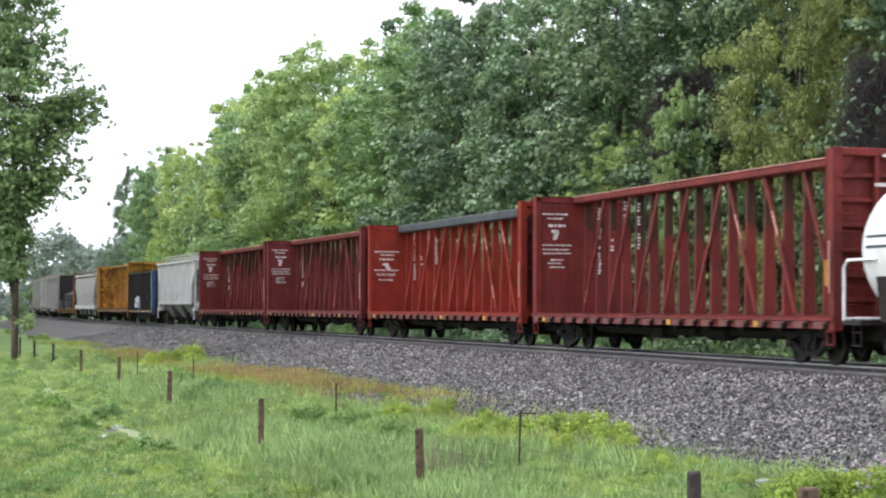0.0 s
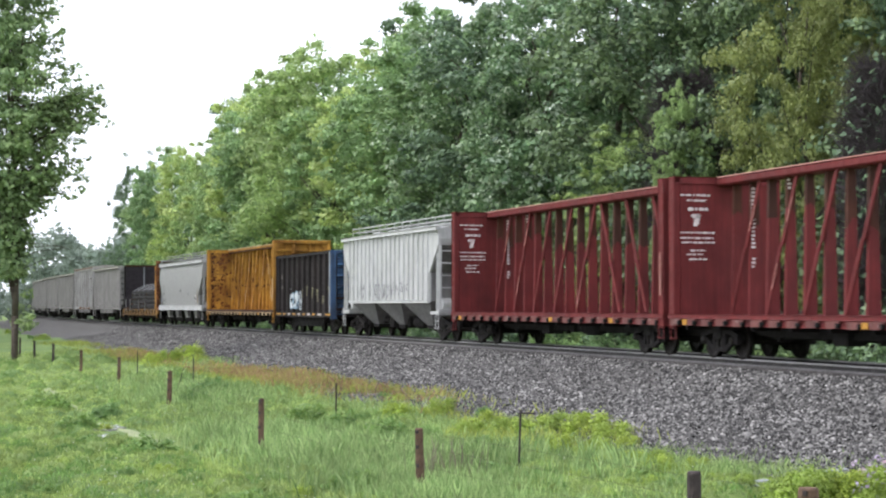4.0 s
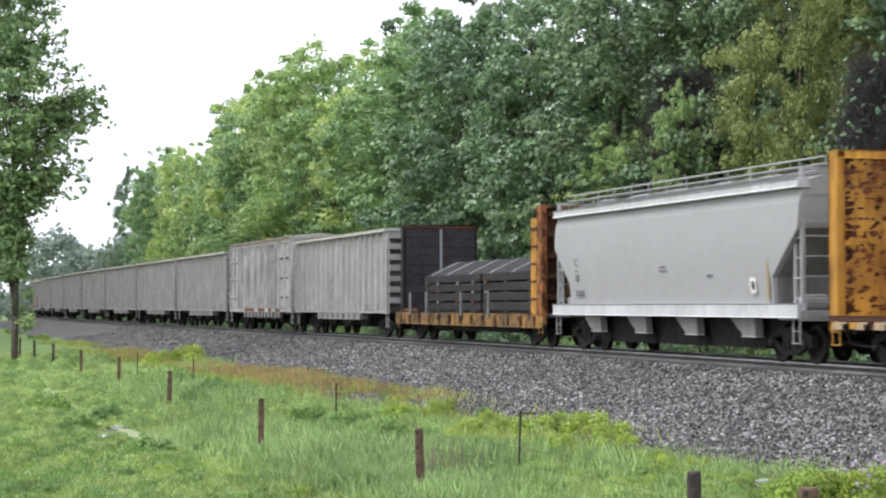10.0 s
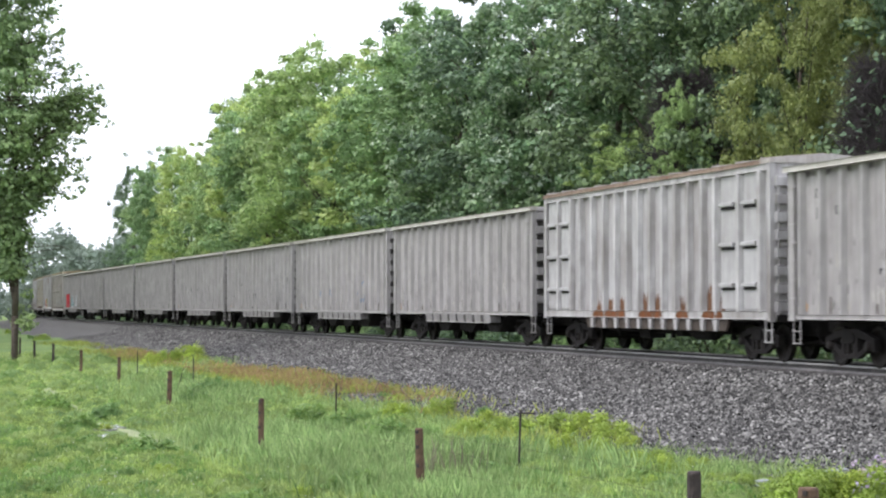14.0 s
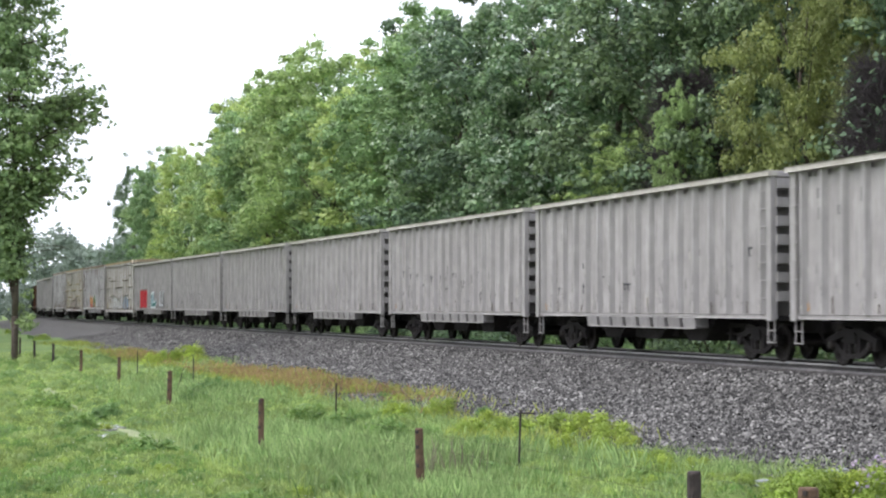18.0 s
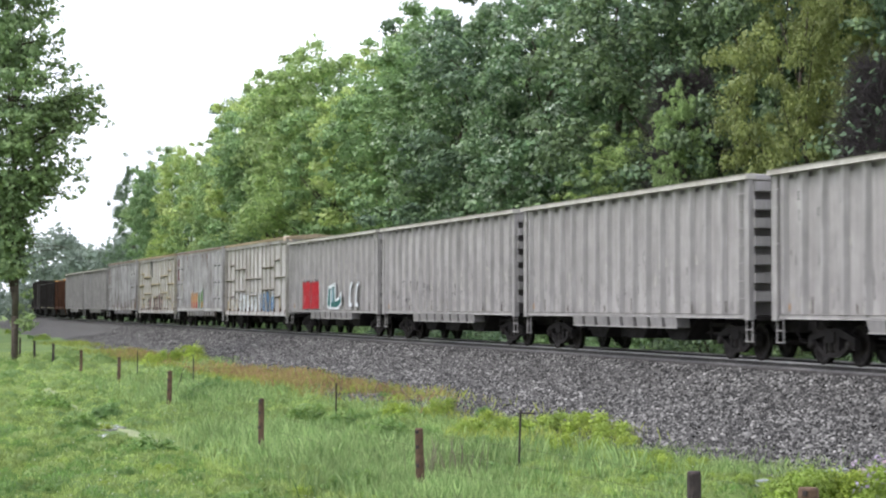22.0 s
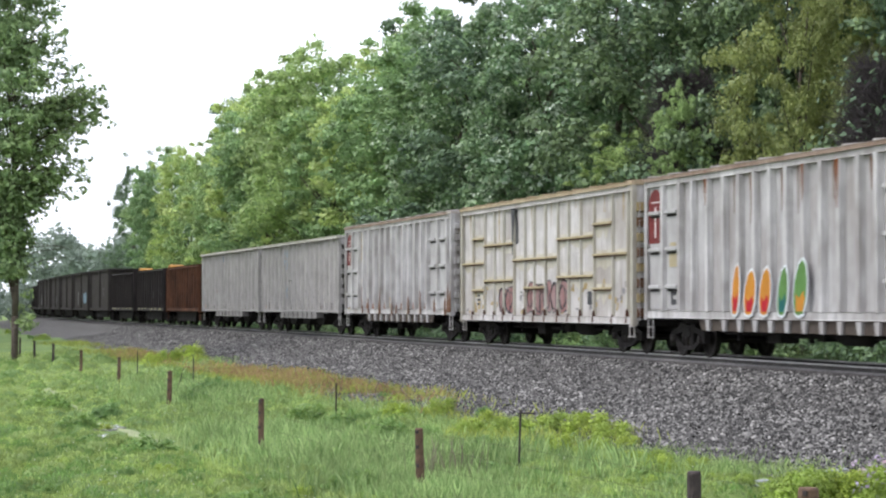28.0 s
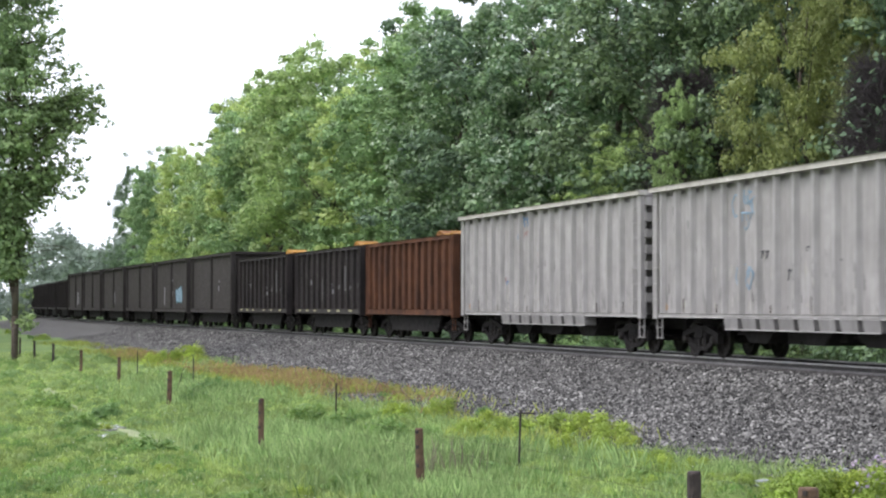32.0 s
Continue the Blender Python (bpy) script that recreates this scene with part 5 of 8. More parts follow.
    for x, z, w, t in ((-7.35, 3.72, 0.3, 0.22), (-7.3, 3.25, 0.22, 0.26), (-6.38, 3.32, 0.32, 0.2), (-5.28, 3.55, 0.2, 0.32), (5.6, 3.2, 0.18, 0.3)):
        for a, c, d, e in ((0, 0.2, 0, 1), (0.2, 0.9, 0.78, 1), (0.75, 1.0, 0.1, 0.9), (0.2, 0.7, 0.0, 0.2), (0.3, 0.7, 0.4, 0.58)):
            f.box(x + a * w, x + c * w, -1.51, -1.498, z + d * t, z + e * t)
    tagged(part("lettering", f, DARK_BAY, car, "small dark worn lettering"), kind="stuff")
    add_steps(car, h, GREY_HOPPER)
    add_trucks(car, h - 1.95)
    add_couplers(car, h, L / 2)
    return car


# -- centre-beam flat car
def words(lines, seed):
    """Broken lines of lettering: (y0, y1, z, height) each, cut into short bars."""
    q = random.Random(seed)
    out = []
    for y0, y1, z, t in lines:
        y = y0
        while y < y1 - 0.02:
            w = min(q.uniform(0.05, 0.17), y1 - y)
            out.append((y, y + w, z + q.uniform(-0.006, 0.006), z + t))
            y += w + q.uniform(0.018, 0.04)
    return out


def build_centrebeam(L, red, chord, label, text, dark_top=False, faded=None, ink=None, sill=None, winch=None, seed=1, rise=0.0, bare=False, columns=4, worn=0.45):
    h = L / 2 - 0.55
    q = random.Random(seed)
    car = start_car("centrebeam_car", label, "lumber car", L)
    part("deck", Form().box(-h, h, -1.4, 1.4, 0.98, 1.1), red, car)
    part("centre_sill", Form().box(-h, h, -0.35, 0.35, 0.5, 0.98, 0.04), SOOT, car)
    part("underframe", Form().prism([(-h + 0.4, 0.98), (h - 0.4, 0.98), (h - 4.6, 0.56), (-h + 4.6, 0.56)], "y", -0.7, 0.7), SOOT, car)
    n = int(2 * h / 1.9)
    bearer = Form().box(-0.08, 0.08, -1.4, 1.4, 0.72, 0.98).mesh("cross_bearer", SOOT)
    for k in range(n):
        part("cross_bearer", bearer, SOOT, car, at=(-h + 0.9 + k * (2 * h - 1.8) / (n - 1), 0, 0))
    for y in (-1, 1):
        part("side_sill", Form().box(-h, h, y * 1.4, y * 1.5, 0.82, 1.0, 0.02), sill or RED_DULL, car)
        part("sill_flange", Form().box(-h, h, y * 1.38, y * 1.56, 1.0, 1.11, 0.015), sill or red, car)
    # tie-down winches along the sill
    w = Form().prism([(-0.36, 0.995), (0.3, 0.995), (0.08, 0.83), (-0.36, 0.83)], "y", -1.57, -1.505).mesh("winch", winch or WINCH_RED)
    drum = Form().tube((0.2, -1.6, 0.9), (0.2, -1.5, 0.9), 0.06, n=8).mesh("winch_drum", SOOT)
    n = 20
    for k in range(n):
        x = -h + 0.6 + k * (2 * h - 1.2) / (n - 1)
        g = part("winch", w, red, car, at=(x + q.uniform(-0.06, 0.06), 0, q.uniform(-0.02, 0.0)))
        part("winch_drum", drum, SOOT, g)
    for x in (-h * 0.88, h * 0.1, h * 0.62):
        part("reflector", Form().box(x - 0.13, x + 0.13, -1.59, -1.572, 0.83, 0.97, 0.008), AMBER, car, "amber reflector")
    # end bulkheads with a plated inner face and ribbed outer face
    for e in (-1, 1):
        b = part("bulkhead", Form().box(e * (h - 0.34), e * (h - 0.28), -1.44, 1.44, 1.1, 4.62 + rise), red, car, "tall steel end bulkhead")
        for y in (-1, 1):
            part("corner_post", Form().box(e * (h - 0.36), e * h, y * 1.36, y * 1.52, 0.78, 4.73 + rise, 0.025), red, b)
            for z0, z1 in ((4.1, 4.56 + rise), (1.5, 1.1)):
                part("gusset", Form().prism([(y * 1.37, z1), (y * 1.37, z0), (y * 0.95, z1)], "x", e * (h - 0.16), e * (h - 0.1)), red, b)
        part("top_rail", Form().box(e * (h - 0.36), e * h, -1.5, 1.5, 4.55 + rise, 4.73 + rise, 0.025), red, b)
        # forward ends get a darker red that carries their shade
        back = RED_END_SHADE if e > 0 and not ink and seed > 1 else red
        part("outer_plate", Form().box(e * (h - 0.28), e * (h - 0.265), -1.36, 1.36, 1.1, 4.55 + rise), back, b)
        for k in range(6):
            z = 1.45 + k * 0.55
            part("cross_rib", Form().box(e * (h - 0.28), e * (h - 0.12), -1.36, 1.36, z - 0.05, z + 0.05, 0.015), back, b)
        for y in (-0.45, 0.45):
            part("stay", Form().box(e * (h - 0.28), e * (h - 0.02), y - 0.06, y + 0.06, 1.1, 4.55 + rise, 0.02), back, b)
        for k in range(8):
            part("rung", Form().tube((e * (h + 0.03), -1.45, 1.35 + k * 0.4), (e * (h + 0.03), -1.0, 1.35 + k * 0.4), 0.017, n=5), back, b)
    part("handrail", Form().tube((h - 0.18, -1.56, 1.6), (h - 0.18, -1.56, 2.75), 0.022, n=6), faded or red, car, "worn vertical handrail")
    # the beam: tapered uprights, diagonals, a narrow top chord
    z0 = (4.4 if dark_top else 4.58 if ink else 4.5) + rise
    part("top_chord", Form().box(-h + 0.3, h - 0.3, -0.3, 0.3, z0, 4.71 + rise, 0.04), chord, car)
    if ink:
        part("chord_flange", Form().box(-h + 0.3, h - 0.3, -0.26, 0.26, z0 - 0.06, z0), sill, car, "brown underside of the chord")
    if not dark_top:
        part("chord_cap", Form().box(-h + 0.3, h - 0.3, -0.31, 0.31, 4.712 + rise, 4.735 + rise), faded or red, car, "paler top of the chord")
    up = Form().prism([(-0.22, 1.1), (0.22, 1.1), (0.13, z0), (-0.13, z0)] if ink else [(-0.17, 1.1), (0.17, 1.1), (0.095, z0), (-0.095, z0)], "x", -0.06, 0.06).mesh("upright", red)
    n = 18
    xs = [-h + 1.0 + k * (2 * h - 2.0) / (n - 1) for k in range(n)]
    for x in xs:
        u = part("upright", up, red, car, at=(x, 0, 0))
        # upper ends of the uprights in a darker brown
        if bare:
            z = q.uniform(3.0, 3.75)
            w = 0.17 - 0.075 * (z - 1.1) / (z0 - 1.1) + 0.004
            f = Form().prism([(-w, z + q.uniform(-0.12, 0.12)), (0, z + q.uniform(-0.1, 0.2)), (w, z + q.uniform(-0.12, 0.12)), (0.099, z0), (-0.099, z0)], "x", -0.064, 0.064)
            part("bare_top", f, RUST_SHADE_BROWN, u, "dark brown upper end with a ragged lower edge")
    # long diagonals over two bays, rising towards the middle of the car
    for k in range(0, n - 1, 2):
        rear = k < n // 2
        x0, x1 = xs[k] + 0.12, xs[min(k + 2, n - 1)] - 0.32
        a, c = (x0, x1) if rear else (x1, x0)
        for y, u, v in ((-0.205, 0.0, 0.5), (-0.18, 0.5, 1.0)):
            p0, p1, q0, q1 = a + (c - a) * u, a + (c - a) * v, 1.15 + (z0 - 1.15) * u, 1.15 + (z0 - 1.15) * v
            d = part("diagonal", Form().prism([(p0 - 0.075, q0), (p0 + 0.075, q0), (p1 + 0.075, q1), (p1 - 0.075, q1)], "y", y - 0.025, y + 0.02), red, car)
            # pale strips on some diagonals: wear and highlights painted together
            if faded and q.random() < worn:
                e = q.uniform(0.05, 0.5)
                g = e + q.uniform(0.25, 0.5)
                r0, r1, s0, s1 = p0 + (p1 - p0) * e, p0 + (p1 - p0) * g, q0 + (q1 - q0) * e, q0 + (q1 - q0) * g
                part("worn_edge", Form().prism([(r0 - 0.005, s0), (r0 + 0.06, s0 + 0.04), (r1 + 0.068, s1), (r1 + 0.02, s1 - 0.05)], "y", y - 0.03, y - 0.026), faded, d, "worn pale edge with a highlight put into its colour")
    bars(car, "lettering", text, ink or MARK, x=-h + 0.347, label="white lettering that cannot be read")
    if not ink:
        for k, top, end in ((1, 4.3, 2.2), (3, 4.4, 3.9), (4, 4.3, 2.9), (2, 3.3, 2.9))[:columns]:
            col = []
            z = top
            while z > end:
                if q.random() < 0.86:
                    col.append((-0.12 + q.uniform(0, 0.02), q.uniform(-0.05, 0.0), z, z + 0.06))
                z -= 0.1
            bars(car, "column_lettering", col, MARK, x=xs[k] + 0.064, label="white letters running down an upright")
    add_steps(car, h, red)
    add_trucks(car, h - 2.2)
    add_couplers(car, h, L / 2)
    return car, h


BEAM_TEXT = words([(-1.33, -0.45, 4.22, 0.05), (-1.15, -0.6, 4.08, 0.05), (-1.12, -0.55, 3.83, 0.09), (-1.33, -0.35, 3.23, 0.05), (-1.33, -0.4, 3.09, 0.05), (-1.3, -0.35, 2.97, 0.05), (-1.05, -0.62, 2.76, 0.05), (-1.15, -0.7, 2.66, 0.04), (-1.08, -0.58, 2.53, 0.05)], 5) + [(-0.98, -0.84, 3.42, 3.75, 0.1), (-1.02, -0.78, 3.64, 3.75)]
LOW_TEXT = words([(-1.33, -0.25, 3.58, 0.06), (-1.06, -0.47, 3.44, 0.06), (-1.1, -0.5, 3.24, 0.09), (-1.33, -0.28, 2.8, 0.06), (-1.26, -0.42, 2.66, 0.03), (-1.22, -0.42, 2.6, 0.03), (-1.15, -0.5, 2.39, 0.06)], 6) + [(-0.98, -0.7, 3.02, 3.12), (-0.86, -0.66, 2.92, 3.02), (-0.8, -0.62, 2.86, 2.94)]


# -- covered hopper
def build_covered_hopper(L, mat, smooth, label):
    h = L / 2 - (0.9 if smooth else 1.15)
    a, b = (h - 0.05, h - 1.4) if smooth else (h - 0.1, h - 1.28)
    knee, neck = (2.0, 3.1) if smooth else (2.58, 3.59)
    car = start_car("covered_hopper", label, "hopper car", L)
    low = 1.38 if smooth else 1.5
    if smooth:
        side = [(-1.5 - 0.075 * math.sin(math.pi * k / 15 * 0.86), 1.38 + 2.3 * k / 15) for k in range(16)] + [(-1.5, 3.82), (-1.44, 4.0), (-1.34, 4.13), (-1.22, 4.22)]
    else:
        side = [(-1.5, 1.5), (-1.5, knee), (-1.5, neck), (-1.5, 4.1), (-1.46, 4.22)]
    ring = side + [(-0.5, 4.42), (0.5, 4.42)] + [(-y, z) for y, z in reversed(side)]
    f = Form()
    n = len(ring)

    def reach(z):
        return b + (a - b) * min(1.0, max(0.0, (z - knee) / (neck - knee)))
    for q in (-1, 1):
        for y, z in ring:
            f.v.append((q * reach(z), y, z))
    f.f = [(j, (j + 1) % n, n + (j + 1) % n, n + j) for j in range(n)]
    for k in (0, n):  # upright and sloping end sheets
        f.f += [(k + j, k + j + 1, k + n - 2 - j, k + n - 1 - j) for j in range(n // 2 - 1)]
    part("body", f, mat, car)
    if smooth:
        # pale eave band; the sill's sunlit top is put into the same paint
        for y in (-1, 1):
            part("eave", Form().box(-a - 0.05, a + 0.05, y * 1.3, y * 1.58, 4.02, 4.24, 0.05), PALE_SUNLIT_EDGE, car, "paler rounded eave")
            part("side_sill", Form().box(-h, h, y * 1.36, y * 1.6, 1.05, 1.38, 0.03), PALE_SUNLIT_EDGE, car)
    else:
        for y in (-1, 1):
            part("eave", Form().box(-a - 0.06, a + 0.06, y * 1.42, y * 1.6, 4.16, 4.3, 0.03), mat, car)
            part("side_sill", Form().box(-b, b, y * 1.46, y * 1.57, 1.44, 1.54, 0.02), mat, car)
        rib = Form().prism([(-0.05, -1.5), (-0.035, -1.57), (0.035, -1.57), (0.05, -1.5)], "z", 1.54, 4.18).mesh("side_rib", mat)
        for k in range(19):
            x = -b + 0.1 + k * (2 * b - 0.2) / 18
            part("side_rib", rib, mat, car, at=(x, 0, 0))
            part("side_rib", rib, mat, car, at=pose(x, 0, 0, 0, 0, 180))
    part("roof_ridge", Form().box(-a, a, -0.75, 0.75, 4.36, 4.46, 0.03), mat, car)
    # running board, railing and hatches
    part("running_board", Form().box(-a - 0.3, a + 0.3, -0.98, -0.6, 4.55, 4.58).box(-a - 0.3, a + 0.3, 0.6, 0.98, 4.55, 4.58), mat, car)
    rail = Form()
    for y in (-1.0, 1.0):
        rail.tube((-a - 0.3, y, 4.72), (a + 0.3, y, 4.72), 0.022, n=5)
        for k in range(14):
            x = -a - 0.3 + k * (2 * a + 0.6) / 13
            rail.tube((x, y, 4.3), (x, y, 4.72), 0.016, n=5)
    part("roof_rail", rail, mat, car)
    hatch = Form().box(-0.55, 0.55, -0.3, 0.3, 4.45, 4.56, 0.03).mesh("hatch", mat)
    for k in range(6):
        part("hatch", hatch, mat, car, at=(-a + 1.2 + k * (2 * a - 2.4) / 5, 0, 0))
    # discharge bays
    bays = 4 if smooth else 3
    w = 2 * b / bays
    for k in range(bays):
        c = -b + w * (k + 0.5)
        if smooth:
            part("chute_side", Form().prism([(c - 1.0, 1.06), (c + 0.45, 1.06), (c + 0.52, 0.6), (c - 0.2, 0.6)], "y", -1.4, -1.2), PAN, car, "grey sloping side of a discharge chute")
            part("chute_lip", Form().box(c - 0.24, c + 0.54, -1.43, -1.2, 0.565, 0.6, 0.01), GREY_HOPPER, car)
            part("outlet_gate", Form().box(c - 0.3, c + 0.5, -1.1, 1.1, 0.3, 0.56, 0.03), SOOT, car)
            continue
        f = Form()
        for x, z in ((c - w / 2, low + 0.02), (c + w / 2, low + 0.02), (c + 0.32, 0.5), (c - 0.32, 0.5)):
            for y in ((-1.48, 1.48) if z > 1 else (-0.8, 0.8)):
                f.v.append((x, y, z))
        f.f = [(0, 2, 4, 6), (1, 3, 5, 7), (0, 1, 3, 2), (4, 5, 7, 6), (2, 3, 5, 4), (6, 7, 1, 0)]
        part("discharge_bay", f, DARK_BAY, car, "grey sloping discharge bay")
        part("outlet_gate", Form().box(c - 0.45, c + 0.45, -0.85, 0.85, 0.42, 0.56, 0.03), SOOT, car)
    if smooth:
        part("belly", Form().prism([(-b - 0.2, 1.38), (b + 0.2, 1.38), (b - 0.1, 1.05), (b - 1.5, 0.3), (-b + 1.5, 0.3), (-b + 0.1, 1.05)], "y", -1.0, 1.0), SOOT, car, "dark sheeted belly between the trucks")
    part("centre_sill", Form().box(-h, h, -0.28, 0.28, 0.68, 1.1, 0.03), SOOT, car)
    for e in (-1, 1):
        p = part("end_platform", Form().box(e * (b + 0.2), e * h, -1.5, 1.5, 1.0, 1.12, 0.02), mat, car)
        tall = 4.5 if smooth else 3.75
        for y in (-1.42, 1.42):
            part("end_post", Form().box(e * (h - 0.12), e * (h - 0.04), y - 0.045, y + 0.045, 1.1, tall), mat, p)
            part("end_post", Form().box(e * (h - 0.46), e * (h - 0.39), y - 0.04, y + 0.04, 1.1, 2.75 if smooth else 3.3), mat, p)
            part("end_post", Form().box(e * (h - 0.12), e * (h - 0.04), y * 0.46 - 0.04, y * 0.46 + 0.04, 1.1, tall), mat, p)
        part("end_beam", Form().box(e * (h - 0.12), e * (h - 0.05), -1.4, 1.4, tall - 0.08, tall), mat, p)
        for k in range(6):
            z = 1.5 + k * 0.46
            part("side_rung", Form().box(e * (h - 0.44), e * (h - 0.08), -1.455, -1.425, z - 0.018, z + 0.018), mat, p)
            part("end_rung", Form().box(e * (h - 0.09), e * (h - 0.05), -1.4, -0.66, z + 0.02, z + 0.06), mat, p)
        # darker plate over the end slope, its shade put into the paint
        part("slope_sheet", Form().prism([(e * (b + 0.012), low), (e * (b + 0.022), low), (e * (b + 0.022), knee), (e * (a + 0.012), neck), (e * (a + 0.002), neck), (e * (b + 0.012), knee)], "y", -1.42, 1.42), DARK_BAY, p, "slope sheet with its shade put into a darker plate")
        part("end_sill", Form().box(e * (h - 0.06), e * h, -1.52, 1.52, 0.98, 1.22, 0.01), mat, p)
        part("brake_cylinder", Form().lathe([(-0.3, 0.12), (-0.28, 0.2), (0.28, 0.2), (0.3, 0.12)], "y", 14, (e * (h - 0.5), -0.95, 1.4)), mat, p)
    add_steps(car, h, mat)
    add_trucks(car, h - (1.5 if smooth else 0.95))
    add_couplers(car, h, L / 2)
    return car, h, b


# -- gondola
def build_gondola(L, mat, sill, top, low, label, ribs=10, end_mat=None):
    h = L / 2 - 0.5
    car = start_car("gondola_car", label, "gondola car", L)
    for y in (-1, 1):
        part("side_sheet", Form().box(-h + 0.1, h - 0.1, y * 1.42, y * 1.45, low + 0.05, top - 0.05), mat, car)
        part("top_chord", Form().box(-h, h, y * 1.4, y * 1.58, top - 0.14, top, 0.025), mat, car)
        part("side_sill", Form().box(-h, h, y * 1.4, y * 1.6, low - 0.02, low + 0.2, 0.02), sill, car)
    out = Form().prism([(-0.13, -1.45), (-0.09, -1.58), (0.09, -1.58), (0.13, -1.45)], "z", low + 0.2, top - 0.14).mesh("side_rib", mat)
    for k in range(ribs):
        x = -h + 0.35 + k * (2 * h - 0.7) / (ribs - 1)
        part("side_rib", out, mat, car, at=(x, 0, 0))
        part("side_rib", out, mat, car, at=pose(x, 0, 0, 0, 0, 180))
    for e in (-1, 1):
        em = end_mat if (e > 0 and end_mat) else mat
        p = part("end_sheet", Form().box(e * (h - 0.2), e * (h - 0.14), -1.42, 1.42, low, top - 0.05), em, car)
        for k in range(5):
            z = low + 0.35 + k * (top - low - 0.5) / 5
            part("end_rib", Form().box(e * (h - 0.14), e * (h + 0.02), -1.4, 1.4, z - 0.06, z + 0.06, 0.02), em if k > 1 else mat, p)
        if em is not mat:
            part("sooty_panel", Form().box(e * (h - 0.14), e * (h - 0.132), -1.0, 1.4, low, top - 0.5), mat, p, "end sheet blackened by dirt")
        for y in (-1, 1):
            part("corner_post", Form().box(e * (h - 0.2), e * (h + 0.02), y * 1.38, y * 1.6, low - 0.1, top, 0.03), em, p)
        part("end_chord", Form().box(e * (h - 0.2), e * (h + 0.03), -1.5, 1.5, top - 0.16, top + 0.01, 0.025), em, p)
        add_ladder(p, e * (h + 0.04), -1.15, low, top - 0.2, 0.45, mat, 7, "y")
    part("floor", Form().box(-h, h, -1.42, 1.42, low, low + 0.08), SOOT, car)
    part("centre_sill", Form().box(-h, h, -0.32, 0.32, 0.55, low, 0.03), SOOT, car)
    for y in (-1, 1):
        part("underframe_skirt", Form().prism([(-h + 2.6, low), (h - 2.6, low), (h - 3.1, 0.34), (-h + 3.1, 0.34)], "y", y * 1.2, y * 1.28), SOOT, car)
    add_steps(car, h, mat)
    add_trucks(car, h - 1.7)
    add_couplers(car, h, L / 2)
    return car, h


# -- box car
def build_boxcar(L, mat, trim, low, label, bays, battens, ladder_bays, sheet=None, post=None, roof=None, end=None):
    thin = 0.55 if post else 1.0
    post, roof = post or mat, roof or ROOF_PALE
    h, top = L / 2 - 0.5, 4.72
    car = start_car("box_car", label, "box car", L)
    part("body", Form().box(-h + 0.06, h - 0.06, -1.46, 1.46, low + 0.12, top - 0.03), sheet or mat, car)
    part("roof", Form().prism([(-1.6, top - 0.04), (-1.6, top + 0.06), (0, top + 0.2), (1.6, top + 0.06), (1.6, top - 0.04)], "x", -h - 0.04, h + 0.04), roof, car, "rust-edged metal roof")
    for y in (-1, 1):
        part("eave", Form().box(-h - 0.03, h - 0.5, y * 1.57, y * 1.612, top - 0.05, top + 0.05, 0.012), ROOF if sheet else roof, car, "rusted edge of the roof")
    seam = Form().prism([(-1.62, top + 0.04), (-1.62, top + 0.1), (0, top + 0.24), (1.62, top + 0.1), (1.62, top + 0.04), (0, top + 0.18)], "x", -0.035, 0.035).mesh("roof_seam", roof)
    for k in range(12):
        part("roof_seam", seam, ROOF, car, at=(-h + 0.4 + k * (2 * h - 0.8) / 11, 0, 0))
    for y in (-1, 1):
        part("side_sill", Form().box(-h, h, y * 1.44, y * 1.56, low, low + 0.2, 0.02), mat, car)
        part("top_plate", Form().box(-h, h, y * 1.44, y * 1.56, top - 0.2, top - 0.04, 0.02), mat, car)
    out = Form().prism([(-0.13 * thin, -1.46), (-0.08 * thin, -1.46 - 0.14 * thin), (0.08 * thin, -1.46 - 0.14 * thin), (0.13 * thin, -1.46)], "z", low + 0.18, top - 0.18).mesh("side_post", post)
    for x in bays:
        part("side_post", out, mat, car, at=(x, 0, 0))
        part("side_post", out, mat, car, at=pose(x, 0, 0, 0, 0, 180))
    for x0, x1, z in battens:
        part("batten", Form().box(x0, x1, -1.575, -1.46, z - 0.03, z + 0.04, 0.012), trim, car)
        # brown strip drawn in place of the shade below each batten
        part("batten_flange", Form().box(x0 + 0.01, x1 - 0.01, -1.55, -1.462, z - 0.062, z - 0.03), RUST_SHADE_BROWN, car, "dark strip standing in for the shade under a batten")
    if not sheet:
        q = random.Random(len(label))
        for x in bays:
            t = q.uniform(0.12, 0.35)
            part("rusted_foot", Form().prism([(x - 0.07, low + 0.01), (x + 0.07, low + 0.01), (x + 0.05, low + 0.1 + t), (x - 0.03, low + 0.02 + t)], "y", -1.565, -1.5), RUST_SHADE_BROWN, car, "dark rusted foot of a post")
    for x in ladder_bays:
        for k in range(3):
            z = low + 0.78 + k * 0.99
            part("grab_iron", Form().box(x - 0.4, x + 0.4, -1.6, -1.5, z, z + 0.1, 0.015), SILVER_PALE, car, "broad pale ladder tread")
            part("grab_iron", Form().box(x - 0.36, x + 0.36, -1.54, -1.5, z - 0.07, z - 0.015), SOOT, car, "dark strip under the tread")
    for e in (-1, 1):
        p = part("end_wall", Form().box(e * (h - 0.1), e * (h - 0.02), -1.46, 1.46, low, top), mat, car)
        for k in range(8):
            z = low + 0.3 + k * 0.42
            part("end_corrugation", Form().prism([(e * (h - 0.02), z - 0.14), (e * (h + 0.12), z - 0.1), (e * (h + 0.12), z + 0.1), (e * (h - 0.02), z + 0.14)], "y", -1.46, 1.46), (end, CREAM_STAIN)[k % 2] if end else post, p)
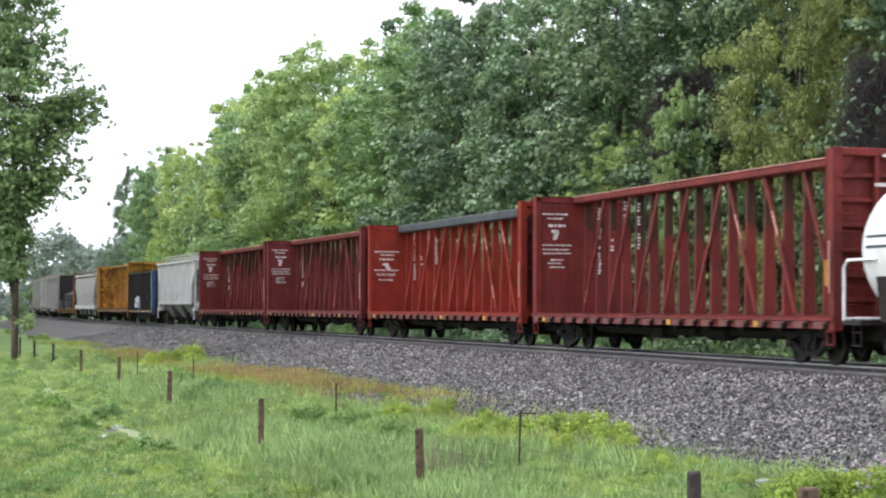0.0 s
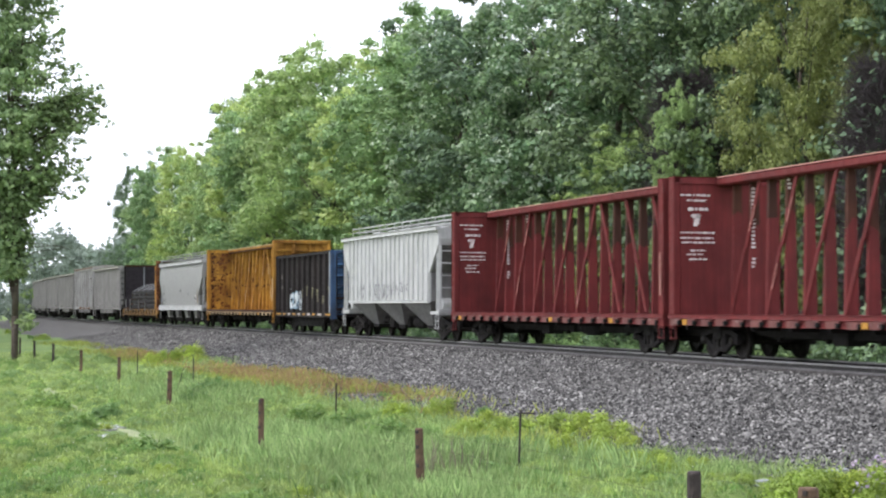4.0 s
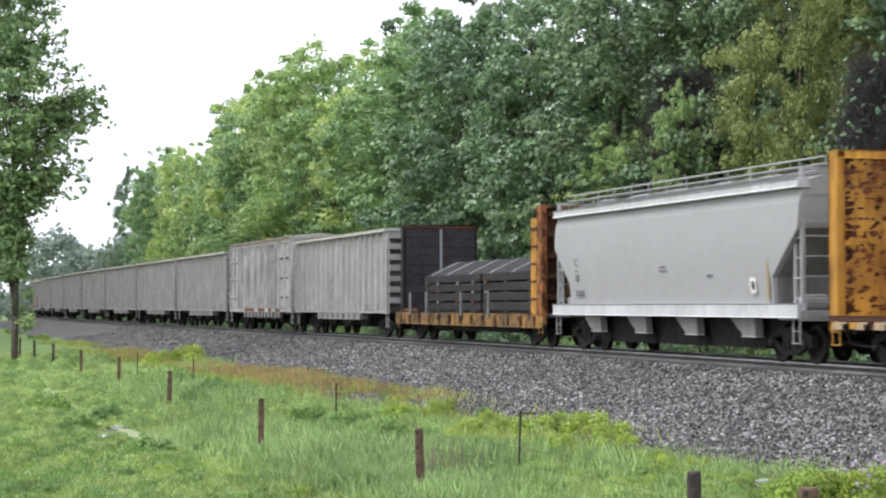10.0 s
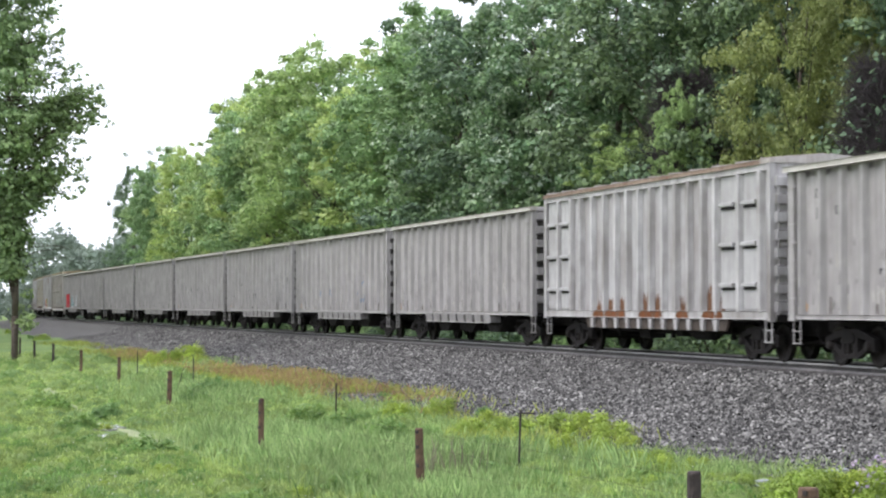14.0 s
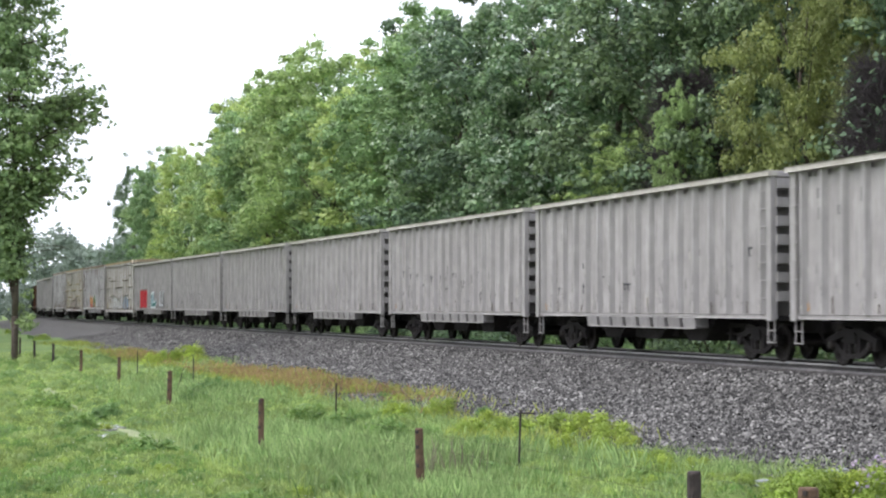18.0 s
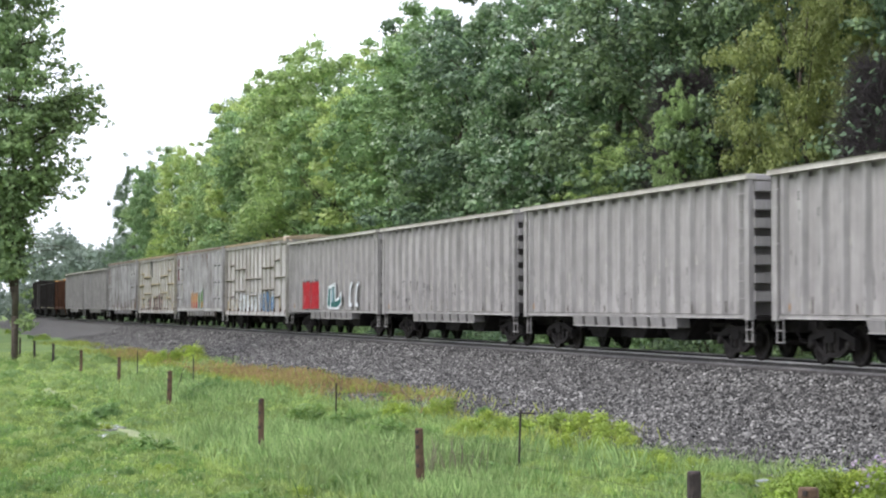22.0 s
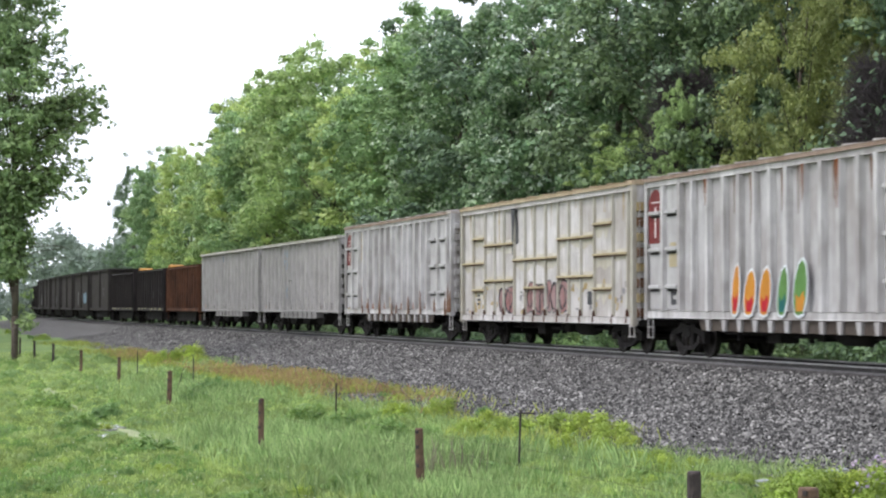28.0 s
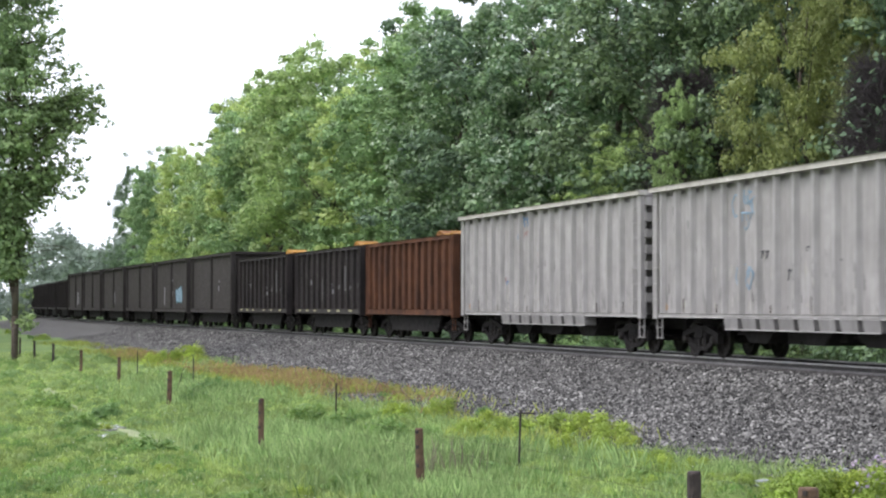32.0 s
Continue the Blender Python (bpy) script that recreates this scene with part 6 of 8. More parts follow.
        for y in (-1, 1):
            part("corner_post", Form().box(e * (h - 0.16), e * (h + 0.02), y * 1.46, y * 1.57, low - 0.05, top, 0.02), post, p)
        add_ladder(p, e * (h + 0.1), -1.2, low + 0.1, top - 0.3, 0.42, mat, 9, "y")
    part("centre_sill", Form().box(-h, h, -0.3, 0.3, 0.6, low + 0.1, 0.03), SOOT, car)
    part("underframe", Form().box(-h, h, -1.4, 1.4, low - 0.06, low + 0.12), SOOT, car)
    if sheet:
        for y in (-1, 1):
            part("lower_sill", Form().prism([(-4.6, low), (5.6, low), (5.4, low - 0.3), (-4.4, low - 0.3)], "y", y * 1.44, y * 1.5), SKIRT, car, "rust-stained lower sill")
        foot = Form().prism([(-0.12, low - 0.02), (0.12, low - 0.02), (0.09, low - 0.3), (-0.06, low - 0.3)], "y", -1.575, -1.505).mesh("post_foot", sheet)
        for x in bays:
            if -4.5 < x < 5.2:
                part("post_foot", foot, sheet, car, "worn foot of a side post", at=(x, 0, 0))
    add_steps(car, h, mat)
    add_trucks(car, h - 1.75)
    add_couplers(car, h, L / 2)
    return car, h


def tag_letters(car, name, x0, x1, z0, z1, count, fill, edge, y, seed, label, fat=1.0):
    """Swelling spray-painted letters that lean into each other: rounded bodies in an outline, a stroke cut into each."""
    q = random.Random(seed)
    w = (x1 - x0) / count
    for k in range(count):
        c, m, lean = x0 + w * (k + 0.5), (z0 + z1) / 2 + q.uniform(-0.06, 0.06), q.uniform(-0.15, 0.15)
        power, a, b, e = q.uniform(0.45, 0.75), q.uniform(0, 6.28), q.uniform(0, 6.28), q.uniform(0.85, 1.1)
        for grow, mat, yy in ((0.05, edge, y), (0.0, fill, y - 0.004)):
            poly = []
            for j in range(22):
                u = 2 * math.pi * j / 22
                cu, su = math.cos(u), math.sin(u)
                wob = 1 + 0.1 * math.sin(3 * u + a) + 0.07 * math.sin(5 * u + b)
                vv = math.copysign(abs(su) ** power, su) * (z1 - z0) / 2 * wob * e
                uu = math.copysign(abs(cu) ** power, cu) * w * 0.5 * fat * wob
                poly.append((c + uu + lean * vv + cu * grow, m + vv + su * grow))
            part(name, Form().prism(poly, "y", yy - 0.002, yy + 0.002), mat, car, label)
        s = q.uniform(-0.12, 0.12) * w
        f = Form().prism([(c + s - 0.035, m - 0.3), (c + s + 0.045, m - 0.34), (c + s + 0.02 + lean * 0.4, m + 0.2), (c + s - 0.03 + lean * 0.4, m + 0.24)], "y", y - 0.009, y - 0.006)
        part(name, f, edge, car, "stroke cut into a graffiti letter")


def shape(car, name, poly, mat, y, label, thick=0.002):
    """One flat painted form on the side, by its outline (x, z)."""
    return part(name, Form().prism(poly, "y", y - thick, y + thick), mat, car, label)


def leaf_letter(car, name, x, z0, z1, wide, lean, fill, low, edge, y, label):
    """A pointed oval letter with an outline and a darker foot."""
    for grow, mat, yy in ((0.06, edge, y), (0.0, fill, y - 0.004)):
        up = [(0.0, -0.5), (0.3, -0.46), (0.5, -0.2), (0.5, 0.15), (0.34, 0.4), (0.1, 0.52), (-0.2, 0.42), (-0.42, 0.15), (-0.46, -0.2), (-0.3, -0.45)]
        shape(car, name, [(x + u * (wide + grow * 2) + v * lean, (z0 + z1) / 2 + v * (z1 - z0 + grow * 2)) for u, v in up], mat, yy, label)
    foot = [(-0.2, -0.42), (0.3, -0.42), (0.42, -0.2), (0.25, -0.05), (0.0, -0.2), (-0.3, -0.1)]
    shape(car, name, [(x + u * wide + v * lean, (z0 + z1) / 2 + v * (z1 - z0)) for u, v in foot], low, y - 0.008, "shaded foot of a graffiti letter")


def arch_tag(car, x0, x1, z0, z1, y):
    """A faded red tag with a round head, pale bars across it."""
    c, w = (x0 + x1) / 2, (x1 - x0) / 2
    shape(car, "red_tag", [(x0, z0), (x1, z0)] + [(c + w * math.cos(k * math.pi / 10), z1 - w + w * math.sin(k * math.pi / 10)) for k in range(11)], RED_DULL, y, "faded red tag with a rounded head")
    m = (z0 + z1) / 2
    bars(car, "red_tag", [(c - 0.04, c + 0.04, z0 + 0.15, m + 0.25), (c - w * 0.7, c + w * 0.8, m, m + 0.07), (c - w * 0.5, c + w * 0.6, m + 0.36, m + 0.39)], MARK, y=y - 0.004, label="pale bar across the tag", thick=0.002)


def loops(car, name, spots, mat, y, seed, label):
    """Looping thin spray lines: (x, z, size) each, one closed wavering stroke."""
    q = random.Random(seed)
    for x, z, size in spots:
        f, a, b = Form(), q.uniform(0, 6.28), q.uniform(0.6, 1.0)
        pts = [(x + math.cos(u) * size * b * (1 + 0.3 * math.sin(2 * u + a)), y, z + math.sin(u) * size * (1 + 0.25 * math.sin(3 * u + a))) for u in [k * 0.5236 for k in range(13)]]
        for p0, p1 in zip(pts, pts[1:]):
            f.tube(p0, p1, 0.02, n=4)
        tagged(part(name, f, mat, car, label), kind="stuff")


def eave_runs(car, xs, z, y, seed, mat):
    """Thin rust runs that taper down from the eave."""
    q = random.Random(seed)
    for x in xs:
        n, w = q.uniform(0.25, 1.3), q.uniform(0.03, 0.08)
        shape(car, "rust_run", [(x - w, z), (x + w, z), (x + w * 0.6, z - n * 0.5), (x + 0.012, z - n), (x - 0.012, z - n * 0.95), (x - w * 0.5, z - n * 0.4)], mat, y, "thin rust run below the eave")


# -- bulkhead flat car with its load
def build_bulkhead_flat(L):
    h = L / 2 - 0.5
    car = start_car("bulkhead_flat_car", "worn yellow bulkhead flat car loaded with dark timber", "flat car", L)
    part("deck", Form().box(-h, h, -1.4, 1.4, 0.96, 1.08), TIE, car, "dark plank deck")
    for y in (-1, 1):
        part("side_sill", Form().box(-h, h, y * 1.4, y * 1.52, 0.62, 1.08, 0.02), YELLOW_WORN, car, "yellow paint worn to bare steel")
    part("centre_sill", Form().box(-h, h, -0.35, 0.35, 0.5, 0.96, 0.04), SOOT, car)
    part("underframe", Form().prism([(-h + 0.4, 0.96), (h - 0.4, 0.96), (h - 4.4, 0.42), (-h + 4.4, 0.42)], "y", -1.0, 1.0), SOOT, car)
    pocket = Form().box(-0.09, 0.09, -1.6, -1.525, 0.68, 1.0, 0.015).mesh("stake_pocket", YELLOW_WORN)
    for k in range(13):
        part("stake_pocket", pocket, YELLOW_WORN, car, at=(-h + 0.8 + k * (2 * h - 1.6) / 12, 0, 0))
    for e, m, o in ((1, YELLOW_WORN, 0.5), (-1, SOOT, 1.2)):
        b = part("bulkhead", Form().box(e * (h - o), e * (h - o + 0.08), -1.42, 1.42, 1.08, 4.42), SOOT if e < 0 else RUSTY, car, "tall end bulkhead")
        for y in (-1.42, -0.5, 0.5, 1.42):
            part("post", Form().box(e * (h - o + 0.06), e * (h - o + 0.42), y - 0.1, y + 0.1, 1.08, 4.5, 0.03), m, b)
            if e > 0:
                part("gusset", Form().prism([(h - 0.5, 1.08), (h - 0.95, 1.08), (h - 0.5, 2.0)], "y", y - 0.03, y + 0.03), m, b)
        if e > 0:
            for y in (-1, 1):
                g = part("side_plate", Form().box(h - 1.15, h - 0.52, y * 1.42, y * 1.5, 1.08, 4.12, 0.02), YELLOW, b, "yellow side plate of the bulkhead")
                for k in range(5):
                    z = 1.5 + k * 0.56
                    part("slot", Form().box(h - 1.18, h - 0.58, y * 1.49, y * 1.507, z, z + 0.07, 0.02), RUST_SHADE_BROWN, g, "dark rusted slot")
                part("wide_post", Form().box(h - 0.5, h + 0.02, y * 1.42, y * 1.53, 1.0, 4.5, 0.025), YELLOW_RUST, b, "rust-streaked yellow corner post")
        for k in range(5):
            z = 1.6 + k * 0.65
            part("cross_rib", Form().box(e * (h - o + 0.1), e * (h - o + 0.36), -1.4, 1.4, z - 0.08, z + 0.08, 0.02), m if e < 0 else RUSTY, b)
        part("top_rail", Form().box(e * (h - o - 0.05), e * (h - o + 0.42), -1.46, 1.46, 4.4, 4.52, 0.02), RUSTY if e < 0 else m, b)
        if e < 0:
            part("centre_strip", Form().box(-(h - o - 0.075), -(h - o - 0.045), -0.045, 0.045, 2.0, 4.38), STRAP, b, "pale worn strip")
            for j in range(9):
                z = 1.12 + j * 0.365
                part("plank", Form().box(-(h - o - 0.04), -(h - o), -1.41 + 0.01 * (j % 2), 1.41, z, z + 0.352, 0.008), PLANK, b)
    # stacked timber in bundles
    rnd = random.Random(6)
    load = part("timber_load", Form().box(-h + 3.6, h - 1.5, -1.2, 1.2, 1.1, 1.14), TIMBER, car, "bundles of dark tarred timber")
    for layer in range(4):
        z = 1.12 + layer * 0.34
        for x0, x1 in ((-h + 3.4 + rnd.uniform(-0.15, 0.15), 1.55), (1.75, h - 1.25 + rnd.uniform(-0.1, 0.1))):
            for j in range(6):
                y = -1.26 + j * 0.42
                part("timber", Form().box(x0 + rnd.uniform(-0.06, 0.06), x1 + rnd.uniform(-0.06, 0.06), y + 0.01, y + 0.405, z + 0.045, z + 0.325 + rnd.uniform(-0.012, 0.012), 0.015), TIMBER, load)
        for x in (-h + 3.9, -h + 5.4, -1.0, 0.9, 2.4, 4.4, h - 2.0):
            part("spacer", Form().box(x - 0.06, x + 0.06, -1.31, 1.3, z - 0.02, z + 0.04), TIE, load)
            if x < 2.5:
                part("spacer_end", Form().box(x - 0.13 + rnd.uniform(-0.04, 0.04), x + 0.06 + rnd.uniform(-0.05, 0.05), -1.35, -1.29, z - 0.05, z + 0.05, 0.02), rnd.choice((DARK_BAY, RUST_BROWN, SKIRT)), load, "worn end of a spacer")
    part("cover", Form().prism([(-1.22, 2.46), (1.22, 2.46), (1.1, 2.54), (0.15, 2.98), (-0.15, 2.98), (-1.1, 2.54)], "x", -h + 3.5, h - 1.25), TIMBER, load, "black cover over the load")
    for x in (-h + 4.2, -2.6, 0.2, 2.6, 5.0):
        part("strap", Form().prism([(-1.24, 2.47), (-1.1, 2.56), (-0.15, 3.0), (0.15, 3.0), (1.1, 2.56), (1.1, 2.54), (0.15, 2.975), (-0.15, 2.975), (-1.1, 2.53), (-1.22, 2.45)], "x", x - 0.06, x + 0.06), STRAP, load, "pale tie-down strap")
    for x in (-h + 2.3, -h + 4.6, 0.2, 3.4):
        part("stake", Form().box(x - 0.045, x + 0.045, -1.6, -1.525, 0.95, 1.85, 0.012), DARK_BAY, car, "worn grey side stake")
    part("loose_plank", Form().box(-h + 0.6, -h + 3.1, -1.5, -1.43, 1.085, 1.22, 0.02), RUSTY, car)
    add_steps(car, h, YELLOW_WORN)
    add_trucks(car, h - 2.0)
    add_couplers(car, h, L / 2)
    return car, h


# -- tank car
def build_tank(L):
    h = L / 2 - 0.5
    car = start_car("tank_car", "white tank car with dark stripes", "tank car", L)
    e, r, mid = h - 0.08, 1.6, 2.5
    head = [(0.0, 0.02), (0.02, 0.4), (0.07, 0.8), (0.16, 1.12), (0.3, 1.38), (0.46, 1.53), (0.62, r)]
    rings = [(-e + a, b) for a, b in head] + [(e - a, b) for a, b in reversed(head)]
    part("barrel", Form().lathe(rings, "x", 48, (0, 0, mid)), WHITE, car, smooth=True)
    for z in (mid + 0.28, mid + 0.06):
        y = math.sqrt(r * r - (z - mid) ** 2)
        f = Form().prism([(-y - 0.006, z - 0.03), (-y + 0.02, z - 0.03), (-y + 0.02, z + 0.03), (-y - 0.006, z + 0.03)], "x", -e + 0.75, e - 0.75)
        part("stripe", f, CHORD, car, "thin dark stripe")
    # the stripes run round the head as thin bands
    for z in (0.28, 0.06):
        f = Form()
        prev = None
        for k in range(25):
            y = -1.5 + 3.0 * k / 24
            q = math.hypot(y, z)
            xx = np.interp(q, [b for _, b in head], [-e + a for a, _ in head]) - 0.012
            p = (float(xx), y, mid + z)
            if prev:
                f.tube(prev, p, 0.035, n=4)
            prev = p
        part("stripe", f, CHORD, car, "thin dark stripe")
    for x in (-1, 1):
        s = part("saddle", Form().prism([(-1.4, 0.98), (1.4, 0.98), (1.5, 1.98), (0.9, 1.2), (0, 1.0), (-0.9, 1.2), (-1.5, 1.98)], "x", x * (e - 1.6), x * (e - 1.0)), BLACK, car)
        part("end_platform", Form().box(x * (e - 0.6), x * (h + 0.15), -1.65, 1.65, 0.92, 1.02, 0.02), BLACK, car)
        rail = Form()
        for y in (-1.62, 1.62):
            rail.tube((x * (h + 0.12), y, 1.0), (x * (h + 0.12), y, 2.15), 0.035, n=7)
            rail.tube((x * (h + 0.12), y, 2.15), (x * (h - 0.05), y, 2.3), 0.035, n=7)
            rail.tube((x * (h - 0.05), y, 2.3), (x * (h - 1.3), y, 2.3), 0.035, n=7)
        rail.tube((x * (h + 0.12), -1.62, 1.05), (x * (h + 0.12), 1.62, 1.05), 0.035, n=7)
        part("handrail", rail, WHITE, car, "white tubular handrail")
    part("stub_sill", Form().box(-h, -e + 1.8, -0.3, 0.3, 0.62, 0.98, 0.03).box(e - 1.8, h, -0.3, 0.3, 0.62, 0.98, 0.03), BLACK, car)
    part("dome", Form().lathe([(3.95, 0.5), (4.3, 0.5), (4.37, 0.42)], "z", 20), WHITE, car)
    add_steps(car, h, BLACK)
    add_trucks(car, h - 1.75)
    add_couplers(car, h, L / 2)
    return car


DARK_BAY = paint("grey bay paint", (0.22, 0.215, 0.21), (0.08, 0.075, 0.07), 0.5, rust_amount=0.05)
YELLOW_WORN = paint("worn yellow paint", (0.36, 0.19, 0.05), (0.06, 0.05, 0.042), 0.9, (0.04, 0.025, 0.018), 0.85)

YELLOW_RUST = paint("rust-streaked yellow paint", (0.4, 0.17, 0.055), (0.2, 0.075, 0.035), 1.0, (0.09, 0.035, 0.018), 0.95)
SPRAY_LEAF = paint("leaf green spray paint", (0.085, 0.2, 0.05), (0.1, 0.15, 0.06), 0.4, rust_amount=0.0)
CREAM_RUST = paint("orange primer", (0.4, 0.22, 0.09), (0.3, 0.19, 0.11), 0.5, rust_amount=0.05)
GREY_CREAM = paint("grey cream paint", (0.4, 0.385, 0.35), (0.2, 0.16, 0.12), 0.5, (0.2, 0.1, 0.05), 0.2)
PALE_CREAM = paint("pale cream filler", (0.72, 0.6, 0.48), (0.5, 0.36, 0.26), 0.3, rust_amount=0.05)
CREAM_POST = paint("yellowed cream paint", (0.45, 0.435, 0.38), (0.26, 0.21, 0.14), 0.5, (0.2, 0.1, 0.05), 0.25)
CREAM_WASH = paint("pale yellow wash", (0.5, 0.475, 0.4), (0.3, 0.25, 0.18), 0.5, rust_amount=0.05)
CREAM_STAIN = paint("yellow-brown stain", (0.38, 0.3, 0.15), (0.25, 0.17, 0.08), 0.6, rust_amount=0.1)
CHALK = paint("pale yellow chalk", (0.42, 0.4, 0.22), (0.2, 0.19, 0.15), 0.6, rust_amount=0.0)

# ---- the train: each car and the place of its front joint at the clip's start ----
TRAIN = []


def couple(car, front, rear):
    TRAIN.append((car, (front + rear) / 2))
    return car


def again(car, front, rear, label=""):
    c = copy_thing(car, Matrix.Identity(4))
    return couple(tagged(c, label), front, rear)


couple(build_tank(17.0), -12.98, 4.02)
c, h = build_centrebeam(21.7, RED, RED, "red centre-beam lumber car, empty, with worn paint", BEAM_TEXT, faded=RED_FADED_LIT, rise=0.07, bare=True, worn=0.25)
bars(c, "lettering", [(h - 0.44, h - 0.30, 1.75, 2.35)], AMBER, y=-1.527, label="yellow reflective strip")
bars(c, "sign_plate", [(-0.35, 0.25, 4.6, 4.67), (-0.55, 0.1, 3.95, 4.03)], MARK, x=h + 0.012, label="white sign bars")
couple(c, 3.75, 25.45)
c, h = build_centrebeam(21.3, RED_BRIGHT, CHORD, "bright red centre-beam lumber car, empty, with a dark grey top chord", LOW_TEXT, True, RED_FADED_LIT, seed=2, worn=0.85)
couple(c, 25.5, 46.8)
c, h = build_centrebeam(21.0, RED_DULL, RED_DULL, "dull red centre-beam lumber car, empty", BEAM_TEXT, faded=RED_FADED_LIT, seed=3, bare=True, columns=2, worn=0.15)
couple(c, 46.8, 67.8)
again(c, 67.45, 87.65)
c, h, b = build_covered_hopper(17.3, PALE, False, "pale grey covered hopper car with ribbed sides and a roof walkway")
rn = random.Random(12)
bars(c, "faded_graffiti", [(x, x + rn.uniform(0.03, 0.1), z, z + rn.uniform(0.08, 0.36), rn.uniform(-0.2, 0.2)) for x, z in [(rn.choice((-4.7, -3.6, -1.7, -1.0, 0.6, 1.4, 2.2)) + rn.uniform(-0.2, 0.9), rn.uniform(1.65, 2.05)) for _ in range(40)]], GREY_LETTER, y=-1.503, label="faded grey graffiti on the side")
loops(c, "faded_graffiti", [(-1.7, 1.95, 0.22), (-1.25, 1.9, 0.3), (-0.6, 1.95, 0.26), (0.0, 1.9, 0.3), (0.6, 2.0, 0.22), (2.2, 2.05, 0.18), (2.6, 2.0, 0.22), (3.2, 2.05, 0.16), (-3.9, 1.9, 0.2)], GREY_LETTER, -1.503, 12, "faded grey looping graffiti line")
bars(c, "lettering", [(-b + 0.35, -b + 0.75, 2.9, 3.1), (-b + 0.35, -b + 0.8, 2.5, 2.62), (-b + 0.35, -b + 0.7, 2.0, 2.1)], COOL, y=-1.504)
couple(c, 88.1, 105.4)
c, h = build_gondola(13.0, BLACK, BLACK, 3.86, 0.82, "black gondola car with a blue end and white graffiti", 11, BLUE)
for poly, mat, y in (
        ([(-2.8, 1.15), (-1.95, 1.2), (-1.85, 1.6), (-1.9, 2.0), (-2.2, 1.94), (-2.7, 1.9), (-2.85, 1.5)], SPRAY_SKY, -1.588),
        ([(-2.74, 1.2), (-2.0, 1.25), (-1.95, 1.42), (-2.45, 1.5), (-2.5, 1.78), (-1.98, 1.72), (-2.0, 1.94), (-2.68, 1.86)], SPRAY_WHITE, -1.592),
        ([(-1.9, 1.16), (-0.95, 1.2), (-0.85, 1.7), (-1.0, 2.02), (-1.4, 2.08), (-1.75, 1.95)], SPRAY_SKY, -1.5885),
        ([(-1.8, 1.3), (-1.55, 1.24), (-1.2, 1.6), (-0.98, 1.5), (-0.95, 1.95), (-1.3, 2.0), (-1.7, 1.88)], SPRAY_WHITE, -1.593),
        ([(-1.75, 1.35), (-1.45, 1.5), (-1.5, 1.62), (-1.62, 1.55), (-1.7, 1.7), (-1.8, 1.6)], BLACK, -1.596),
        ([(-1.3, 1.22), (-1.1, 1.24), (-1.02, 1.42), (-1.2, 1.48)], BLACK, -1.596),
        ([(-2.62, 1.52), (-2.5, 1.5), (-2.1, 1.62), (-2.15, 1.7), (-2.55, 1.66)], BLACK, -1.596),
        ([(-2.3, 1.3), (-2.05, 1.34), (-2.1, 1.42), (-2.35, 1.4)], BLACK, -1.596),
        ([(-2.6, 1.78), (-2.45, 1.8), (-2.5, 1.9), (-2.62, 1.88)], BLACK, -1.596)):
    shape(c, "graffiti", poly, mat, y, "white and pale blue graffiti with black strokes")
loops(c, "graffiti", [(-0.5, 1.72, 0.26), (-0.45, 1.4, 0.24)], SPRAY_WHITE, -1.588, 132, "white graffiti loop")
bars(c, "lettering", [(-5.2, -4.55, 2.65, 2.9), (-5.2, -4.55, 2.14, 2.38), (-5.0, -4.8, 1.5, 1.6)], MARK, y=-1.458, label="white lettering patch")
bars(c, "lettering", [(-5.05, -4.75, 2.71, 2.84), (-5.0, -4.65, 2.22, 2.27), (-4.75, -4.6, 2.18, 2.34)], BLACK, y=-1.4665, label="black strokes on a white patch")
shape(c, "scuff", [(-3.7, 1.95), (-3.3, 1.9), (-3.2, 2.2), (-3.5, 2.3)], STRAP, -1.459, "pale scuffed patch")
for x0, x1, z0, z1 in ((-1.75, -1.45, 1.9, 2.4), (-0.7, -0.4, 1.75, 2.15), (0.3, 0.62, 1.8, 2.3), (1.45, 1.75, 1.7, 2.2), (2.3, 2.7, 1.4, 2.1), (4.5, 4.95, 1.85, 2.2), (3.6, 3.85, 1.4, 1.8)):
    bars(c, "chalk_mark", [(x0, x0 + 0.06, z0, z1, 0.05), (x0 + 0.05, x1, z1 - 0.08, z1 - 0.02), (x1 - 0.07, x1, z0 + 0.1, z1 - 0.1, -0.06)], CHALK, y=-1.458, label="pale yellow chalk letter")
bars(c, "reflector", [(-5.99, -4.95, 0.88, 0.96), (-4.33, -3.8, 0.88, 0.96), (-2.11, -1.54, 0.88, 0.96), (0.1, 0.58, 0.88, 0.96), (2.15, 2.62, 0.88, 0.96), (4.78, 5.7, 0.88, 0.96)], AMBER, y=-1.606, label="amber reflector on the sill")
bars(c, "reflector", [(-3.2, -2.7, 0.88, 0.96), (-0.95, -0.5, 0.88, 0.96), (1.1, 1.6, 0.88, 0.96), (3.3, 3.9, 0.88, 0.96)], MARK, y=-1.606, label="white reflector on the sill")
part("bright_post", Form().box(h - 0.42, h - 0.22, -1.63, -1.585, 1.0, 3.8, 0.01), STRAP, c, "pale worn corner post")
couple(c, 105.5, 118.5)
c, h = build_centrebeam(20.45, YELLOW, YELLOW, "weathered yellow centre-beam lumber car, empty, with rust marks", words([(-1.3, -0.4, 3.9, 0.05), (-1.2, -0.6, 3.2, 0.06)], 8), faded=YELLOW_FADED_LIT, seed=4, ink=RUST_BROWN, sill=RUST_SHADE_BROWN, winch=WINCH_YELLOW, worn=0.85)
rn = random.Random(44)
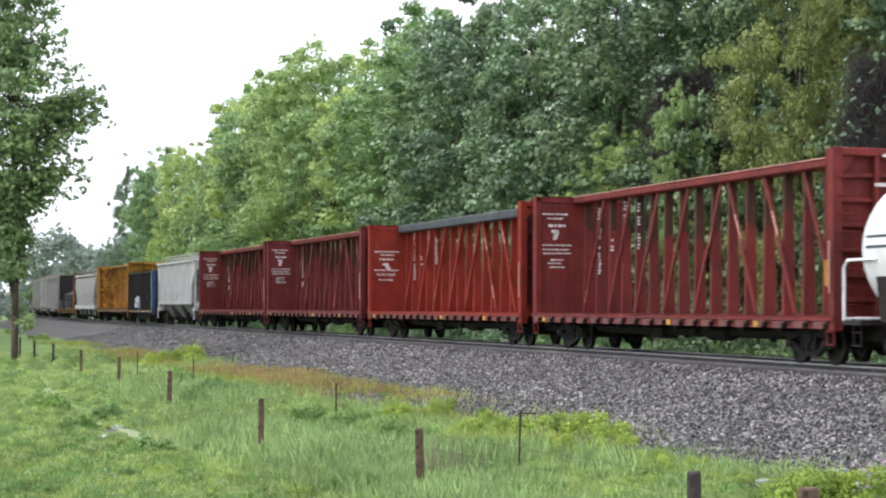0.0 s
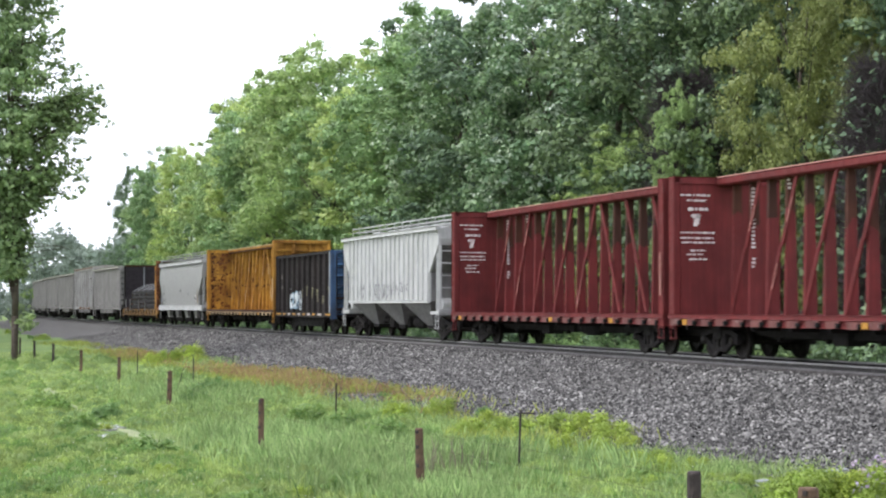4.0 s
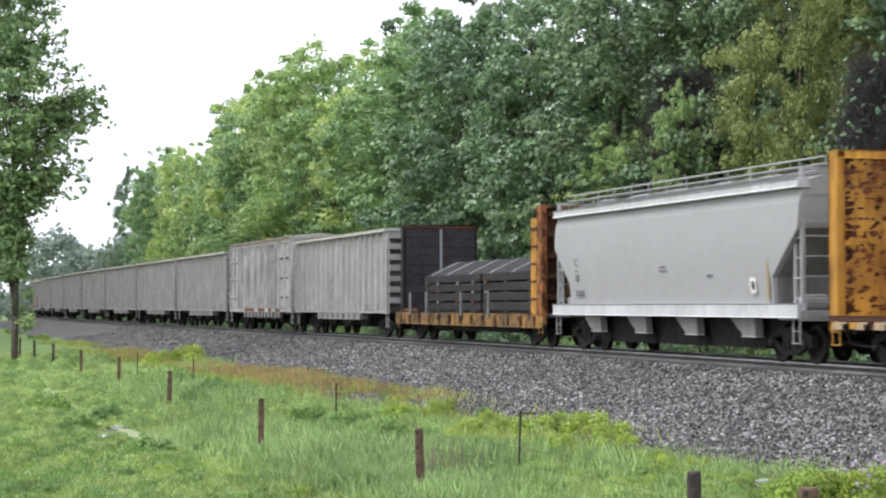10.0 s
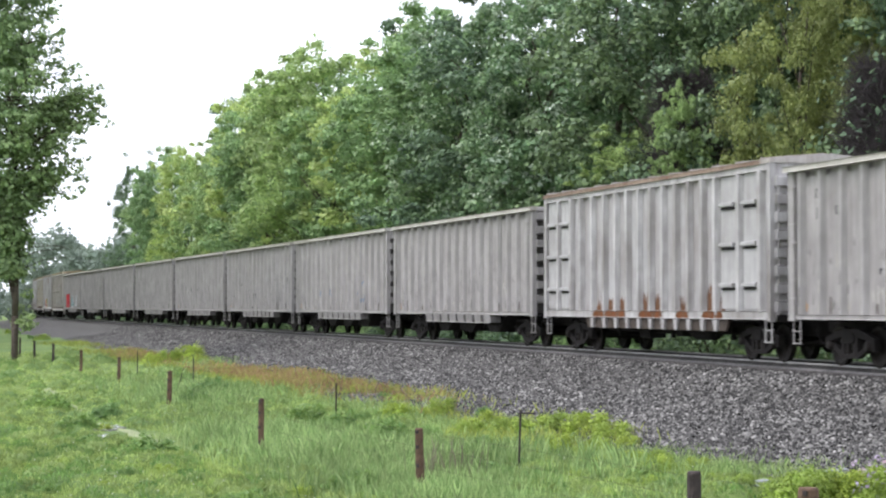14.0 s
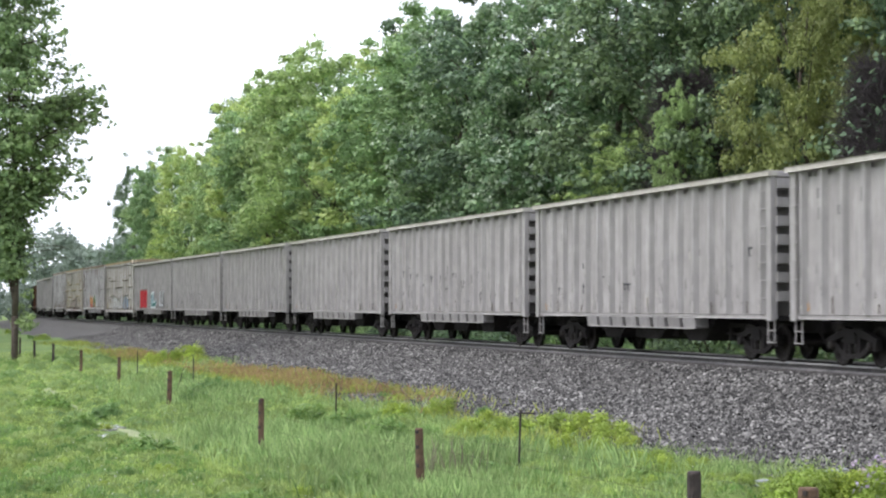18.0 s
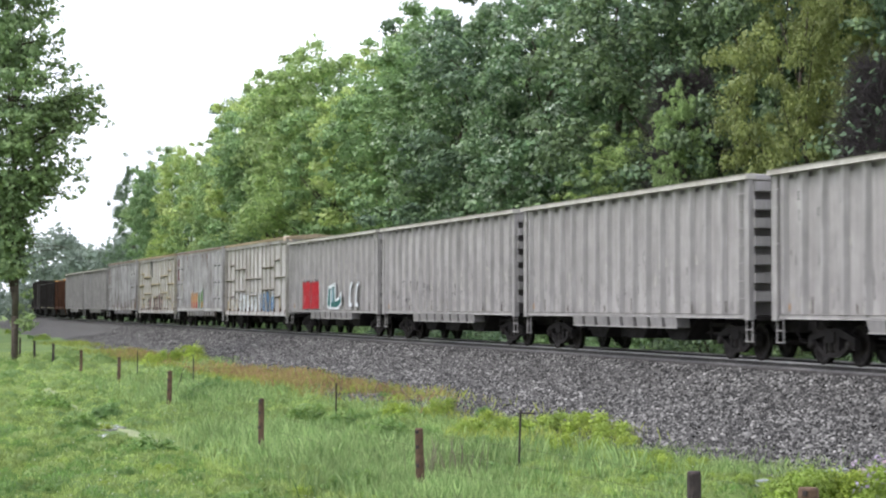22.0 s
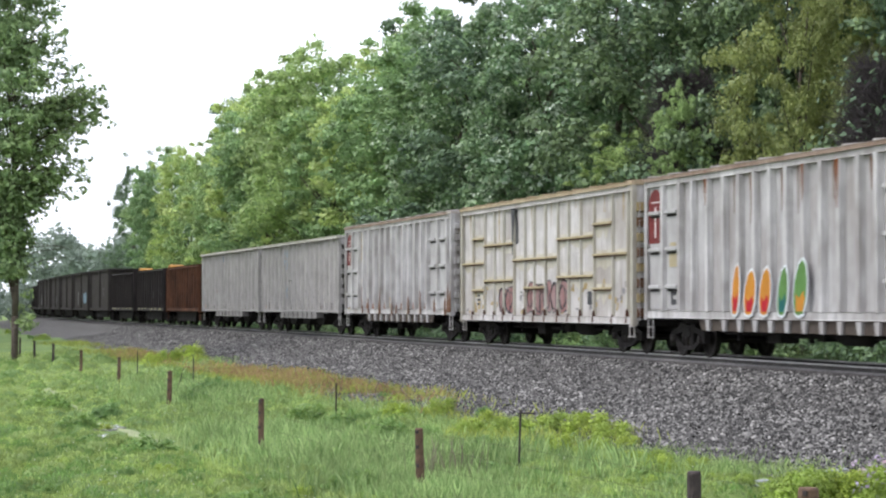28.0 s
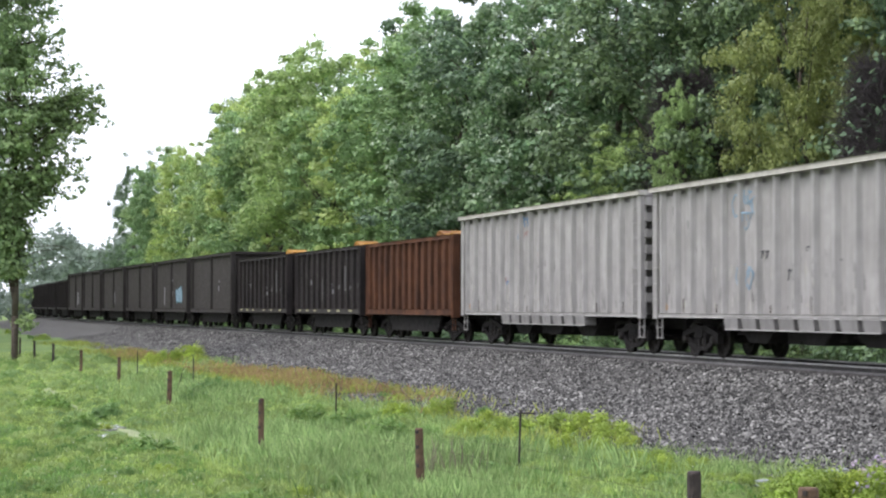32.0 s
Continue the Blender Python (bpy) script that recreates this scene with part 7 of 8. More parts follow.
for k in range(18):
    x = -h + 1.0 + k * (2 * h - 2.0) / 17 + 0.066
    marks = [(rn.uniform(-0.17, 0.02), z, 0.03, 0.11, 0.05, 0.2) for z in (rn.uniform(2.3, 2.6), rn.uniform(2.6, 2.9), rn.uniform(2.2, 3.0))]
    marks += [(rn.uniform(-0.1, 0.02), rn.uniform(3.9, 4.35), 0.03, 0.07, 0.06, 0.2)]
    bars(c, "rust_mark", [(y, y + rn.uniform(a, b), z, z + rn.uniform(d, e)) for y, z, a, b, d, e in marks], RUST_SHADE_BROWN, x=x, label="dark rust scar on an upright")
for mat, count, big in ((RUST_SHADE_BROWN, 190, 1.0), (RUST_PATCH, 120, 1.5)):  # ragged rust in bands over the rear bulkhead's plate
    f = Form()
    for _ in range(count):
        z = rn.choice((1.35, 1.9, 2.45, 2.95, 3.5, 4.05, 4.4)) + rn.gauss(0, 0.13)
        y = rn.choice((rn.uniform(-1.42, -1.2), rn.uniform(-1.4, 1.3), rn.gauss(-0.7, 0.4)))
        w, t = big * rn.uniform(0.03, 0.2), big * rn.uniform(0.015, 0.075)
        x = -h + (0.348 if big > 1 else 0.351)
        y, z = min(max(y, -1.42), 1.4 - w), min(max(z, 1.15), 4.5)
        f.prism([(y, z), (y + w * 0.4, z - t * rn.random()), (y + w, z + t * 0.2), (y + w * 0.8, z + t), (y + w * 0.3, z + t * rn.uniform(0.6, 1.3))], "x", x - 0.004, x)
    tagged(part("rust_chip", f, mat, c, "ragged rust showing through the yellow paint"), kind="stuff")
couple(c, 118.45, 138.9)
c, h, b = build_covered_hopper(18.6, COOL, True, "smooth light grey covered hopper car with a roof walkway")
bars(c, "placard", [(b - 1.1, b - 0.78, 1.62, 2.0, -0.12)], MARK, y=-1.568, label="small white placard")
bars(c, "placard", [(b - 1.04, b - 0.86, 1.7, 1.92, -0.08)], CHORD, y=-1.577, label="black mark on a placard")
f = Form()
for x, z, w in ((-b + 0.55, 2.32, 0.24), (-b + 0.6, 1.72, 0.7), (-b + 0.65, 1.62, 0.75), (0.15, 2.32, 0.5), (0.15, 2.22, 0.55), (3.3, 2.05, 0.4)):
    for k in range(max(2, int(w / 0.11))):
        f.box(x + k * 0.11, x + k * 0.11 + 0.07, -1.588, -1.55, z, z + 0.06)
tagged(part("lettering", f, GREY_LETTER, c, "small grey worn lettering"), kind="stuff")
bars(c, "lettering", [(-b + 0.5, -b + 0.57, 2.5, 2.72), (-b + 0.57, -b + 0.78, 2.65, 2.72), (-b + 0.57, -b + 0.78, 2.5, 2.56), (-b + 0.55, -b + 0.85, 2.05, 2.25, 0.05)], DARK_BAY, y=-1.574, label="small dark lettering")
shape(c, "stain", [(b - 0.22, 1.45), (b - 0.1, 1.45), (b - 0.12, 2.0), (b - 0.22, 2.4), (b - 0.28, 2.4)], CREAM_STAIN, -1.5765, "thin yellow stain near the corner")
couple(c, 138.9, 157.5)
c, h = build_bulkhead_flat(18.8)
couple(c, 157.3, 176.1)
HOPPER = build_hopper()


def scribble(car, seed, count, mats, x0=-7.5, x1=7.5, z0=1.4, z1=2.6):
    """Small worn marks on the side of a hopper, between its ribs and on them."""
    q = random.Random(seed)
    for m in mats:
        rects = []
        for _ in range(count):
            x, z = q.uniform(x0, x1), q.uniform(z0, z1)
            w, t = q.uniform(0.03, 0.07), q.uniform(0.1, 0.34)
            rects.append((x, x + w, z, z + t, q.uniform(-0.12, 0.12)))
            rects.append((x, x + q.uniform(0.1, 0.24), z + t * 0.7, z + t * 0.7 + 0.05))
        bars(car, "faded_mark", rects, m, y=-1.502, label="faded scribbled marks")
        bars(car, "faded_mark", rects[: count // 3], m, y=-1.62, label="faded scribbled marks")


def scuffs(car, seed):
    """Grey and pale scuffs over the lower half of a hopper's side, in the bays and on the ribs."""
    q = random.Random(seed)
    for mat, count, kind in ((PAN, 70, "soft grey scuffs on the lower side"), (LIP, 34, "pale scuffs on the lower side")):
        f = Form()
        for _ in range(count):
            x, z = q.uniform(-8.1, 8.1), 1.2 + 1.5 * q.random() ** 1.8
            w, t, k = q.uniform(0.02, 0.09), q.uniform(0.08, 0.4), q.uniform(-0.05, 0.05)
            poly = [(x, z), (x + w, z + 0.02), (x + w * 0.8 + k, z + t * 0.6), (x + w * 0.5 + k, z + t), (x + k, z + t * 0.7)]
            f.prism(poly, "y", -1.506, -1.499)
        for _ in range(count // 2):
            x, z = -7.93 + 0.991 * q.randrange(17) + q.uniform(-0.05, 0.01), 1.15 + 1.3 * q.random() ** 1.5
            w, t = q.uniform(0.02, 0.05), q.uniform(0.06, 0.35)
            f.prism([(x, z), (x + w, z), (x + w * 0.7, z + t), (x + w * 0.2, z + t * 0.8)], "y", -1.629, -1.623)
        tagged(part("scuff", f, mat, car, kind), kind="stuff")


hopper_cars = []
for k, (a, b) in enumerate(((176.2, 194.3), (211.5, 229.7), (229.7, 247.7), (247.7, 265.8), (265.8, 284.0), (284.0, 302.4), (302.4, 320.6), (320.6, 338.4), (338.4, 356.2), (425.5, 443.3), (443.3, 461.3))):
    hopper_cars.append(couple(HOPPER, a, b) if k == 0 else None)
    if k:
        hopper_cars[k] = copy_thing(HOPPER, Matrix.Identity(4))
        TRAIN.append((hopper_cars[k], (a + b) / 2))
for k, x in enumerate(hopper_cars):
    scuffs(x, 600 + k)
scribble(hopper_cars[0], 61, 12, [SPRAY_BLACK], -7, 5, 1.3, 2.4)
scribble(hopper_cars[2], 62, 10, [SPRAY_BLUE], -5, 5, 1.3, 2.2)
scribble(hopper_cars[3], 63, 16, [SPRAY_BLACK])
scribble(hopper_cars[4], 64, 22, [SPRAY_BLACK, DARK_BAY], -8, 4, 1.3, 2.6)
scribble(hopper_cars[7], 66, 16, [DARK_BAY, SPRAY_BLACK], -7.5, 2.5, 1.4, 2.1)
scribble(hopper_cars[9], 67, 6, [SPRAY_BLACK], -2, 2, 1.9, 2.6)
scribble(hopper_cars[9], 69, 9, [SPRAY_SKY], -3.3, -2.5, 3.3, 3.9)
scribble(hopper_cars[9], 70, 6, [SPRAY_SKY], -3.2, -2.4, 1.9, 2.2)
loops(hopper_cars[9], "faded_mark", [(-3.3, 3.75, 0.26), (-2.75, 3.55, 0.32), (-2.3, 3.75, 0.2), (-3.2, 2.05, 0.2), (-2.6, 2.0, 0.24)], SPRAY_SKY, -1.504, 71, "faded blue looping mark")
scribble(hopper_cars[10], 68, 7, [SPRAY_BLUE, SPRAY_PINK], -5.5, 0, 1.8, 4.0)
c = tagged(hopper_cars[8], "pale grey ribbed open-top hopper car with red and green graffiti")
for x0, x1 in ((-5.45, -3.82), (-3.74, -2.0)):
    w = x1 - x0
    top = [(1.0, 0.9), (0.86, 1.0), (0.72, 0.93), (0.55, 1.01), (0.4, 0.88), (0.22, 1.0), (0.1, 0.9), (0.0, 0.97)]
    for g, mat, yy in ((0.07, SPRAY_BLACK, -1.622), (0.0, SPRAY_RED, -1.626)):
        shape(c, "red_graffiti", [(x0, 1.16), (x1, 1.2)] + [(x0 + w * u, 1.18 + 1.32 * v + g) for u, v in top], mat, yy, "fat red spray-painted letter with a black top edge")
    shape(c, "red_graffiti", [(x0 + 0.12, 1.3), (x0 + 0.2, 1.3), (x0 + 0.24, 2.1), (x0 + 0.18, 2.15)], SPRAY_PINK, -1.63, "paler shine on a red letter")
shape(c, "graffiti_outline", [(-0.38, 1.3), (0.0, 1.16), (1.7, 1.16), (2.38, 1.42), (2.3, 2.0), (1.85, 1.72), (1.3, 1.62), (1.2, 2.38), (-0.2, 2.2)], SPRAY_WHITE, -1.622, "white graffiti outline")
shape(c, "green_graffiti", [(-0.25, 1.36), (0.22, 1.26), (0.3, 2.14), (-0.08, 2.1)], SPRAY_GREEN, -1.626, "dark green graffiti letter")
shape(c, "green_graffiti", [(0.4, 1.26), (1.6, 1.26), (2.24, 1.48), (2.2, 1.8), (1.85, 1.58), (1.1, 1.5), (1.02, 2.24), (0.5, 2.12)], SPRAY_GREEN, -1.626, "dark green graffiti letter")
shape(c, "green_graffiti", [(0.55, 1.5), (0.75, 1.45), (0.9, 2.1), (0.6, 2.0)], SPRAY_SKY, -1.63, "paler stroke in a green letter")
for x in (3.75, 4.85):
    for g, mat, yy in ((0.05, SPRAY_BLACK, -1.622), (0.0, SPRAY_WHITE, -1.626)):
        shape(c, "graffiti_outline", [(x, 1.3 - g), (x + 0.4, 1.26 - g), (x + 0.5 + g, 1.42), (x + 0.2 + g, 1.46), (x + 0.28 + g, 2.05), (x + 0.62 + g, 2.3), (x + 0.6, 2.4 + g), (x + 0.2, 2.24), (x + 0.04 - g, 1.9)], mat, yy, "white hooked graffiti stroke with a dark edge")
for k in (0, 1):
    tagged(hopper_cars[9 + k], "pale grey ribbed open-top hopper car with faded blue marks" if k else "pale grey ribbed open-top hopper car with a few faded blue loops")

def rust_bay(car, x0, x1, z1, seed):
    """Brown rust that has eaten up from the sill into the sheet, with ragged tongues, and onto the rib's foot."""
    q = random.Random(seed)
    up = [(x0 + (x1 - x0) * k / 13, z1 + (q.uniform(-0.05, 0.3) if k % 2 else q.uniform(-0.25, -0.05))) for k in range(14)]
    shape(car, "rust_patch", [(x1, 1.19), (x0, 1.19)] + up, RUST_BROWN, -1.465, "brown rust patch above the sill")
    shape(car, "rust_patch", [(x0 - 0.1, 1.03), (x1 + 0.08, 1.0), (x1, 1.18), (x0 + 0.3, 1.195), (x0, 1.16)], RUST_BROWN, -1.5625, "brown rust over the sill")
    w = (x1 - x0) * 0.3
    for x in (x0 + 0.05, x0 + w, x1 - w):
        n = q.uniform(0.08, 0.24)
        shape(car, "rust_patch", [(x, 1.0), (x + w * 0.8, 1.0), (x + w * 0.7, 1.19 + n * 0.2), (x + w * 0.3, 1.19 - n * 0.2), (x + w * 0.1, 1.12)], RUST_PATCH, -1.566, "orange rust on the sill")


RIBS = [-6.85, -5.7, -4.86, -3.88, -2.9, -1.98, -1.1, -0.24, 0.62, 1.5, 2.36, 3.22, 4.1, 4.9, 6.3, 7.5]
ribbed, h = build_boxcar(17.2, SILVER, RUSTY, 1.0, "silver ribbed box car with rust along its sill", RIBS, [], [-7.4, -6.25, 5.6, 6.9], SILVER_SHEET)
couple(ribbed, 194.3, 211.5)
for x in (-7.45, -6.28, 5.6, 6.9):
    part("end_panel", Form().box(x - 0.42, x + 0.42, -1.5, -1.455, 1.25, 4.5), SILVER_PALE, ribbed, "brighter flat end panel")
c = again(ribbed, 373.5, 390.4, "silver ribbed box car with orange and green graffiti")
for x, w, z1, fill, low, kind in ((-2.1, 0.42, 2.5, SPRAY_ORANGE, SPRAY_RED, "orange"), (-1.3, 0.62, 2.35, SPRAY_ORANGE, SPRAY_RED, "orange"), (-0.45, 0.6, 2.4, SPRAY_ORANGE, SPRAY_RED, "orange"), (0.5, 0.5, 2.4, SPRAY_LEAF, SPRAY_GREEN, "green"), (1.4, 0.66, 2.55, SPRAY_LEAF, SPRAY_ORANGE, "green")):
    leaf_letter(c, kind + "_graffiti", x, 1.1, z1 - 0.2, w, 0.16, fill, low, SPRAY_WHITE, -1.604, kind + " leaf-shaped graffiti letter with a white outline")
arch_tag(c, -7.95, -6.98, 3.0, 4.46, -1.512)
bars(c, "placard", [(-6.5, -6.0, 2.35, 2.75), (-6.45, -6.05, 2.9, 3.0)], CREAM, y=-1.506, label="yellowed paper placard")
bars(c, "placard", [(-6.35, -6.05, 1.35, 1.5), (-6.35, -6.05, 1.6, 1.7), (-6.4, -6.3, 1.35, 1.72)], SPRAY_BLACK, y=-1.506, label="small dark placard")
eave_runs(c, (-4.3, -2.45, -1.5, 0.2, 1.05, 2.8, 4.5), 4.52, -1.466, 91, RUST_BROWN)
eave_runs(c, (-3.9, 1.52, 3.2), 4.52, -1.606, 92, RUST_PATCH)
c = again(ribbed, 408.0, 425.5, "silver ribbed box car with brown rust runs")
for k, x in enumerate((-4.86, -3.88, -1.98, 0.62, 2.36, 4.1)):
    z1 = 1.5 + 0.25 * (k % 3)
    shape(c, "rust_run", [(x - 0.1, 1.02), (x + 0.13, 1.02), (x + 0.1, 1.3), (x + 0.05, z1), (x + 0.01, z1 - 0.25), (x - 0.05, z1 - 0.1), (x - 0.08, 1.25)], RUST_BROWN, -1.607, "brown rust creeping up a rib")
    shape(c, "rust_run", [(x + 0.16, 1.2), (x + 0.55, 1.2), (x + 0.5, 1.32), (x + 0.36, 1.28), (x + 0.3, 1.5), (x + 0.2, 1.36)], RUST_PATCH, -1.466, "rust stain in a bay")
for k, (x, z1) in enumerate(((7.75, 2.2), (8.02, 1.9), (7.4, 1.6))):
    shape(c, "rust_run", [(x - 0.12, 1.1), (x + 0.14, 1.1), (x + 0.1, 1.5), (x + 0.02, z1), (x - 0.05, z1 - 0.2), (x - 0.1, 1.45)], RUST_BROWN, -1.608, "brown rust creeping up the corner")
drips(c, [(-2.2, -2.0, 1.1), (-0.2, 0.0, 1.05), (2.3, 2.5, 1.1), (5.9, 6.1, 1.2), (7.3, 7.5, 1.1)], RUST_BROWN, -1.604, 73, top=0.7)
bars(c, "rust_run", [(-5.55, -5.2, 3.2, 4.5, 0.02), (-5.45, -5.15, 1.2, 2.5, -0.05), (-5.3, -5.05, 2.3, 3.3), (-7.9, -7.6, 1.15, 2.0), (-0.9, -0.7, 1.2, 1.7)], CREAM_STAIN, y=-1.465, label="long yellow-brown rust run")
bars(c, "rust_run", [(-5.5, -5.3, 1.2, 2.3), (-5.35, -5.22, 1.9, 2.9), (-7.75, -7.6, 1.2, 1.8)], RUST_PATCH, y=-1.469, label="long orange rust run")
arch_tag(c, -7.92, -7.02, 3.1, 4.44, -1.512)
eave_runs(c, (-4.2, -2.4, 0.9, 2.8, 5.2), 4.52, -1.466, 93, RUST_BROWN)


for k, (x0, x1, z1) in enumerate(((-3.75, -2.98, 1.4), (-2.8, -1.25, 1.56), (-0.15, 1.4, 1.56), (2.45, 3.15, 1.5), (4.15, 4.85, 1.8), (5.0, 5.3, 1.45))):
    rust_bay(ribbed, x0, x1, z1, 90 + k)
POSTS = [-6.95, -5.6, -4.5, -3.5, -2.4, -1.3, -0.35, 0.72, 1.9, 2.85, 3.92, 5.05, 6.55, 7.7]
BATTENS = [(-8.1, -5.6, 2.79), (-6.95, -5.6, 3.64), (-5.6, -2.4, 3.38), (-5.6, -2.4, 2.17), (-6.95, -5.6, 1.86), (-2.4, 1.9, 2.82), (-1.3, 0.72, 1.9), (1.9, 5.05, 3.37), (1.9, 5.05, 2.2), (5.05, 6.55, 3.7), (5.05, 7.7, 2.8), (5.05, 6.55, 1.82)]
patched, h = build_boxcar(17.4, WHITE_BOX, GREY_CREAM, 0.82, "dirty white box car with battens and blue graffiti", POSTS, BATTENS, [], None, GREY_CREAM, ROOF_CREAM)
couple(patched, 356.2, 373.5)
part("roof_patch", Form().prism([(7.75, 4.6), (8.2, 4.58), (8.24, 4.76), (7.95, 4.83), (7.78, 4.79)], "y", -1.66, -1.3), PALE_CREAM, patched, "pale cream patch at the roof's corner")
tag_letters(patched, "blue_graffiti", 1.3, 5.0, 0.98, 2.0, 5, SPRAY_BLUE, SPRAY_BLACK, -1.466, 81, "blue graffiti letter with a dark outline")
tag_letters(patched, "white_graffiti", -4.4, 1.0, 1.0, 1.95, 8, SPRAY_WHITE, GREY_LETTER, -1.466, 82, "white graffiti letter with a grey outline")
tag_letters(patched, "white_graffiti", -7.6, -4.6, 1.0, 1.7, 4, WHITE_BOX, CREAM_STAIN, -1.466, 88, "faint pale graffiti letter")
scribble_at = random.Random(97)
for mat in (SPRAY_BLACK, GREY_LETTER, CREAM_STAIN):
    for _ in range(16):
        x, z, n, w = scribble_at.uniform(-7.6, 5.2), scribble_at.uniform(1.0, 1.7), scribble_at.uniform(0.15, 0.5), scribble_at.uniform(0.03, 0.07)
        k = scribble_at.uniform(-0.2, 0.2)
        shape(patched, "graffiti_stroke", [(x, z), (x + w, z), (x + w + k * 0.4, z + n * 0.5), (x + k, z + n), (x + k - w * 0.7, z + n), (x + k * 0.3, z + n * 0.5)], mat, -1.48, "thin overlapping graffiti stroke")
eave_runs(patched, (-6.2, -3.9, -0.8, 2.3, 4.4, 6.0), 2.1, -1.474, 94, SPRAY_WHITE)
bars(patched, "stain", [(-7.9, -7.6, 1.05, 1.6), (-5.2, -5.0, 1.1, 1.5), (6.0, 6.2, 1.1, 1.8)], CREAM_STAIN, y=-1.465, label="yellowish stain")
yellowed, h = build_boxcar(17.5, WHITE_BOX, CREAM, 0.82, "dirty white box car with yellowed battens and faded red graffiti", POSTS, BATTENS, [], None, CREAM_POST, ROOF_CREAM, RUST_BROWN)
couple(yellowed, 390.4, 408.0)
tag_letters(yellowed, "red_graffiti", -1.15, 2.8, 1.12, 2.0, 5, SPRAY_PINK, SPRAY_BLACK, -1.466, 83, "faded red graffiti letter with a black outline")
tag_letters(yellowed, "red_graffiti", -4.1, -2.5, 1.12, 1.9, 2, SPRAY_PINK, SPRAY_BLACK, -1.466, 84, "faded red graffiti letter with a black outline")
loops(yellowed, "graffiti_outline", [(-3.75, 1.55, 0.34), (-3.0, 1.5, 0.36), (-0.8, 1.6, 0.34), (-0.1, 1.55, 0.4), (0.7, 1.6, 0.38), (1.5, 1.55, 0.4), (2.3, 1.6, 0.34)], SPRAY_BLACK, -1.481, 85, "thin black graffiti outline")
bars(yellowed, "black_streak", [(-2.3, -2.05, 3.35, 4.5, -0.08)], SPRAY_BLACK, y=-1.467, label="black streak below the eave")
shape(yellowed, "black_streak", [(-2.5, 3.0), (-2.42, 3.0), (-2.36, 3.9), (-2.22, 4.3), (-2.2, 4.52), (-2.62, 4.52), (-2.55, 4.0)], SPRAY_BLACK, -1.542, "black streak below the eave")
bars(yellowed, "small_placard", [(-6.6, -6.3, 1.35, 1.42), (-6.6, -6.3, 1.5, 1.57), (-6.6, -6.3, 1.65, 1.72), (4.4, 4.75, 1.35, 1.75)], SPRAY_BLACK, y=-1.467, label="small dark placard")
eave_runs(yellowed, (-7.4, -4.1, -0.7, 1.2, 3.4, 5.8, 7.3), 4.52, -1.466, 95, CREAM_STAIN)
for k, (x0, x1, z) in enumerate(BATTENS):  # yellow wash that has run off the battens
    f = random.Random(300 + k)
    low = [(x1 - (x1 - x0) * j / 7, z - f.uniform(0.1, 0.5)) for j in range(8)]
    shape(yellowed, "stain", [(x0, z + 0.14), (x1, z + 0.14)] + low, CREAM_WASH, -1.4625, "pale yellow wash below a batten")
rn = random.Random(52)
bars(yellowed, "stain", [(x, x + rn.uniform(0.08, 0.3), z, z + rn.uniform(0.1, 0.3), rn.uniform(-0.1, 0.1)) for x, z in [(rn.uniform(-8, 8), rn.uniform(1.05, 1.9)) for _ in range(40)]], CREAM_STAIN, y=-1.4645, label="yellowish stain")
bars(yellowed, "worn_spot", [(x, x + rn.uniform(0.06, 0.22), z, z + rn.uniform(0.06, 0.2), rn.uniform(-0.1, 0.1)) for x, z in [(rn.uniform(-8, 8), rn.uniform(1.05, 1.9)) for _ in range(26)]], GREY_LETTER, y=-1.4655, label="grey worn spot")
c, h = build_gondola(13.7, RUSTY, RUSTY, 3.92, 1.0, "rust-brown ribbed gondola car with a yellow beam showing over its rim", 14)
YBEAM = Form().box(-0.9, 0.9, -0.5, 0.5, -0.45, 0.18, 0.03).prism([(-0.9, 0.18), (0.3, 0.18), (-0.5, 0.34)], "y", -0.5, 0.5).mesh("load_beam", YELLOW)
part("load_beam", YBEAM, YELLOW, c, "yellow steel beam in the load", at=(0.6, 0.2, 3.95))
couple(c, 461.3, 475.0)
c, h = build_gondola(13.9, BLACK, DARK_GREY, 3.92, 1.0, "black ribbed gondola car with pale scuffs", 12)
part("load_beam", YBEAM, YELLOW, c, "yellow steel beam in the load", at=(1.0, 0.2, 3.95))
rn = random.Random(29)
bars(c, "chalk_mark", [(x, x + rn.uniform(0.1, 0.35), z, z + rn.uniform(0.05, 0.22), rn.uniform(-0.1, 0.1)) for x, z in [(rn.uniform(-5.5, 5.5), rn.uniform(1.5, 3.4)) for _ in range(14)]], GREY_LETTER, y=-1.456, label="pale chalk scuff")
bars(c, "reflector", [(x, x + 0.5, 1.06, 1.14) for x in (-5.6, -4.0, -2.4, 0.4, 2.2, 4.4)], CHALK, y=-1.606, label="pale reflector on the sill")
bars(c, "chalk_mark", [(3.1, 3.2, 2.0, 3.1), (3.2, 3.6, 2.0, 2.1), (-1.2, -1.1, 1.5, 2.6), (0.5, 0.6, 1.6, 2.4), (1.5, 1.62, 1.5, 2.2)], GREY_LETTER, y=-1.456, label="pale chalk stroke")
couple(c, 475.0, 488.9)
c = again(c, 488.9, 504.2)
DARK, h = build_gondola(14.7, DARK_GREY, DARK_GREY, 4.42, 0.95, "dark grey high-sided gondola car", 3)
couple(DARK, 504.2, 519.2)
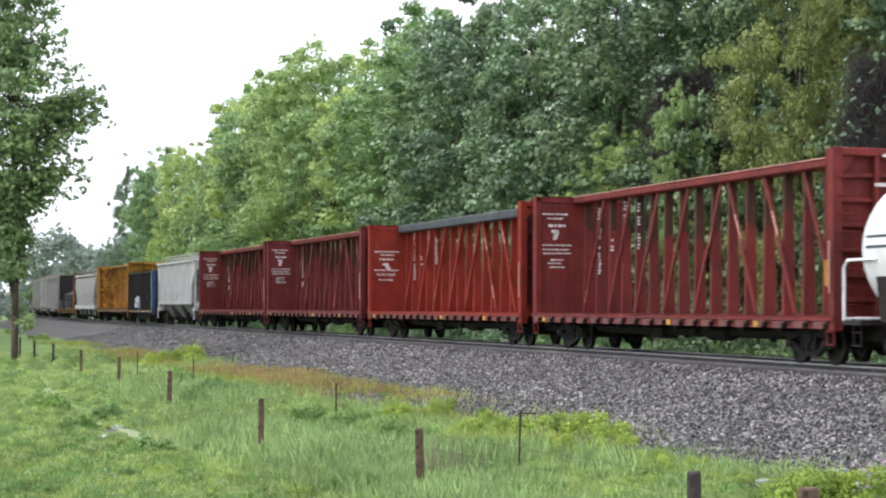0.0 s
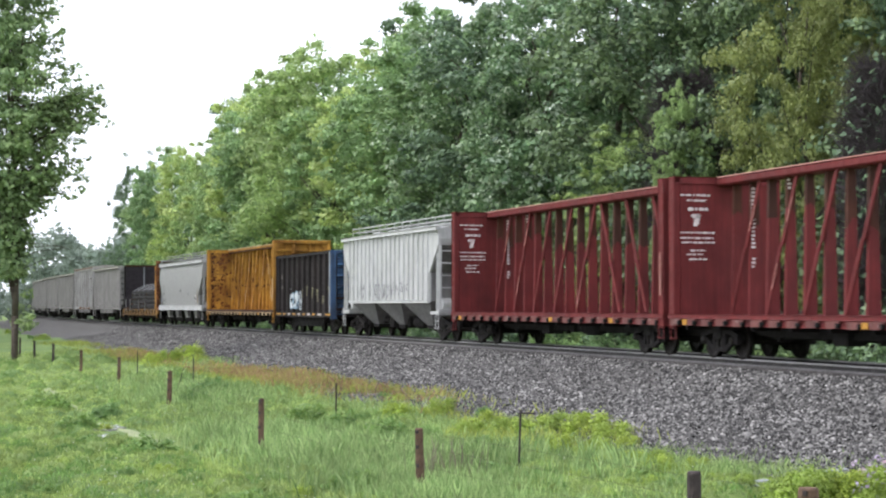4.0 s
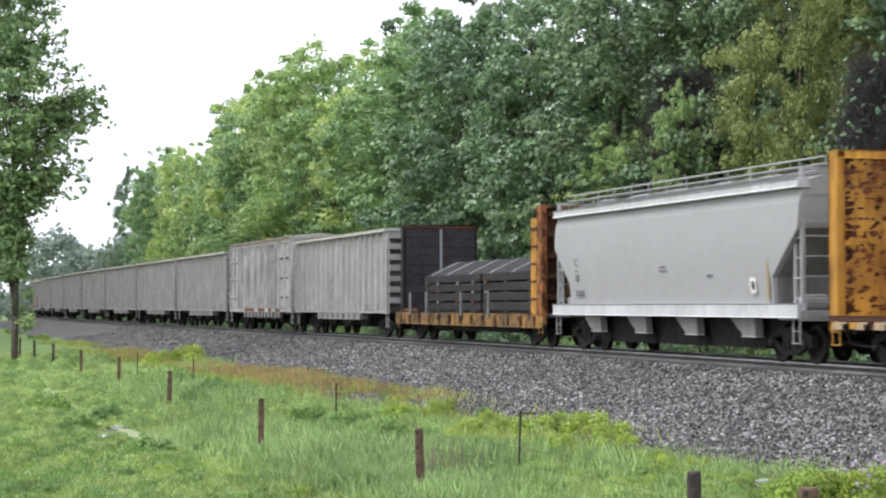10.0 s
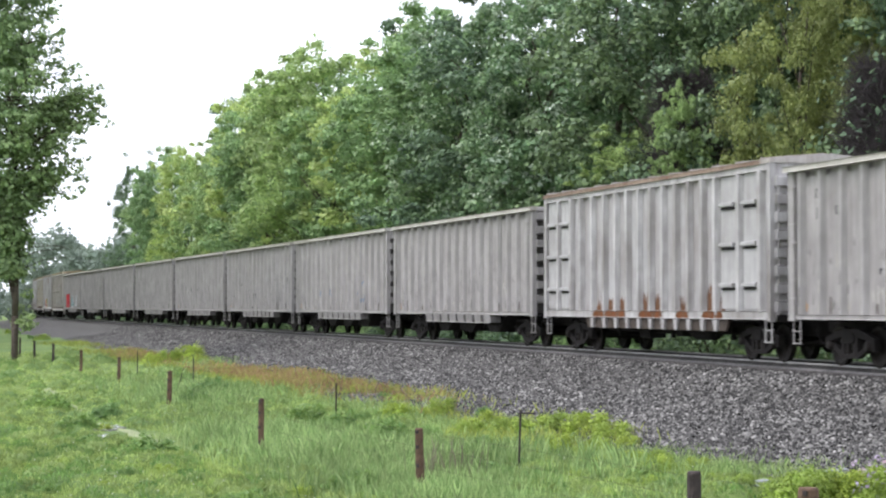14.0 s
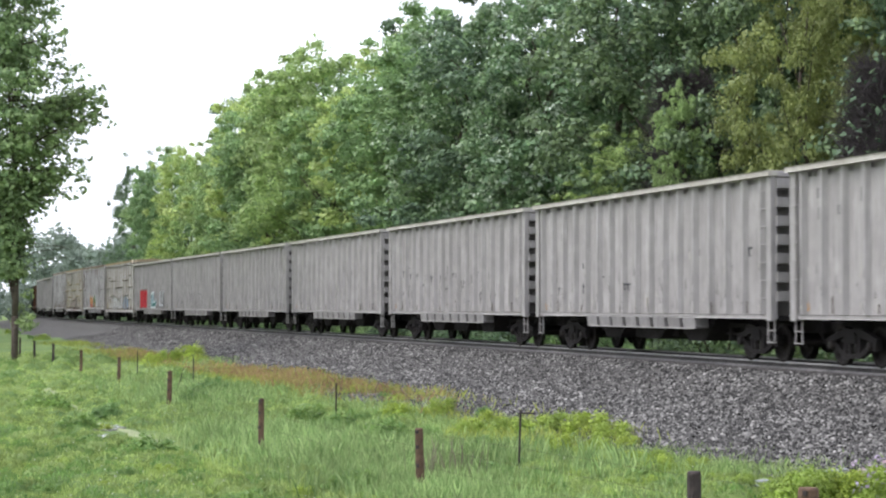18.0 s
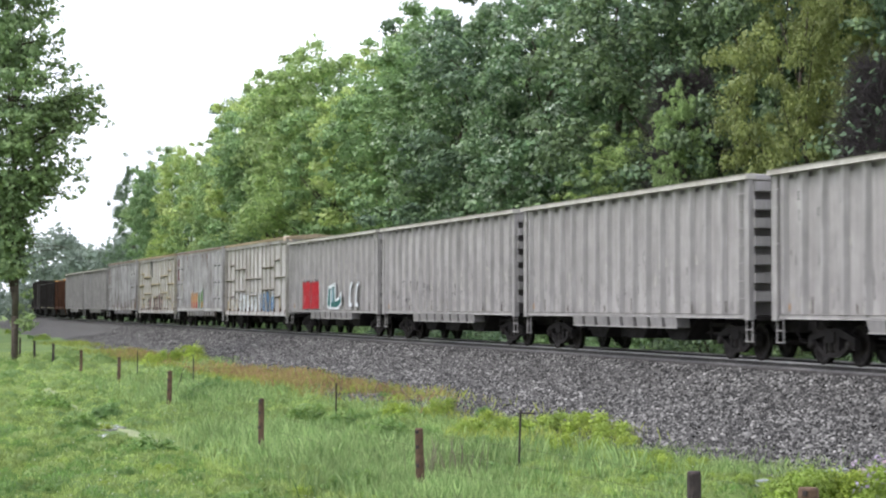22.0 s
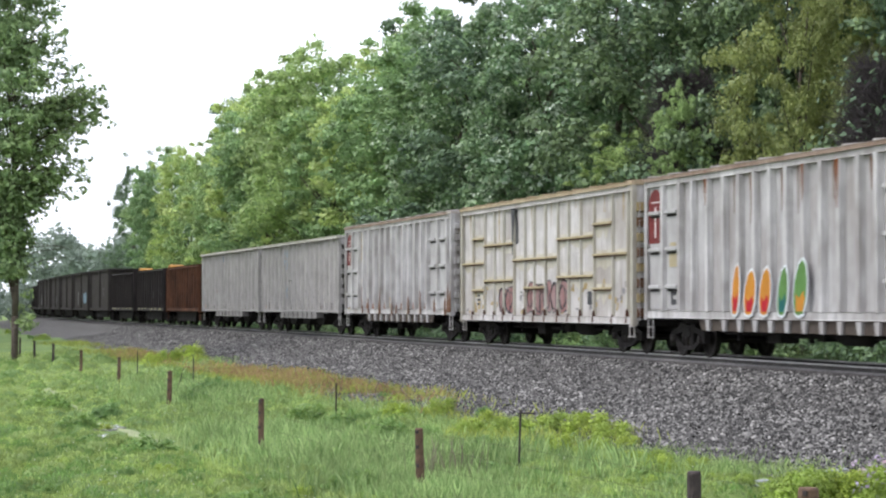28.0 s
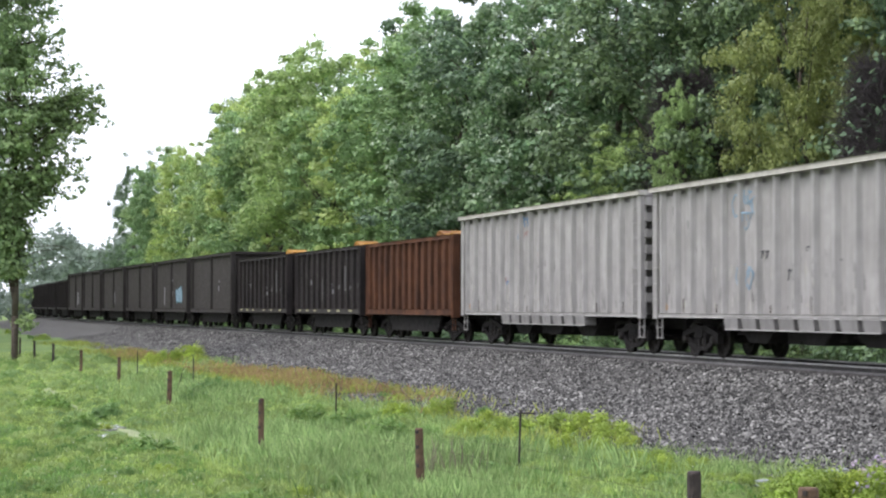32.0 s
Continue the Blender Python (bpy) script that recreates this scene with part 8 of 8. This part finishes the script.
dark_cars = [DARK] + [again(DARK, a, b) for a, b in ((519.2, 534.0), (534.0, 548.4), (548.4, 563.6), (563.6, 578.1), (578.1, 592.6))]
bars(dark_cars[0], "graffiti", [(2.0, 2.25, 2.2, 2.5), (2.1, 2.4, 2.7, 2.82), (-0.6, -0.4, 1.6, 2.0)], GREY_LETTER, y=-1.456, label="small pale graffiti")
bars(dark_cars[1], "graffiti", [(-3.4, -3.0, 1.4, 2.6, 0.15), (-0.4, 0.3, 2.0, 2.3), (0.0, 0.25, 2.9, 3.1)], GREY_LETTER, y=-1.456, label="pale graffiti stroke")
tag_letters(dark_cars[1], "blue_graffiti", 1.6, 4.0, 1.5, 2.5, 3, SPRAY_SKY, SPRAY_GREEN, -1.456, 141, "pale blue graffiti letter")
bars(dark_cars[3], "graffiti", [(-1.0, -0.6, 1.4, 2.9, 0.1), (0.3, 0.7, 1.5, 2.4)], GREY_LETTER, y=-1.456, label="pale graffiti stroke")
bars(dark_cars[5], "graffiti", [(1.0, 2.0, 1.4, 2.6, 0.2), (2.4, 2.8, 1.5, 2.2)], GREY_LETTER, y=-1.456, label="pale graffiti stroke")
for x in (dark_cars[2], dark_cars[4]):
    tagged(x, "plain dark grey high-sided gondola car")
LOW, h = build_gondola(14.3, BLACK, BLACK, 3.9, 0.95, "black ribbed gondola car", 9)
couple(LOW, 592.6, 606.9)
for k in range(6):
    again(LOW, 606.9 + 14.3 * k, 621.2 + 14.3 * k)
build_track()


# ---- what moves: every car rolls along the track at one steady speed ----
def motions():
    for car, mid in TRAIN:
        rows = []
        for k in range(17):
            t = 2.0 * k
            x, y, a = track(mid - SPEED * t)
            rows.append((t, pose(float(x), float(y), 0.0, 0, 0, math.degrees(float(a)) + 180.0)))
        walk(car, rows)
    # the meadow tree's leaves stir in the wind
    for n, crown in enumerate(SWAYING):
        walk(crown, [(1.6 * k, pose(0, 0, 0, 0.25 * math.sin(k * 1.7 + n), 0.3 * math.sin(k * 1.1 + 0.6 + n), 0.3 * math.sin(k * 2.3))) for k in range(21)])


motions()
